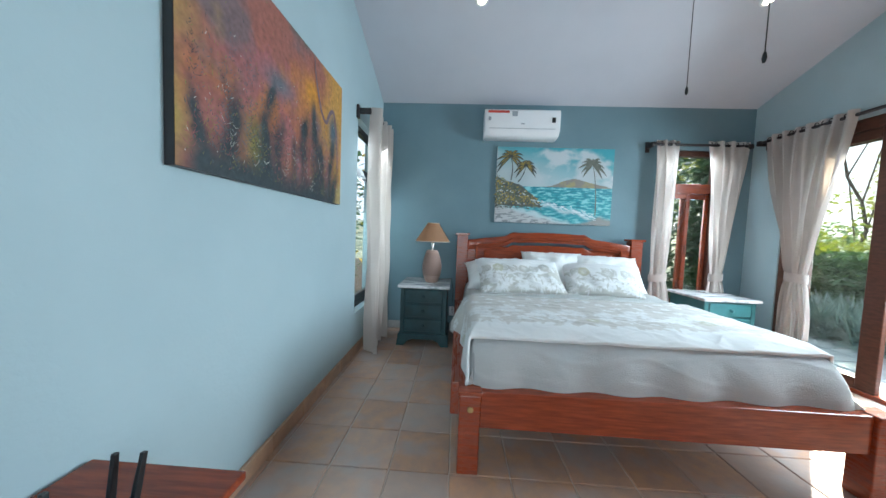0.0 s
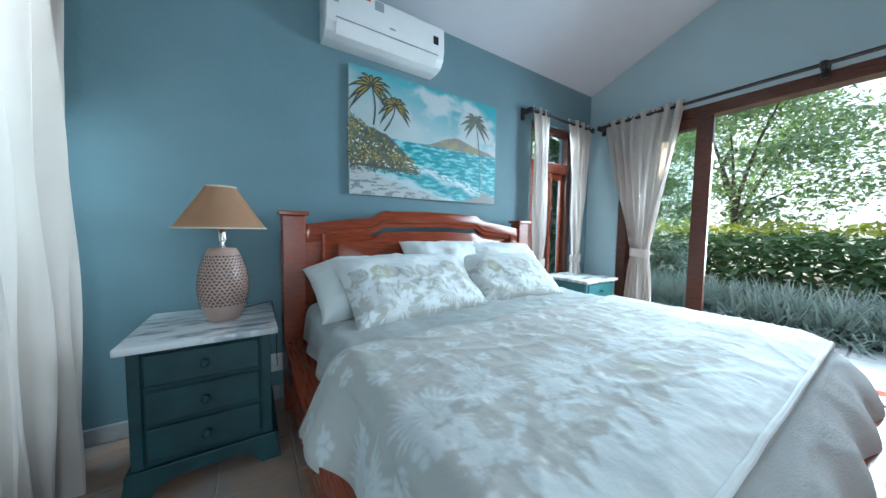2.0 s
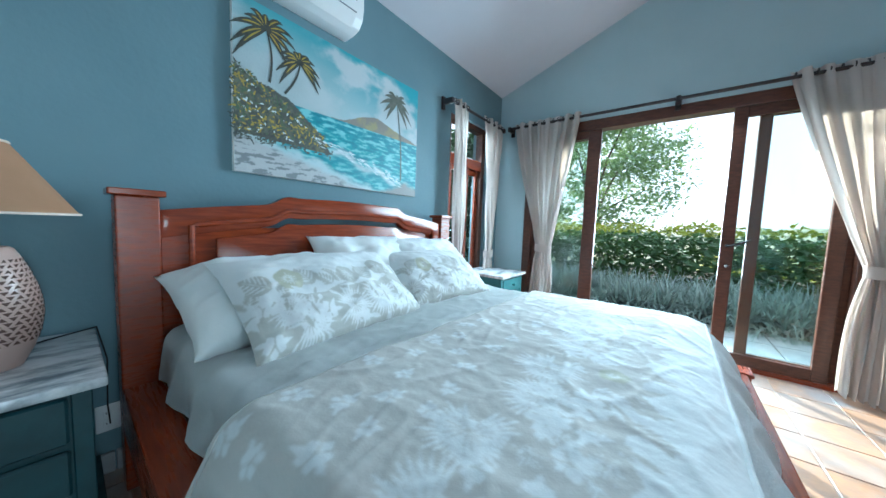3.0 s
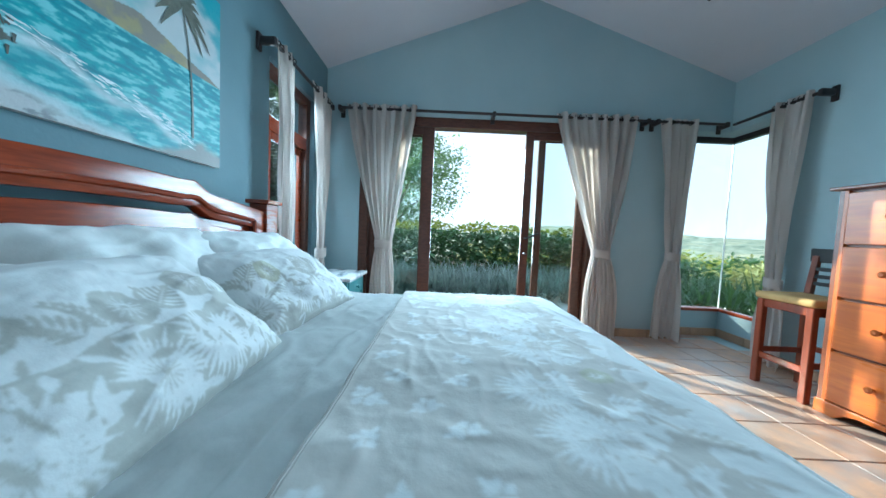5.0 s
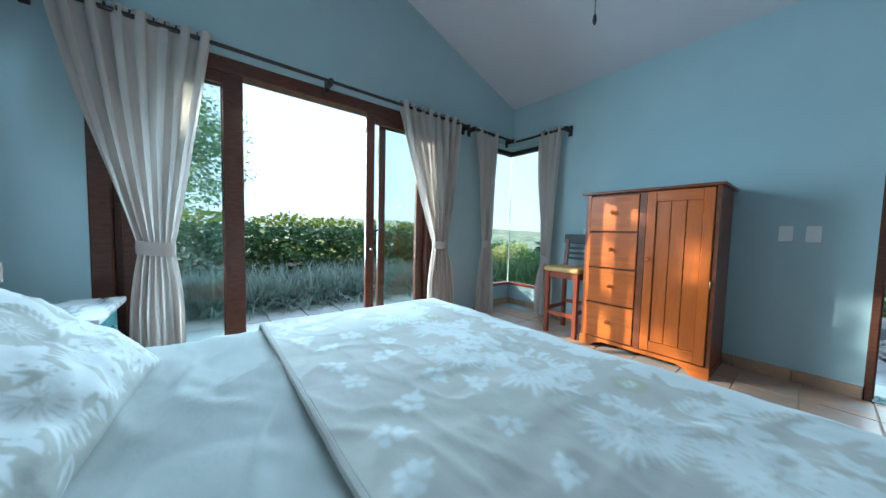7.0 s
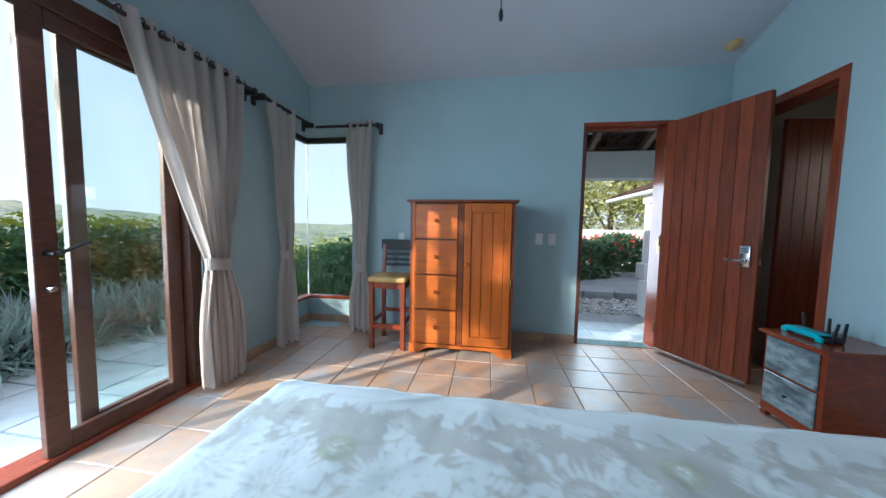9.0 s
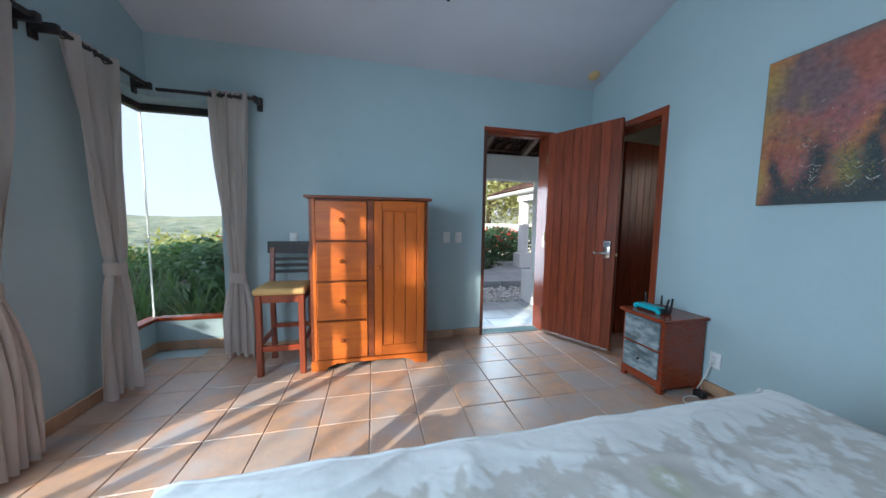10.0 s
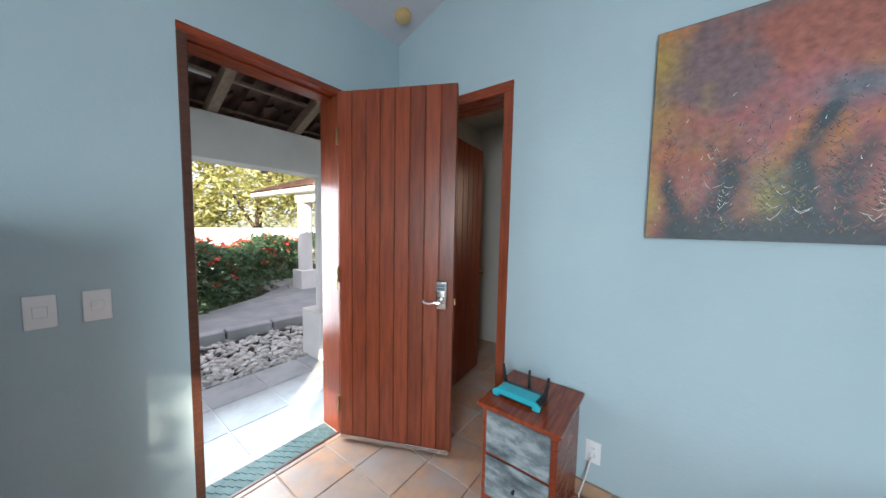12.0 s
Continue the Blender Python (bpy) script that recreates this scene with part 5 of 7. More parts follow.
PW, PH = 1.34, 0.88
pic = thing("seascape_painting", "unframed seascape canvas with palms and turquoise surf", "painting", pose(1.348, 4.303, 1.348))
part("stretcher", box((0, -0.0295, 0), (PW, 0, PH), 0.002), WHITE_WALL, pic, "pale canvas edge")
us, vs = np.linspace(0.001, PW - 0.001, 300), np.linspace(0.001, PH - 0.001, 198)
U, V = np.meshgrid(us, vs)
n1, n2, n3 = clouded(U, V, 3.0, 2.0, 1.5), clouded(U, V, 12.0, 9.0, 4.0), clouded(U, V, 10.0, 15.0, 1.2)
img = np.empty(U.shape + (3,))
img[:] = (0.36, 0.50, 0.53)
blend_in(img, (V - 0.52 + 0.16 * (U - 0.6)) * 3.0, (0.055, 0.34, 0.41))
bank = V - 0.58 - 0.20 * (n1 - 0.5) + 0.10 * np.sin(U * 5 + 1)
blend_in(img, (n1 - 0.40) * 5 * np.clip(1.4 - np.abs(bank) * 4, 0, 1), (0.50, 0.56, 0.58))
blend_in(img, (0.75 - U) * 2.0 * np.clip((0.85 - V) * 3, 0, 1) * (0.4 + n1), (0.42, 0.50, 0.52))
hill_top = 0.425 + 0.105 * np.exp(-((U - 0.90) / 0.20) ** 2) + 0.03 * np.exp(-((U - 1.2) / 0.12) ** 2) + 0.02 * (n3 - 0.5)
hill = (V < hill_top) & (U > 0.52)
img[hill] = (0.235, 0.215, 0.185)
blend_in(img, hill * (n3 - 0.50) * 4, (0.33, 0.29, 0.15))
sea = V < 0.425
img[sea] = (0.035, 0.33, 0.37)
blend_in(img, sea * (V - 0.30) * 7, (0.03, 0.23, 0.30))
blend_in(img, sea * (n2 - 0.52) * 7, (0.22, 0.56, 0.59))
blend_in(img, sea * (0.48 - n2) * 5, (0.02, 0.21, 0.27))
crest = 0.275 - 0.24 * (U - 0.40) + 0.02 * np.sin(U * 22)
blend_in(img, np.exp(-((V - crest + 0.02) / 0.022) ** 2) * (U > 0.36) * (U < 1.10) * (0.2 + 1.1 * n3), (0.62, 0.70, 0.72))
blend_in(img, np.exp(-((V - crest + 0.07) / 0.03) ** 2) * (U > 0.45) * (U < 1.15) * 0.6, (0.03, 0.26, 0.32))
shore = 0.215 - 0.26 * U + 0.035 * (n3 - 0.5)
blend_in(img, (shore + 0.05 - V) * 22 * (0.5 + n3), (0.47, 0.60, 0.62))
blend_in(img, (shore - V) * 30, (0.47, 0.49, 0.50))
blend_in(img, (shore - V) * 30 * np.clip((n2 - 0.55) * 8, 0, 1), (0.22, 0.24, 0.25))
blend_in(img, (0.12 - V - 1.2 * np.abs(U - 1.22) * 0.3 + 0.04 * (n3 - 0.5)) * 26 * (U > 0.95), (0.24, 0.25, 0.24))
mound = np.minimum(0.50 - 0.10 * U - 1.15 * np.clip(U - 0.22, 0, 1) ** 1.4, 0.55) + 0.05 * (n3 - 0.5)
bushy = (V < mound) & (V > 0.20 - 0.02 * U) & (U < 0.56)
img[bushy] = (0.095, 0.105, 0.095)
blend_in(img, bushy * (n3 - 0.48) * 6, (0.17, 0.17, 0.10))
pts = np.stack([U, np.full(U.shape, -0.0305), V], -1)
canvas = new("canvas", dyed_mesh("canvas", [(pts, img)], OILS))
canvas.parent = pic
P_DARK, P_GREY = paint("dark_palm_paint", (0.075, 0.08, 0.065), (0.045, 0.05, 0.045)), paint("grey_olive_palm_paint", (0.16, 0.17, 0.14), (0.10, 0.11, 0.09))
P_YEL = paint("ochre_paint", (0.50, 0.36, 0.05), (0.36, 0.27, 0.06))
P_FOAM, P_BUSH = paint("white_foam_paint", (0.72, 0.78, 0.80), (0.6, 0.7, 0.73)), paint("olive_bush_paint", (0.10, 0.11, 0.09), (0.06, 0.07, 0.065))
P_GREEN = paint("muted_green_paint", (0.12, 0.17, 0.10), (0.07, 0.11, 0.07))
r = random.Random(5)


bm = bmesh.new()
for k in range(800):
    u, v = r.random() ** 1.2 * 0.55, 0.17 + r.random() * 0.36
    if v > 0.54 - u * 0.50 or v < 0.16:
        continue
    a = r.random() * 6.28
    s = 0.012 + 0.018 * r.random()
    stroke(bm, [(u, v), (u + s * math.cos(a), v + s * math.sin(a))], [0.010, 0.003], 0.032)
part("painted_bush", bm, P_BUSH, pic)["kind"] = "stuff"
for m, cnt, name in ((P_GREEN, 260, "painted_foliage"), (P_YEL, 230, "painted_blossom"), (P_GREY, 340, "painted_twig"), (P_FOAM, 60, "painted_glint")):
    bm = bmesh.new()
    for k in range(cnt):
        u, v = r.random() ** 1.2 * 0.50, 0.22 + r.random() * 0.32
        if v > 0.55 - u * 0.50:
            continue
        a = r.random() * 6.28
        s = 0.010 + 0.018 * r.random()
        stroke(bm, [(u, v), (u + s * math.cos(a), v + s * math.sin(a))], [0.010, 0.004], 0.0326)
    part(name, bm, m, pic)["kind"] = "stuff"


def painted_palm(base, top, size, dark, name):
    bm = bmesh.new()
    pts = [(base[0] + (top[0] - base[0]) * t + 0.02 * math.sin(t * 3), base[1] + (top[1] - base[1]) * t) for t in [k / 8 for k in range(9)]]
    stroke(bm, pts, [0.013 - 0.006 * k / 8 for k in range(9)], 0.0330)
    part(name + "_trunk", bm, dark, pic)
    bm, bm2 = bmesh.new(), bmesh.new()
    for k in range(11):
        a = math.radians(-35 + 250 * k / 10) + r.uniform(-0.1, 0.1)
        L = size * r.uniform(0.75, 1.1)
        pts = [(top[0] + L * t * math.cos(a), top[1] + L * t * math.sin(a) - L * 0.55 * t * t) for t in [j / 6 for j in range(7)]]
        stroke(bm, pts, [0.008, 0.026, 0.032, 0.030, 0.024, 0.014, 0.003], 0.0334)
        stroke(bm2, pts[1:5], [0.003, 0.008, 0.007, 0.003], 0.0340)
    part(name + "_crown", bm, dark, pic)
    part(name + "_light", bm2, P_YEL if dark is P_DARK else P_GREY, pic)


painted_palm((0.17, 0.50), (0.155, 0.765), 0.175, P_DARK, "painted_palm")
painted_palm((0.25, 0.47), (0.335, 0.675), 0.13, P_DARK, "painted_palm")
painted_palm((1.16, 0.11), (1.10, 0.70), 0.165, P_GREY, "painted_palm")
bm = bmesh.new()
for k in range(110):
    u = 0.42 + r.random() * 0.72
    v = 0.27 - (u - 0.42) * 0.24 + r.gauss(0, 0.016)
    if v < 0.02:
        continue
    L = r.uniform(0.008, 0.026)
    stroke(bm, [(u, v), (u + L, v - L * r.uniform(0.0, 0.5)), (u + 2 * L, v - L * 0.4)], [0.002, r.uniform(0.003, 0.008), 0.002], 0.0328)
part("painted_foam", bm, P_FOAM, pic)["kind"] = "stuff"


ab = thing("abstract_painting", "large unframed abstract canvas of russet and slate grasses", "painting", pose(X0, 1.622, 1.381, 0, 0, 90))
AW, AHT = 1.335, 0.865
us, vs = np.linspace(0, AW, 300), np.linspace(0, AHT, 195)
U, V = np.meshgrid(us, vs)
n1, n2, n3, n4 = (clouded(U, V, sc, sd) for sc, sd in ((3.2, 1.0), (4.6, 7.0), (8.0, 13.0), (2.4, 19.0)))
img = np.empty(U.shape + (3,))
img[:] = (0.33, 0.115, 0.085)
blend_in(img, (n1 - 0.42) * 4, (0.46, 0.17, 0.06))
blend_in(img, (n2 - 0.46) * 5, (0.38, 0.125, 0.12))
blend_in(img, (n4 - 0.56) * 5 * (V > 0.35), (0.19, 0.125, 0.13))
blend_in(img, (V - 0.80 + 0.2 * n2 - 0.1) * 9 * np.clip(1.2 - np.abs(U - 0.62) * 2, 0, 1), (0.13, 0.13, 0.11))
blend_in(img, (U + 0.35 * V - 1.12 + 0.5 * (n1 - 0.5)) * 3.2, (0.56, 0.29, 0.06))
blend_in(img, np.exp(-((U - 0.88) / 0.10) ** 2 - ((V - 0.62) / 0.09) ** 2) * 1.2, (0.60, 0.26, 0.03))
blend_in(img, (0.14 - U + 0.3 * (n2 - 0.5)) * 5, (0.38, 0.26, 0.07))
# slate plumes rising from the foot of the picture, rose light between them
r = random.Random(31)
for u0, h0, w0 in ((0.10, 0.34, 0.04), (0.24, 0.42, 0.06), (0.40, 0.30, 0.05), (0.47, 0.58, 0.05), (0.55, 0.40, 0.06), (0.70, 0.36, 0.05), (0.80, 0.52, 0.06), (0.93, 0.62, 0.07), (1.03, 0.40, 0.08), (1.14, 0.52, 0.06), (1.22, 0.30, 0.06)):
    width = w0 * np.clip(1.35 - V / h0, 0, 1.2) + 1e-4
    plume = np.exp(-((U - u0 - 0.05 * (n2 - 0.5) - 0.03 * np.sin(V * 9 + u0 * 20)) / width) ** 2) * np.clip((h0 - V) / 0.12, 0, 1)
    blend_in(img, plume * (0.5 + 1.1 * n3), (0.030, 0.047, 0.056))
blend_in(img, np.exp(-((U - 1.19) / 0.07) ** 2 - ((V - 0.50) / 0.10) ** 2) * 1.1, (0.10, 0.15, 0.19))
blend_in(img, np.exp(-((U - 0.56) / 0.12) ** 2 - ((V - 0.52) / 0.06) ** 2) * 0.9, (0.12, 0.16, 0.19))
blend_in(img, np.exp(-((U - 0.36) / 0.05) ** 2 - ((V - 0.17) / 0.13) ** 2) * 0.8 * (0.4 + n3), (0.30, 0.27, 0.06))
blend_in(img, (0.13 - V + 0.10 * (n1 - 0.5)) * 11 * np.clip((1.20 - U) * 8, 0, 1) * np.clip(U * 6, 0.2, 1), (0.038, 0.052, 0.060))
for u0, v0, a, b in ((0.16, 0.22, 0.05, 0.06), (0.63, 0.22, 0.05, 0.12), (0.74, 0.14, 0.04, 0.08), (1.09, 0.22, 0.03, 0.14), (0.33, 0.34, 0.05, 0.05)):
    blend_in(img, np.exp(-((U - u0) / a) ** 2 - ((V - v0) / b) ** 2) * (0.3 + 0.8 * n3), (0.40, 0.15, 0.14))
blend_in(img, (U - 1.20 + 0.12 * (n2 - 0.5)) * 14 * np.clip((0.16 - V) * 12, 0, 1), (0.42, 0.32, 0.12))
pts = np.stack([U, np.full(U.shape, -0.0355), V], -1)
canvas = new("canvas", dyed_mesh("canvas", [(pts, img * (0.68 + 0.60 * clouded(U, V, 38.0, 40.0))[..., None])], OILS))
canvas.parent = ab
part("canvas_edge", box((-0.0025, -0.034, -0.0025), (1.3375, -0.001, 0.8675)), WOOD_BLK, ab, "dark painted canvas edge")
r = random.Random(9)
PAL = [paint("slate_stroke", (0.03, 0.045, 0.055), (0.02, 0.03, 0.035)), paint("rose_stroke", (0.34, 0.10, 0.10), (0.24, 0.07, 0.08)), paint("olive_stroke", (0.28, 0.25, 0.06), (0.18, 0.16, 0.05)), paint("cream_stroke", (0.66, 0.66, 0.60), (0.52, 0.52, 0.46)), paint("teal_grey_stroke", (0.10, 0.15, 0.17), (0.06, 0.09, 0.11))]
for ci, (m, cnt) in enumerate(zip(PAL, (20, 12, 12, 12, 16))):
    bm = bmesh.new()
    for k in range(cnt):
        u0, v0 = r.uniform(0.05, 1.27), r.uniform(0.02, 0.22)
        H = r.uniform(0.14, 0.42) if ci in (0, 4) else r.uniform(0.08, 0.24)
        lean = r.uniform(-0.10, 0.10)
        for j in range(int(H * 85)):
            t = j / (H * 85)
            if r.random() < (0.7 if ci == 3 else 0.45):
                continue
            for side in (-1, 1):
                L = (0.036 * (1 - t) + 0.010) * r.uniform(0.35, 1.1)
                a = math.pi / 2 + side * r.uniform(0.5, 1.15)
                uu, vv = u0 + lean * t * t + r.gauss(0, 0.006), v0 + H * t + r.gauss(0, 0.004)
                e = uu + L * math.cos(a)
                if not (0.012 < e < 1.322) or vv + L > 0.85:
                    continue
                w = 0.0024 if ci != 3 else 0.0022
                stroke(bm, [(uu, vv), (uu + L * math.cos(a) * 0.62, vv + L * math.sin(a) * 0.45), (e, vv + L * math.sin(a))], [0.0008, w, 0.0006], 0.0356 + 0.0004 * ci)
    for k in range(420 if ci != 3 else 60):
        uu, vv, a = r.uniform(0.03, 1.30), min(0.84, abs(r.gauss(0.24, 0.17)) + 0.03), r.uniform(0.6, 2.4)
        L = r.uniform(0.006, 0.016)
        stroke(bm, [(uu, vv), (uu + L * math.cos(a), vv + L * math.sin(a))], [0.0028, 0.001], 0.0356 + 0.0004 * ci)
    part("brushwork", bm, m, ab)["kind"] = "stuff"
bm = bmesh.new()
pts = []
for (u0, v0), (u1, v1) in zip(((0.90, 0.865), (0.92, 0.75), (0.995, 0.56), (1.075, 0.50), (1.12, 0.60), (1.19, 0.645), (1.235, 0.50), (1.26, 0.34)), ((0.92, 0.75), (0.995, 0.56), (1.075, 0.50), (1.12, 0.60), (1.19, 0.645), (1.235, 0.50), (1.26, 0.34), (1.262, 0.22))):
    pts += [(u0 + (u1 - u0) * k / 4, v0 + (v1 - v0) * k / 4) for k in range(4)]
for _ in range(3):
    pts = [pts[0]] + [tuple((a + 2 * b + c) / 4 for a, b, c in zip(p0, p1, p2)) for p0, p1, p2 in zip(pts, pts[1:], pts[2:])] + [pts[-1]]
stroke(bm, pts, [0.010 + 0.018 * math.sin(k / len(pts) * 3.1) for k in range(len(pts))], 0.0378)
part("violet_arc", bm, paint("violet_stroke", (0.16, 0.085, 0.10), (0.24, 0.18, 0.20)), ab)

# ---- small fixtures ----
def plate(name, at, label, category, build):
    t = thing(name, label, category, at)
    part("cover_plate", box((-0.036, -0.008, -0.058), (0.036, 0, 0.058), 0.004, 2), PLASTIC, t, smooth=True)
    build(t)
    return t


def rockers(t):
    part("rocker", box((-0.017, -0.013, -0.02), (0.017, -0.008, 0.02), 0.003), PLASTIC, t)


def sockets(t):
    for z in (-0.022, 0.022):
        s = part("socket", box((-0.014, -0.010, z - 0.013), (0.014, -0.008, z + 0.013), 0.003), PLASTIC, t)
        part("slots", box((-0.006, -0.0108, z - 0.005), (-0.004, -0.0098, z + 0.005), bm=box((0.004, -0.0108, z - 0.005), (0.006, -0.0098, z + 0.005))), BLACKPL, s)


for x, z in ((1.662, 1.09), (1.532, 1.09)):
    plate("light_switch", pose(x, 0.0, z, 0, 0, 180), "white rocker light switch by the entry", "light switch", rockers)
plate("light_switch", pose(3.145, 0.0, 1.07, 0, 0, 180), "white wall plate above the chair", "light switch", rockers)
plate("wall_outlet", pose(X0, 1.46, 0.262, 0, 0, 90), "white double wall outlet with a plug in it", "outlet", sockets)
plate("wall_outlet", pose(0.885, 4.305, 0.24), "white double wall outlet beside the nightstand", "outlet", sockets)
plug = thing("power_adapter", "black power adapter lying by the cabinet", "adapter")
part("body", box((0.07, 1.43, 0.0), (0.125, 1.50, 0.045), 0.006, 2), BLACKPL, plug, smooth=True)
cab1 = thing("power_cable", "white cable looping from the outlet to the floor", "cable")
loop = [(-0.02, 1.46, 0.25), (0.01, 1.455, 0.235), (0.02, 1.44, 0.15), (0.05, 1.42, 0.06), (0.10, 1.43, 0.012)] + [(0.19 + 0.10 * math.cos(a), 1.53 + 0.085 * math.sin(a), 0.006) for a in [math.radians(-150 + 24 * k) for k in range(13)]]
part("cord", tube(loop, 0.004, 6), CABLE, cab1, smooth=True)
part("plug", box((-0.022, 1.448, 0.238), (-0.002, 1.472, 0.262), 0.004), PLASTIC, cab1)

sm = thing("smoke_detector", "yellowed round smoke detector on the ceiling corner", "smoke detector", pose(0.12, 0.19, EAVE_S + 0.19 * (RIDGE - EAVE_S) / MID - 0.001, math.degrees(math.atan(SLOPE)), 0, 0))
yel = mat("yellowed_plastic", (0.66, 0.47, 0.22), (0.58, 0.40, 0.18), 0.45, 6)
part("base", lathe([(0.058, -0.012), (0.058, 0.0)], 28), yel, sm, smooth=True)
part("cap", lathe([(0.012, -0.040), (0.034, -0.038), (0.046, -0.028), (0.050, -0.0125)], 28), yel, sm, smooth=True)

for x, y in ((1.04, 3.25), (3.27, 3.25), (2.96, 0.95), (1.04, 0.95)):
    z = (EAVE_S + y * (RIDGE - EAVE_S) / MID) if y < MID else EAVE + (Y1 - y) * SLOPE
    a = math.degrees(math.atan(SLOPE)) * (1 if y < MID else -1)
    s = thing("ceiling_spotlight", "small lit round ceiling spotlight", "spotlight", pose(x, y, z - 0.002, a, 0, 0), "ceiling spotlights")
    part("trim_ring", lathe([(0.030, -0.010), (0.048, -0.008), (0.052, 0.0)], 24), PLASTIC, s, smooth=True)
    part("lens", lathe([(0.008, -0.020), (0.024, -0.016), (0.029, -0.0105)], 20), BULB, s, smooth=True)

fan = thing("ceiling_fan", "dark ceiling fan on a short rod with pull chains", "ceiling fan", pose(2.21, 2.33, 0))
part("rod", lathe([(0.05, RIDGE - 0.10), (0.014, RIDGE - 0.13), (0.014, 3.13)], 14), ROD, fan)
part("motor", lathe([(0.05, 2.97), (0.11, 2.99), (0.13, 3.04), (0.11, 3.10), (0.05, 3.13)], 24), ROD, fan, smooth=True)
for k in range(5):
    part("blade", prism([(0.12, -0.05), (0.55, -0.065), (0.60, 0.0), (0.55, 0.065), (0.12, 0.05)], 3.035, 3.043, 2), WOOD_D, fan, m=pose(0, 0, 0, 0, 0, 72 * k + 20))
for dx, dy, z in ((-0.04, -0.28, 1.975), (0.05, 0.28, 2.10)):
    ch = part("pull_chain", tube([(dx * 0.25, dy * 0.25, 2.98), (dx * 0.9, dy * 0.9, 2.80), (dx, dy, 2.6), (dx, dy, z)], 0.0022, 6), BLACKPL, fan)
    part("pull_knob", lathe([(0.002, 0.028), (0.006, 0.020), (0.009, 0.0), (0.006, -0.016), (0.002, -0.02)], 12, pose(dx, dy, z)), BLACKPL, ch, smooth=True)

# ---- outdoors ----
rng = np.random.default_rng(3)


def mesh_thing(name, verts, faces, material, label, category, kind="", smooth=False, parent=None):
    me = bpy.data.meshes.new(name)
    me.from_pydata(verts, [], faces)
    me.materials.append(material)
    if smooth:
        me.shade_smooth()
    ob = new(name, me)
    if parent:
        ob.parent = parent
        if label:
            ob["label"] = label
        if kind:
            ob["kind"] = kind
        return ob
    return tagged(ob, label, category, "", kind)


def leaf_arrays(c, size, up=0.4, ratio=0.5):
    """Folded pointed leaves at the places c, lying every way, more or less upward."""
    n = len(c)
    d = rng.normal(size=(n, 3))
    d[:, 2] = d[:, 2] * 0.5 - 0.1
    d /= np.linalg.norm(d, axis=1)[:, None]
    nrm = rng.normal(size=(n, 3)) * (1 - up)
    nrm[:, 2] = np.abs(nrm[:, 2]) + up
    s = np.cross(d, nrm)
    s /= np.linalg.norm(s, axis=1)[:, None] + 1e-9
    up_v = np.cross(s, d)
    L = (size * rng.uniform(0.6, 1.3, n))[:, None]
    a, t = c, c + d * L
    m = c + d * L * 0.5
    l = m + s * L * ratio * 0.5 + up_v * L * 0.10
    r = m - s * L * ratio * 0.5 + up_v * L * 0.10
    v = np.stack([a, r, t, l], 1).reshape(-1, 3)
    k = np.arange(n)[:, None] * 4
    f = np.concatenate([k + [0, 1, 2], k + [0, 2, 3]])
    return v, f


def crown_points(n, centre, radii, clumps, spread=0.33):
    """Points in clumps over an uneven crown."""
    c = rng.normal(size=(clumps, 3))
    c /= np.linalg.norm(c, axis=1)[:, None]
    c *= rng.uniform(0.45, 1.0, clumps)[:, None] ** 0.6
    c = c * radii + centre
    k = rng.integers(0, clumps, n)
    return c[k] + np.clip(rng.normal(size=(n, 3)), -1.9, 1.9) * np.array(radii) * spread * rng.uniform(0.4, 1, clumps)[k][:, None], c


def strap_arrays(roots, blades, length, width, stiff=0.6, seg=4):
    """Arching strap leaves from each root."""
    n = len(roots) * blades
    base = np.repeat(roots, blades, 0) + rng.normal(size=(n, 3)) * [0.03, 0.03, 0]
    a = rng.uniform(0, 2 * np.pi, n)
    out = np.stack([np.cos(a), np.sin(a), np.zeros(n)], 1)
    side = np.stack([-np.sin(a), np.cos(a), np.zeros(n)], 1)
    L = length * rng.uniform(0.6, 1.15, n)
    lean = rng.uniform(0.25, 1.0, n)
    vs = []
    for k in range(seg + 1):
        t = k / seg
        reach = (L * lean * t * (0.55 + 0.45 * t))[:, None]
        rise = (L * (t * (1.15 - 0.25 * lean) - (1 - stiff) * 1.25 * lean * t * t))[:, None]
        w = (width * (0.55 + 1.5 * t * (1 - t)) * (1 - t ** 3) + 0.0008)
        p = base + out * reach + np.array([0, 0, 1]) * rise
        vs += [p - side * w / 2, p + side * w / 2]
    v = np.stack(vs, 1).reshape(-1, 3)
    m = 2 * (seg + 1)
    k = (np.arange(n) * m)[:, None]
    f = np.concatenate([k + [2 * s, 2 * s + 1, 2 * s + 3, 2 * s + 2] for s in range(seg)])
    return v, f


def shrub(name, pts, size, material, label, category="shrub", ratio=0.5):
    v, f = leaf_arrays(pts, size, 0.45, ratio)
    return mesh_thing(name, v.tolist(), f.tolist(), material, label, category, "stuff")


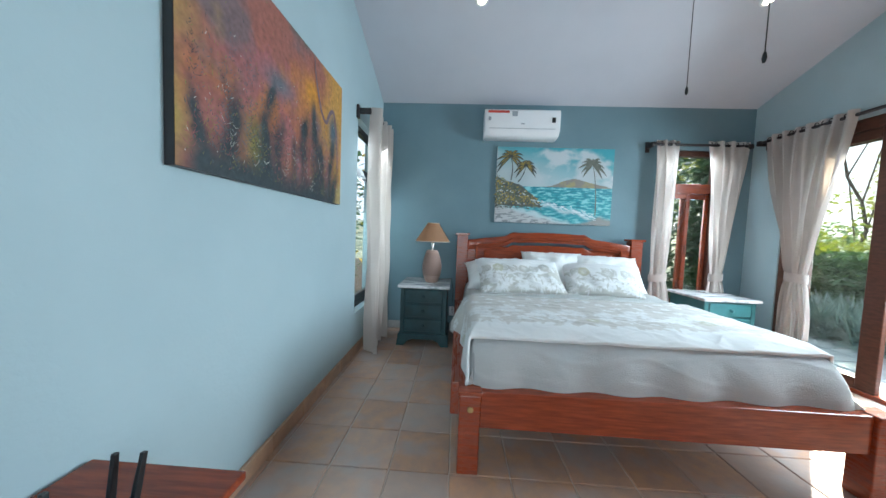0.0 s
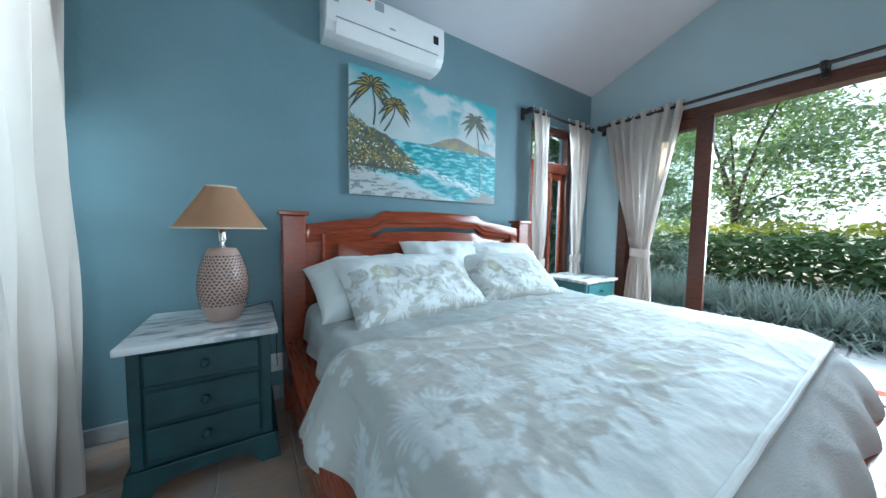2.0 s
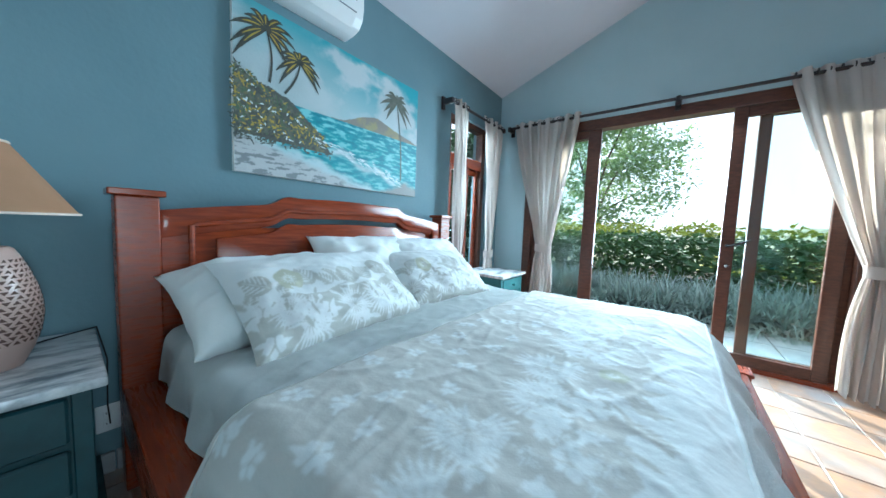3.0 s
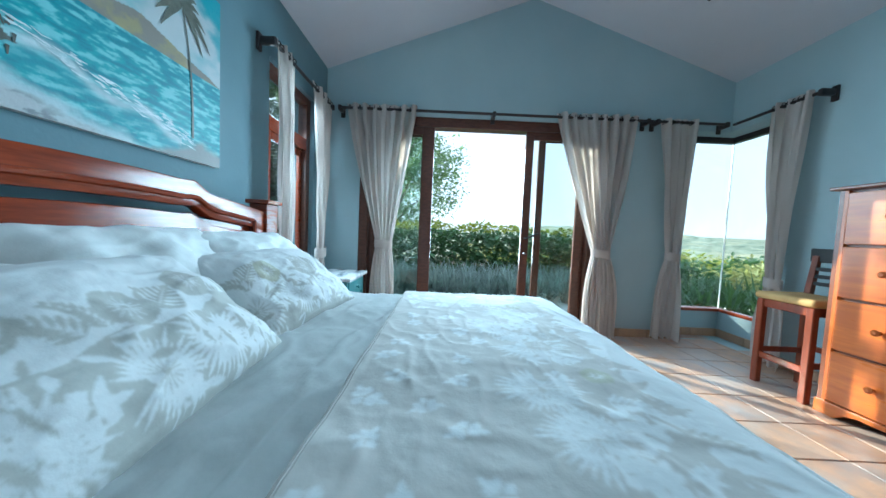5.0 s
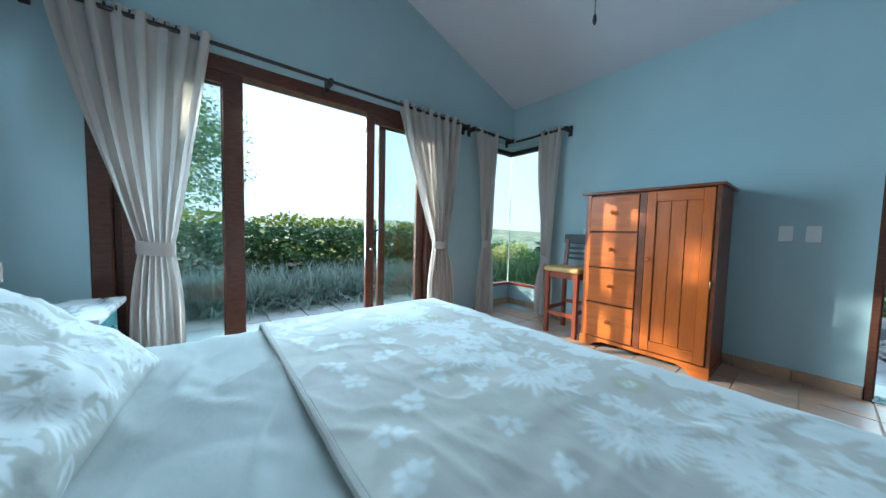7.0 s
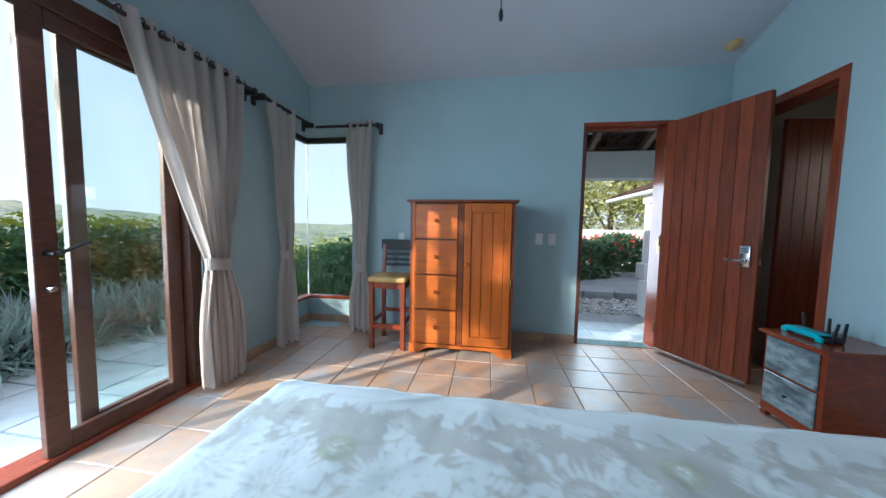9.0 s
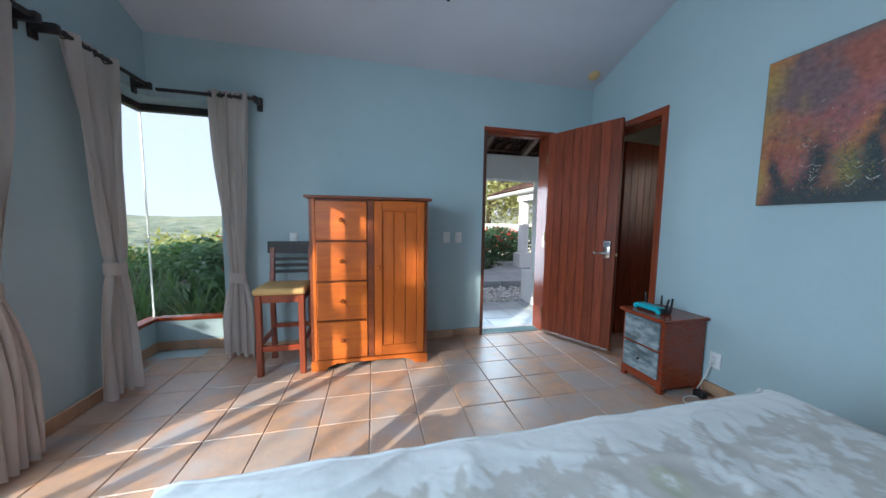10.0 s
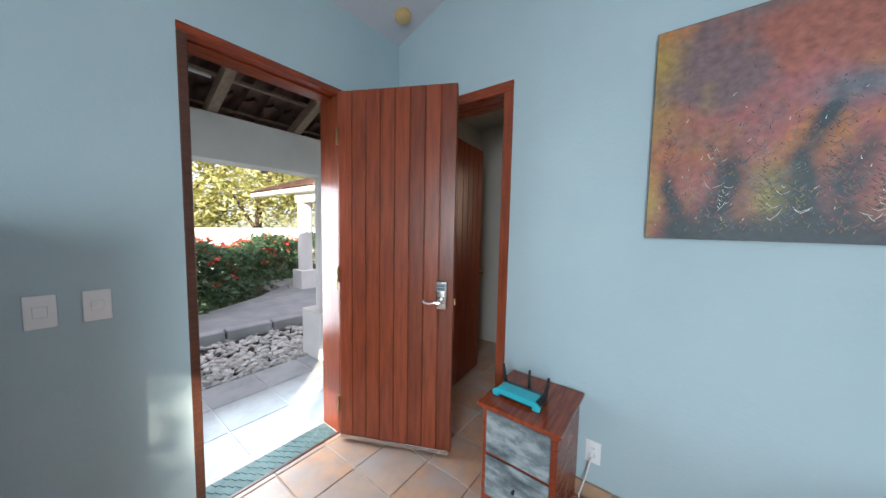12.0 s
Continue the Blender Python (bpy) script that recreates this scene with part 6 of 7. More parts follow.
# ground: level round the house, falling to wooded hills
def rise(x, y):
    r = math.hypot(x - 2, y - 2)
    a = math.atan2(y - 2, x - 2)
    valley = max(0.0, min(1.0, (r - 13) / 60))
    side = 0.5 + 0.5 * math.cos(a + 0.6)
    z = -0.16 - 15 * valley * (0.25 + 0.75 * side)
    if r > 90:
        k = min(1, (r - 90) / 380)
        h = 13 + 17 * noise.noise(Vector((math.cos(a) * 2.6 + 4, math.sin(a) * 2.6, r / 700)))
        z += k * (13 + max(0, h))
    if r > 26:
        z += 2.4 * noise.noise(Vector((x / 9, y / 9, 0))) + 1.3 * noise.noise(Vector((x / 3.5, y / 3.5, 5))) * (1 if r < 400 else 2.5)
    return z


radii = [0.0, 3, 6, 9, 11, 13] + [13 * 1.045 ** k for k in range(1, 108)] + [2200, 3500]
sectors = 260
gv, gf, near_n = [], [], 0
for i, r in enumerate(radii):
    for k in range(sectors):
        a = 2 * math.pi * k / sectors
        x, y = 2 + r * math.cos(a), 2 + r * math.sin(a)
        gv.append((x, y, rise(x, y) if r < 1600 else 0.0))
for i in range(len(radii) - 1):
    for k in range(sectors):
        a, b = i * sectors + k, i * sectors + (k + 1) % sectors
        gf.append((a, b, b + sectors, a + sectors))
        if radii[i] < 16:
            near_n += 1
ground = mesh_thing("ground", gv, gf, SOIL, "garden soil falling away to wooded hills", "ground", "structure", True)
ground.data.materials.append(FAR)
for p in ground.data.polygons[near_n:]:
    p.material_index = 1

# patio east of the sliding door
patio = setting("patio", box((EX, -0.1, -0.16), (5.97, 7.0, -0.055)), STONE_J, "pale stone paved patio outside the sliding door", "patio")
porch = setting("porch_floor", box((-2.2, -1.44, -0.16), (2.8, SY, -0.055)), STONE_J, "pale flagstone porch floor outside the entry", "porch")

# planting east of the patio
roots = np.stack([rng.uniform(6.02, 7.15, 720), rng.uniform(-0.6, 7.5, 720), np.full(720, -0.16)], 1)
v, f = strap_arrays(roots, 34, 0.80, 0.027, 0.18, 5)
mesh_thing("strap_leaf_border", v.tolist(), f.tolist(), LEAF_G, "silvery green strap-leaved border plants along the patio", "border plants", "stuff")


def hedge_points(n, x0, x1, y0, y1, h, seed):
    p = np.stack([rng.uniform(x0, x1, n), rng.uniform(y0, y1, n), rng.uniform(0, 1, n) ** 0.7], 1)
    top = np.array([h + 0.14 * noise.noise(Vector((a * 1.3, b * 1.3, seed))) + 0.07 * noise.noise(Vector((a * 4, b * 4, seed))) for a, b in p[:, :2]])
    p[:, 2] = -0.1 + (top + 0.1) * p[:, 2]
    return p


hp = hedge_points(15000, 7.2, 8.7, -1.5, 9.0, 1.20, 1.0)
# Split by height: the tops get sunlight through a brighter leaf colour.
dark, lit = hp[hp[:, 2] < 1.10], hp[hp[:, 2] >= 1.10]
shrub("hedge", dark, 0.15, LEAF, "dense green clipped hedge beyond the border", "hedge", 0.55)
shrub("hedge", lit + [0, 0, 0.05], 0.13, LEAF_Y, "hedge tops in yellow-green leaf with sunlight painted in", "hedge", 0.55)


def tree(x, y, z0, h, radii, n, clumps, material, size, label, limbs=7, low=0.45, spread=0.24, girth=1.0):
    t = thing("tree", label, "tree", pose(x, y, z0))
    pts, cl = crown_points(n, np.array([0, 0, h - radii[2] * 0.8]), radii, clumps, spread)
    pts = pts[pts[:, 2] > low]
    trunk = [(0.25 * math.sin(k * 0.9), 0.2 * math.sin(k * 1.3), h * 0.75 * k / 7) for k in range(8)]
    bm = tube(trunk, [0.20 * girth * (h / 7) * (1 - 0.1 * k) for k in range(8)], 9)
    part("trunk", bm, BARK, t, smooth=True)
    for k in range(limbs):
        c = cl[(k * 5) % len(cl)]
        s = Vector(trunk[2 + k % 4])
        e = Vector(c)
        m = s.lerp(e, 0.5) + Vector((0, 0, 0.35))
        part("limb", tube([s, m, e], [0.075 * girth * h / 7, 0.05 * girth * h / 7, 0.015 * girth], 6), BARK, t, smooth=True)
    v, f = leaf_arrays(pts, size, 0.5, 0.5)
    mesh_thing("crown", v.tolist(), f.tolist(), material, "", "", "stuff", False, t)
    return t


tree(14.5, 5.5, -0.3, 5.7, (3.5, 3.3, 2.5), 19000, 150, LEAF_T, 0.18, "broad leafy tree beyond the hedge", low=0.9, spread=0.15)
tree(12.8, 8.3, -0.3, 4.5, (1.5, 1.6, 1.5), 2600, 50, LEAF_F, 0.15, "airy golden-leaved tree behind the hedge", spread=0.17)
# an airy tree added on the way to the sun: its clumps are placed to shade the armoire and the wall by the entry
airy = tree(10.5, 8.4, -0.3, 6.0, (0.8, 0.8, 1.1), 160, 8, LEAF_T, 0.12, "added slender tree with clumps placed to shade the armoire", limbs=4, spread=0.06, girth=0.3)
shaded = [((2.15, 0.52, 0.52), 0.17), ((2.05, 0.52, 0.26), 0.13), ((2.10, 0.52, 1.17), 0.11), ((2.60, 0.52, 1.02), 0.05), ((2.74, 0.52, 0.47), 0.06), ((2.55, 0.52, 0.72), 0.04),
          *[((1.375, 0.0, z), 0.042) for z in (0.30, 0.42, 0.54, 0.66, 0.78)], *[((1.74, 0.0, z), 0.09) for z in (0.20, 0.42, 0.64, 0.84)], *[((1.82, 0.0, z), 0.11) for z in (0.25, 0.50, 0.75)],
          ((1.36, 0.0, 0.16), 0.12), ((1.29, 0.0, 0.74), 0.06), *[((x, y, 0.0), 0.15) for x in (0.95, 1.20, 1.45) for y in (0.22, 0.50, 0.78)]]
pts = np.concatenate([np.array(Vector(c) + TO_SUN * 12) + np.clip(rng.normal(size=(int(9000 * r * r) + 40, 3)), -1.6, 1.6) * r * 0.60 for c, r in shaded])
v, f = leaf_arrays(pts - np.array(airy.matrix_world.translation), 0.08, 0.5, 0.6)
mesh_thing("crown", v.tolist(), f.tolist(), LEAF_T, "", "", "stuff", False, airy)
# Dense crown added as a sun blocker for the bed side of the room.
tree(14.0, 15.6, -0.2, 8.8, (2.2, 1.9, 3.2), 10000, 80, LEAF_T, 0.21, "added tall dense tree placed to block sun from the bed")
tree(9.8, 12.4, -0.2, 4.4, (1.5, 1.6, 1.6), 4500, 36, LEAF_Y, 0.16, "small golden-leaved tree behind the hedge")

pts, _ = crown_points(4200, np.array([10.6, 10.0, 0.8]), (1.1, 3.4, 1.2), 90, 0.15)
shrub("shrub", pts[pts[:, 2] > -0.1], 0.16, LEAF_T, "tall mixed shrubs behind the hedge", "shrub")
# Brighter leaves over the same shrubs; their colour stands in for sun.
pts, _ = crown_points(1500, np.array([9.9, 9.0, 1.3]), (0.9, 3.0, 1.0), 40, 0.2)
shrub("shrub", pts[pts[:, 2] > 0.3], 0.14, LEAF_Y, "shrub tips behind the hedge, sunlight painted in yellow-green", "shrub")

# plants seen through the corner window
pts, _ = crown_points(3600, np.array([4.75, 5.08, 1.45]), (0.55, 0.30, 1.4), 40, 0.26)
shrub("shrub", pts[pts[:, 2] > -0.1], 0.15, LEAF_D, "dark shrub close outside the north window", "shrub")
roots = np.stack([rng.uniform(3.3, 6.4, 90), rng.uniform(-2.3, -0.65, 90), np.full(90, -0.16)], 1)
v, f = strap_arrays(roots, 18, 0.80, 0.045, 0.60)
mesh_thing("agapanthus_bed", v.tolist(), f.tolist(), LEAF_P, "broad green strap-leaved plants under the corner window", "border plants", "stuff")
pts, _ = crown_points(2600, np.array([4.02, -1.55, 0.45]), (0.55, 0.45, 0.62), 30, 0.30)
shrub("shrub", pts[pts[:, 2] > -0.1], 0.16, LEAF_D, "glossy dark green shrub outside the corner window", "shrub", 0.42)
pts, _ = crown_points(26, np.array([4.0, -1.45, 0.75]), (0.5, 0.4, 0.45), 8, 0.3)
shrub("shrub_blossom", pts, 0.07, FLOWER_R, "a few pink-red blossoms on the shrub", "flowers", 0.9)
for k in range(40):
    a = -1.75 + 1.85 * k / 39 + rng.uniform(-0.05, 0.05)
    d = rng.uniform(13, 34)
    x, y = 3.5 + d * math.cos(a), -0.5 + d * math.sin(a)
    zt = 0.75 - 0.03 * d + rng.uniform(-0.6, 0.2)
    pts, _ = crown_points(1300, np.array([x, y, zt - 1.7]), (2.3, 2.3, 1.7), 22, 0.28)
    shrub("far_tree_crown", pts, 0.34, LEAF_F if k % 3 else LEAF_Y, "sunlit golden-green tree crown down the slope", "tree", 0.6)

for k in range(22):
    a = -1.72 + 1.45 * k / 21 + rng.uniform(-0.04, 0.04)
    d = rng.uniform(4.6, 10.5)
    x, y = 4.2 + d * math.cos(a), -0.5 + d * math.sin(a)
    pts, _ = crown_points(900, np.array([x, y, 0.02 + rng.uniform(-0.2, 0.12)]), (1.0, 1.0, 0.55), 20, 0.28)
    shrub("shrub", pts[pts[:, 2] > -0.3], 0.17, LEAF if k % 3 else LEAF_F, "leafy shrub on the slope below the house", "shrub", 0.5)

# shrub with yellow flowers west of the house, palm blades north of it
pts, _ = crown_points(9500, np.array([-1.15, 4.0, 1.35]), (0.62, 1.7, 1.7), 90, 0.24)
shrub("shrub", pts[pts[:, 2] > -0.1], 0.12, LEAF_D, "tall green shrub outside the west window", "shrub")
pts, _ = crown_points(560, np.array([-0.98, 4.0, 1.35]), (0.6, 1.6, 1.5), 70, 0.22)
shrub("shrub_blossom", pts, 0.07, FLOWER_Y, "clusters of small yellow flowers on the shrub", "flowers", 0.9)
for k, (x, y, h, n) in enumerate(((3.35, 5.35, 0.5, 60), (4.15, 5.6, 0.9, 60), (3.75, 5.15, 1.5, 44), (4.7, 5.4, 1.7, 40), (3.2, 5.9, 1.8, 40))):
    t = thing("yucca", "spiky palm-like plant with long arching blades", "plant", pose(x, y, -0.16))
    part("stem", tube([(0, 0, 0), (0.03, 0.02, h * 0.5), (0, 0, h)], [0.06, 0.05, 0.045], 8), BARK, t, smooth=True)
    v, f = strap_arrays(np.array([[0, 0, h * 0.96]]), n, 0.85, 0.042, 0.45)
    mesh_thing("blades", v.tolist(), f.tolist(), LEAF_P, "", "", "stuff", False, t)
pts = np.stack([rng.uniform(1.5, 6.2, 5200), rng.uniform(6.4, 7.6, 5200), rng.uniform(-0.1, 3.3, 5200)], 1)
shrub("shrub_screen", pts, 0.17, LEAF_D, "dark leafy screen behind the north window", "shrub")

# ---- entry porch and garden to the south ----
col_base = 0.47
for name, x, y, zt, half, r in (("porch_column", -0.235, -1.36, 1.92, 0.19, 0.112), ("porch_column", 2.75, -1.36, 1.92, 0.20, 0.115)):
    c = thing(name, "white round porch column on a square plinth", "column", pose(x, y, -0.05), "porch columns")
    part("plinth", box((-half, -half, 0), (half, half, col_base + 0.05), 0.012, 2), WHITE_WALL, c)
    part("shaft", lathe([(r, col_base + 0.05), (r, zt + 0.05)], 24), WHITE_WALL, c, smooth=True)
beam = tagged(new("porch_beam", finish("porch_beam", box((-2.2, -1.47, 1.92), (3.0, -1.25, 2.29), 0.006), WHITE_WALL)), "white plastered porch beam", "beam", kind="structure")
roof = thing("porch_roof", "clay-tiled porch roof on weathered rafters", "roof")
ry0, ry1 = -0.25, -2.05


def roof_z(y):
    return 2.80 + (y + 0.25) * 0.40


for k in range(8):
    x = -1.95 + 0.68 * k
    part("rafter", prism([(ry0, roof_z(ry0) - 0.10), (ry1, roof_z(ry1) - 0.10), (ry1, roof_z(ry1)), (ry0, roof_z(ry0))], x, x + 0.07, 0, 0.004), RAFTER, roof)
for k in range(6):
    y = ry0 - 0.12 - 0.33 * k
    part("batten", box((-2.2, y - 0.02, roof_z(y) + 0.001), (3.0, y + 0.02, roof_z(y) + 0.022)), RAFTER, roof)
tile_me = []
for j in range(2):
    bm = bmesh.new()
    seg = 8
    prof = [(0.085 * math.cos(math.pi * i / seg), 0.06 * math.sin(math.pi * i / seg)) for i in range(seg + 1)]
    a = [bm.verts.new((u, 0, w)) for u, w in prof]
    b = [bm.verts.new((u * 0.88, -0.42, w * 0.88 - 0.42 * 0.40 - 0.01)) for u, w in prof]
    for i in range(seg):
        bm.faces.new((a[i], a[i + 1], b[i + 1], b[i]))
    bmesh.ops.solidify(bm, geom=bm.faces[:], thickness=0.012)
    tile_me.append(finish("roof_tile", bm, ROOFTILE, True))
spots = []
for j in range(6):
    for i in range(33):
        y = ry0 + 0.04 - 0.33 * j
        spots.append(pose(-2.2 + 0.16 * i + rnd.uniform(-0.006, 0.006), y, roof_z(y) + 0.03 + rnd.uniform(0, 0.006), 0, 0, 0))
        if j < 6 and i < 32:
            spots.append(pose(-2.12 + 0.16 * i, y, roof_z(y) + 0.075, 0, 180, 0) @ pose(0, 0, 0, 0, 0, 0))
pieces("roof_tile", spots[:290], tile_me, roof)
deck = bmesh.new()
prism([(ry0, roof_z(ry0) + 0.085), (ry1, roof_z(ry1) + 0.085), (ry1, roof_z(ry1) + 0.10), (ry0, roof_z(ry0) + 0.10)], -2.25, 3.05, 0, bm=deck)
part("underlay", deck, ROOFTILE, roof)
part("conduit", tube([(1.6, -0.9, roof_z(-0.9) - 0.10), (0.9, -0.92, roof_z(-0.92) - 0.10)], 0.012, 8), GUTTER, roof, "pale conduit under the rafters")

# door mat on the threshold
mt = thing("door_mat", "ribbed grey-green rubber mat on the doorstep", "door mat")
part("mat", box((0.505, -0.185, -0.020), (1.225, -0.020, -0.006), 0.003), MATRUBBER, mt)
bm = bmesh.new()
for i in range(26):
    for j in range(4):
        x, y, s = 0.52 + 0.0268 * i, -0.178 + 0.038 * j, (1 if (i + j) % 2 else -1)
        prism([(x, y), (x + 0.006, y), (x + 0.006 + 0.012 * s, y + 0.034), (x + 0.012 * s, y + 0.034)], -0.006, -0.002, 2, bm=bm)
part("ribs", bm, MATRUBBER, mt)["kind"] = "stuff"

# kerb, path and pebbles
path_s = setting("garden_path", prism([(2.6, -2.85), (-3.4, -2.45), (-4.6, -4.4), (-3.0, -6.6), (-1.75, -5.35), (-0.6, -4.25), (0.5, -3.65), (2.6, -3.2)], -0.155, 0.055, 2), SLATE, "grey slab path curving through the garden", "path")
kerb = setting("kerb", box((-3.3, -2.62, -0.16), (2.6, -2.60, -0.02)), SLATE, "low grey stone kerb along the pebble bed", "kerb")
for k in range(11):
    x = 2.5 - 0.53 * k
    y = -2.83 + 0.065 * (2.5 - x)
    part("kerb_stone", moved(box((-0.255, -0.08, -0.16), (0.255, 0.08, 0.075), 0.012), pose(x - 0.26, y + 0.06, 0, 0, 0, -3.5)), SLATE, kerb)
hl = [(2.4, -3.75), (0.75, -4.0), (-0.3, -4.85), (-1.4, -6.0), (-2.6, -7.0), (-5.0, -7.6)]
n = 13000
seg_i = rng.integers(0, 5, n)
tt = rng.uniform(0, 1, n)
A, B = np.array(hl)[seg_i], np.array(hl)[seg_i + 1]
xy = A + (B - A) * tt[:, None] + rng.normal(size=(n, 2)) * 0.26
zz = -0.1 + 1.12 * rng.uniform(0, 1, n) ** 0.7 + 0.10 * np.sin(xy[:, 0] * 3.1)
shrub("hedge", np.column_stack([xy, zz]), 0.125, LEAF_D, "dark green flowering hedge along the garden path", "hedge", 0.5)
n = 240
seg_i = rng.integers(0, 5, n)
A, B = np.array(hl)[seg_i], np.array(hl)[seg_i + 1]
xy = A + (B - A) * rng.uniform(0, 1, n)[:, None] + rng.normal(size=(n, 2)) * 0.28 + [0.1, 0.2]
c0 = np.column_stack([xy, rng.uniform(0.35, 1.15, n)])
shrub("hedge_blossom", np.repeat(c0, 6, 0) + rng.normal(size=(n * 6, 3)) * 0.03, 0.065, FLOWER_R, "red hibiscus blossoms on the hedge", "flowers", 0.9)
setting("garden_wall", box((-9, -9.7, -0.3), (4, -9.5, 1.25)), WHITE_WALL, "white garden wall behind the hedge", "wall")
for x, y, h, mtl in ((-1.2, -12.5, 5.6, LEAF_F), (-3.6, -11.6, 6.2, LEAF_F), (1.2, -13.5, 5.8, LEAF_Y), (-6.3, -13, 7.0, LEAF_F)):
    tree(x, y, -0.3, h, (2.3, 2.0, 2.6), 8000, 60, mtl, 0.22, "sunlit golden-green garden tree")

# neighbouring porch with its tiled eave
nb_h = thing("neighbour_porch", "white neighbouring porch with a clay-tiled eave", "building")
for x, y in ((-1.64, -4.5), (-3.9, -4.5)):
    p = part("plinth", box((x - 0.19, y - 0.19, -0.1), (x + 0.19, y + 0.19, 0.44), 0.01), WHITE_WALL, nb_h)
    part("shaft", lathe([(0.14, 0.44), (0.14, 1.86)], 20, pose(x, y, 0)), WHITE_WALL, p, smooth=True)
part("beam", box((-1.78, -4.64, 1.86), (-1.50, -2.60, 2.06), 0.005), WHITE_WALL, nb_h)
part("beam", box((-4.60, -4.64, 1.86), (-1.785, -4.36, 2.05), 0.005), WHITE_WALL, nb_h)
part("wall", box((-5.2, -6.2, -0.2), (-3.0, -6.0, 2.3)), WHITE_WALL, nb_h)
part("soffit", prism([(-1.48, 2.09), (-4.0, 3.02), (-4.0, 3.08), (-1.48, 2.15)], -6.6, -2.6, 1), RAFTER, nb_h, "wooden soffit boards")
part("gutter", tube([(-1.43, -6.62, 2.10), (-1.43, -2.58, 2.10)], 0.06, 12), GUTTER, nb_h, "pale half-round gutter", True)
part("slab", box((-5.2, -6.0, -0.16), (-1.38, -4.2, 0.02), 0.004), STONE, nb_h)
spots = []
for j in range(6):
    for i in range(25):
        x = -1.80 - 0.36 * j
        spots.append(pose(x, -6.55 + 0.163 * i, 2.31 + (-1.80 - x) * 0.37, 0, 0, 90))
pieces("roof_tile", spots, tile_me, nb_h)

# ---- floor tiles, skirting, pavers and pebbles ----
PITCH, PITCH_Y, JX, JY = 0.303, 0.2965, 0.318, 0.335


def tile_meshes(name, w, d, t, material, count, bev=0.004):
    out = []
    for k in range(count):
        bm = box((-w / 2, -d / 2, -t), (w / 2, d / 2, 0))
        edges = [e for e in bm.edges if all(v.co.z > -t / 2 for v in e.verts)]
        bmesh.ops.bevel(bm, geom=edges, offset=bev, segments=1, affect="EDGES")
        out.append(finish(name, bm, material))
    return out


def lay(parent, x0, x1, y0, y1, px, py, ox, oy, z, gap, material, t=0.012, name="tile", skip=None):
    """Tiles on a joint grid through (ox, oy), cut where the area ends."""
    cache = {}
    i0, i1 = math.floor((x0 - ox) / px), math.ceil((x1 - ox) / px)
    j0, j1 = math.floor((y0 - oy) / py), math.ceil((y1 - oy) / py)
    for i in range(i0, i1):
        for j in range(j0, j1):
            a, b = max(x0, ox + i * px + gap / 2), min(x1, ox + (i + 1) * px - gap / 2)
            c, d = max(y0, oy + j * py + gap / 2), min(y1, oy + (j + 1) * py - gap / 2)
            if b - a < 0.02 or d - c < 0.02 or (skip and skip((a + b) / 2, (c + d) / 2)):
                continue
            key = (round(b - a, 3), round(d - c, 3))
            if key not in cache:
                cache[key] = tile_meshes(name, *key, t, material, 1)[0]
            ob = new(name, cache[key])
            ob.parent = parent
            ob.matrix_local = pose((a + b) / 2, (c + d) / 2, z + rnd.uniform(-0.0006, 0.0006), rnd.uniform(-0.08, 0.08), rnd.uniform(-0.08, 0.08), 0)


lay(floor, X0 + 0.004, X1 + 0.02, Y0, Y1, PITCH, PITCH_Y, JX, JY, 0.0, 0.0050, TILE)
lay(floor, 3.74, EX - 0.062, SY + 0.055, Y0 - 0.004, PITCH, PITCH_Y, JX, JY, 0.0, 0.0050, TILE)
lay(floor, X1 + 0.024, EX - 0.062, Y0, 0.418, PITCH, PITCH_Y, JX, JY, 0.0, 0.0050, TILE)
lay(floor_p, -1.62, X0, SY + 0.045, 1.248, PITCH, PITCH_Y, JX, JY, 0.0, 0.0050, TILE)
lay(patio, EX + 0.003, 5.965, -0.1, 7.0, 0.50, 0.42, 4.45, 0.3, -0.035, 0.016, STONE, 0.02, "paver")
lay(porch, -2.2, 2.8, -1.435, SY - 0.003, 0.42, 0.40, 0.10, -0.65, -0.048, 0.010, STONE, 0.02, "flagstone")

base = tagged(new("baseboard"), "terracotta tile skirting along the walls", "baseboard", kind="structure")
SK = 0.088


def skirt(a, b, inward, material=BASETILE):
    """Skirting tiles from a to b, standing inward of the wall line."""
    a, b = Vector((*a, 0)), Vector((*b, 0))
    L = (b - a).length
    n = max(1, round(L / PITCH))
    d, w = (b - a) / n, Vector((*inward, 0)) * 0.02
    for k in range(n):
        p, q = a + d * k + d.normalized() * 0.002, a + d * (k + 1) - d.normalized() * 0.002
        lo = [min(p[i], q[i], p[i] + w[i], q[i] + w[i]) for i in range(2)] + [0.001]
        hi = [max(p[i], q[i], p[i] + w[i], q[i] + w[i]) for i in range(2)] + [SK]
        part("skirting_tile", box(lo, hi, 0.003), material, base)


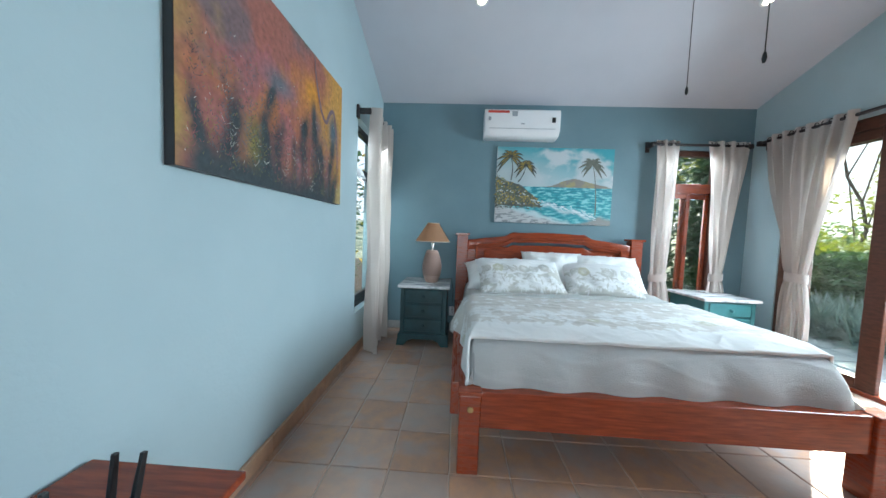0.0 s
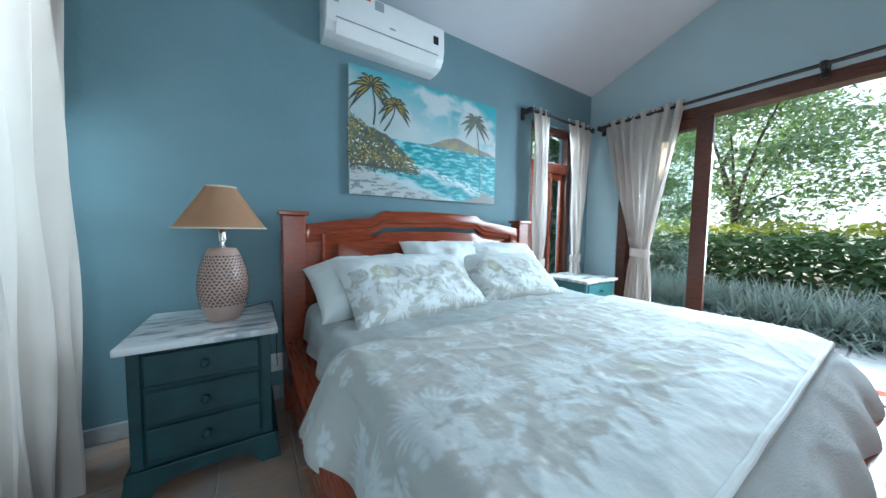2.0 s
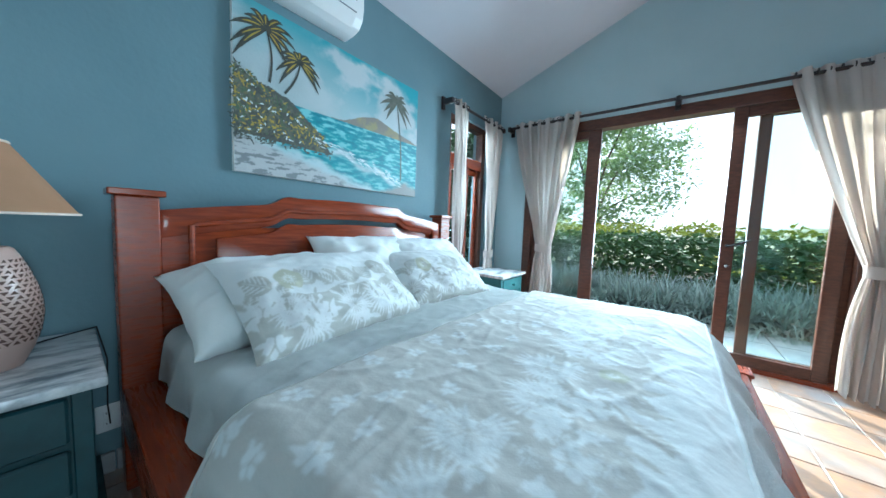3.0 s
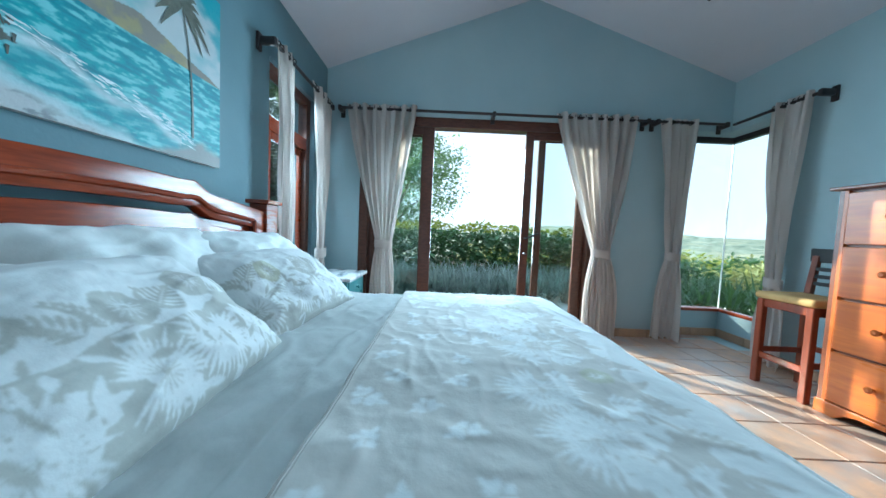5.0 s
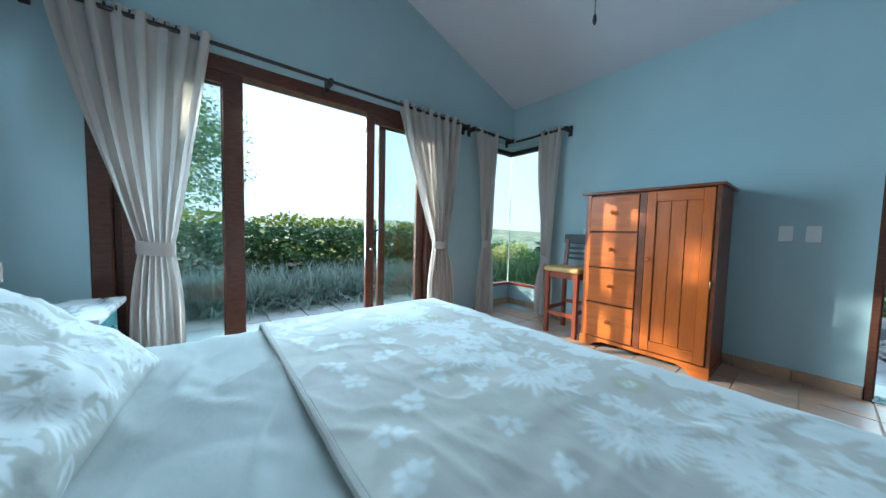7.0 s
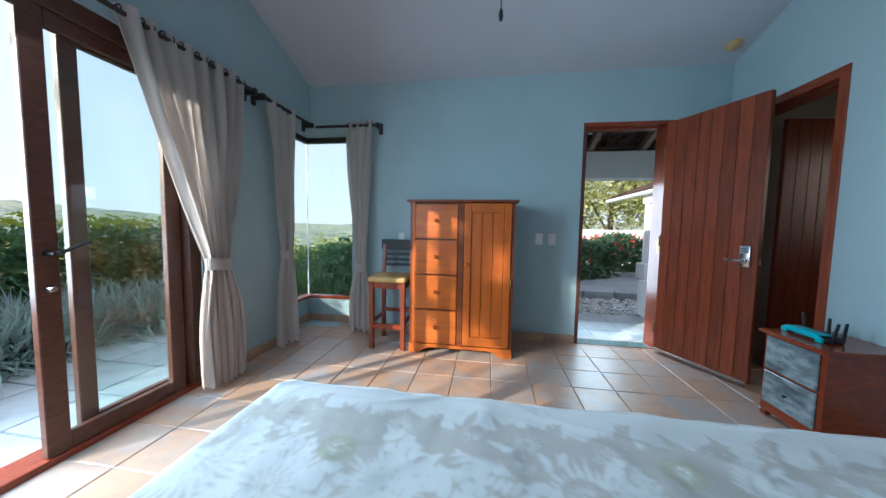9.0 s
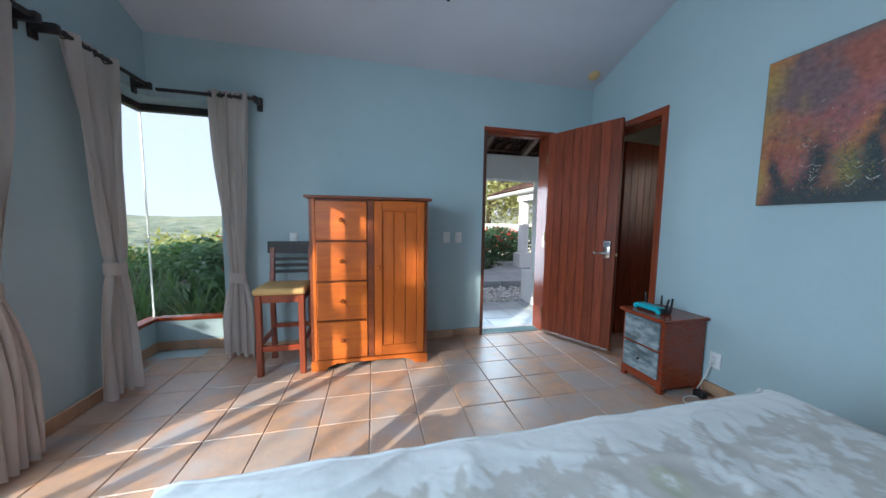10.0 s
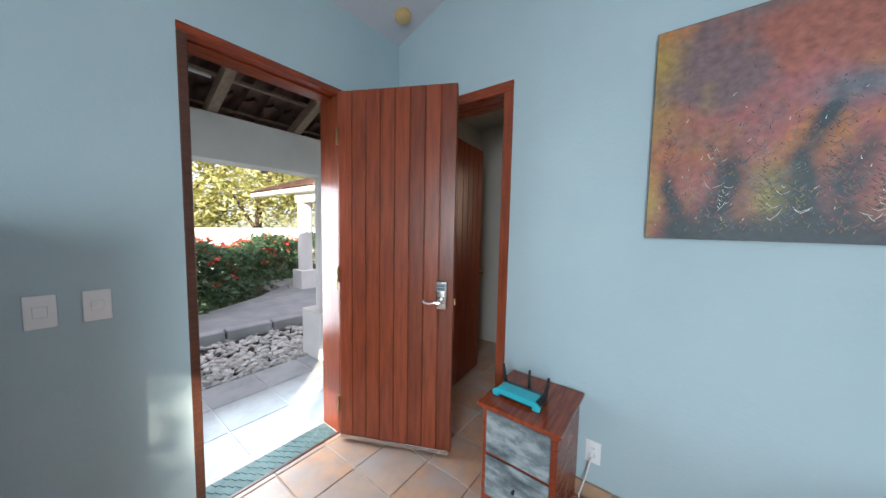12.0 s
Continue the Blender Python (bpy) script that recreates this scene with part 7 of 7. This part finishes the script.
skirt((X0 + 0.001, 0.95), (X0 + 0.001, Y1), (1, 0))
skirt((X0 + 0.022, Y1 - 0.001), (X1, Y1 - 0.001), (0, -1), mat("grey_skirting_tile", (0.42, 0.42, 0.42), (0.32, 0.32, 0.33), 0.45, 9.0))
skirt((1.27, Y0 + 0.001), (3.735, Y0 + 0.001), (0, 1))
skirt((X1 - 0.001, 0.422), (X1 - 0.001, 1.363), (-1, 0))
skirt((X1 - 0.001, 3.937), (X1 - 0.001, Y1), (-1, 0))
skirt((3.737, SY + 0.0505), (EX - 0.075, SY + 0.0505), (0, 1))
skirt((EX - 0.0605, SY + 0.064), (EX - 0.0605, 0.418), (-1, 0))
skirt((-1.619, 0.25), (-1.619, 1.24), (1, 0))

peb = setting("pebble_bed", box((-2.6, -2.82, -0.16), (2.7, -1.445, -0.075)), SOIL, "bed of rounded grey river pebbles", "pebble bed")
pm = []
for k in range(5):
    bm = bmesh.new()
    bmesh.ops.create_icosphere(bm, subdivisions=1, radius=1)
    for v in bm.verts:
        v.co += Vector((rnd.uniform(-0.12, 0.12), rnd.uniform(-0.12, 0.12), rnd.uniform(-0.1, 0.1)))
    moved(bm, Matrix.Diagonal((rnd.uniform(0.038, 0.052), rnd.uniform(0.026, 0.036), 0.017, 1)))
    pm.append(finish("pebble", bm, PEBBLE, True, 180))


def pebble_pose(x, y):
    return pose(x, y, -0.058 + rnd.uniform(-0.012, 0.016), rnd.uniform(-18, 18), rnd.uniform(-18, 18), rnd.uniform(0, 360))


pieces("pebble", [pebble_pose(rnd.uniform(-0.45, 1.0), rnd.uniform(-2.0, -1.46)) for _ in range(300)], pm, peb)
pv, pf = [], []
for _ in range(1900):
    x, y = rnd.uniform(-2.4, 2.4), rnd.uniform(-2.80, -1.46)
    m, me = pebble_pose(x, y), rnd.choice(pm)
    o = len(pv)
    pv += [m @ v.co for v in me.vertices]
    pf += [[o + i for i in p.vertices] for p in me.polygons]
mesh_thing("pebbles", [tuple(v) for v in pv], pf, PEBBLE_S, "", "", "stuff", True, peb)
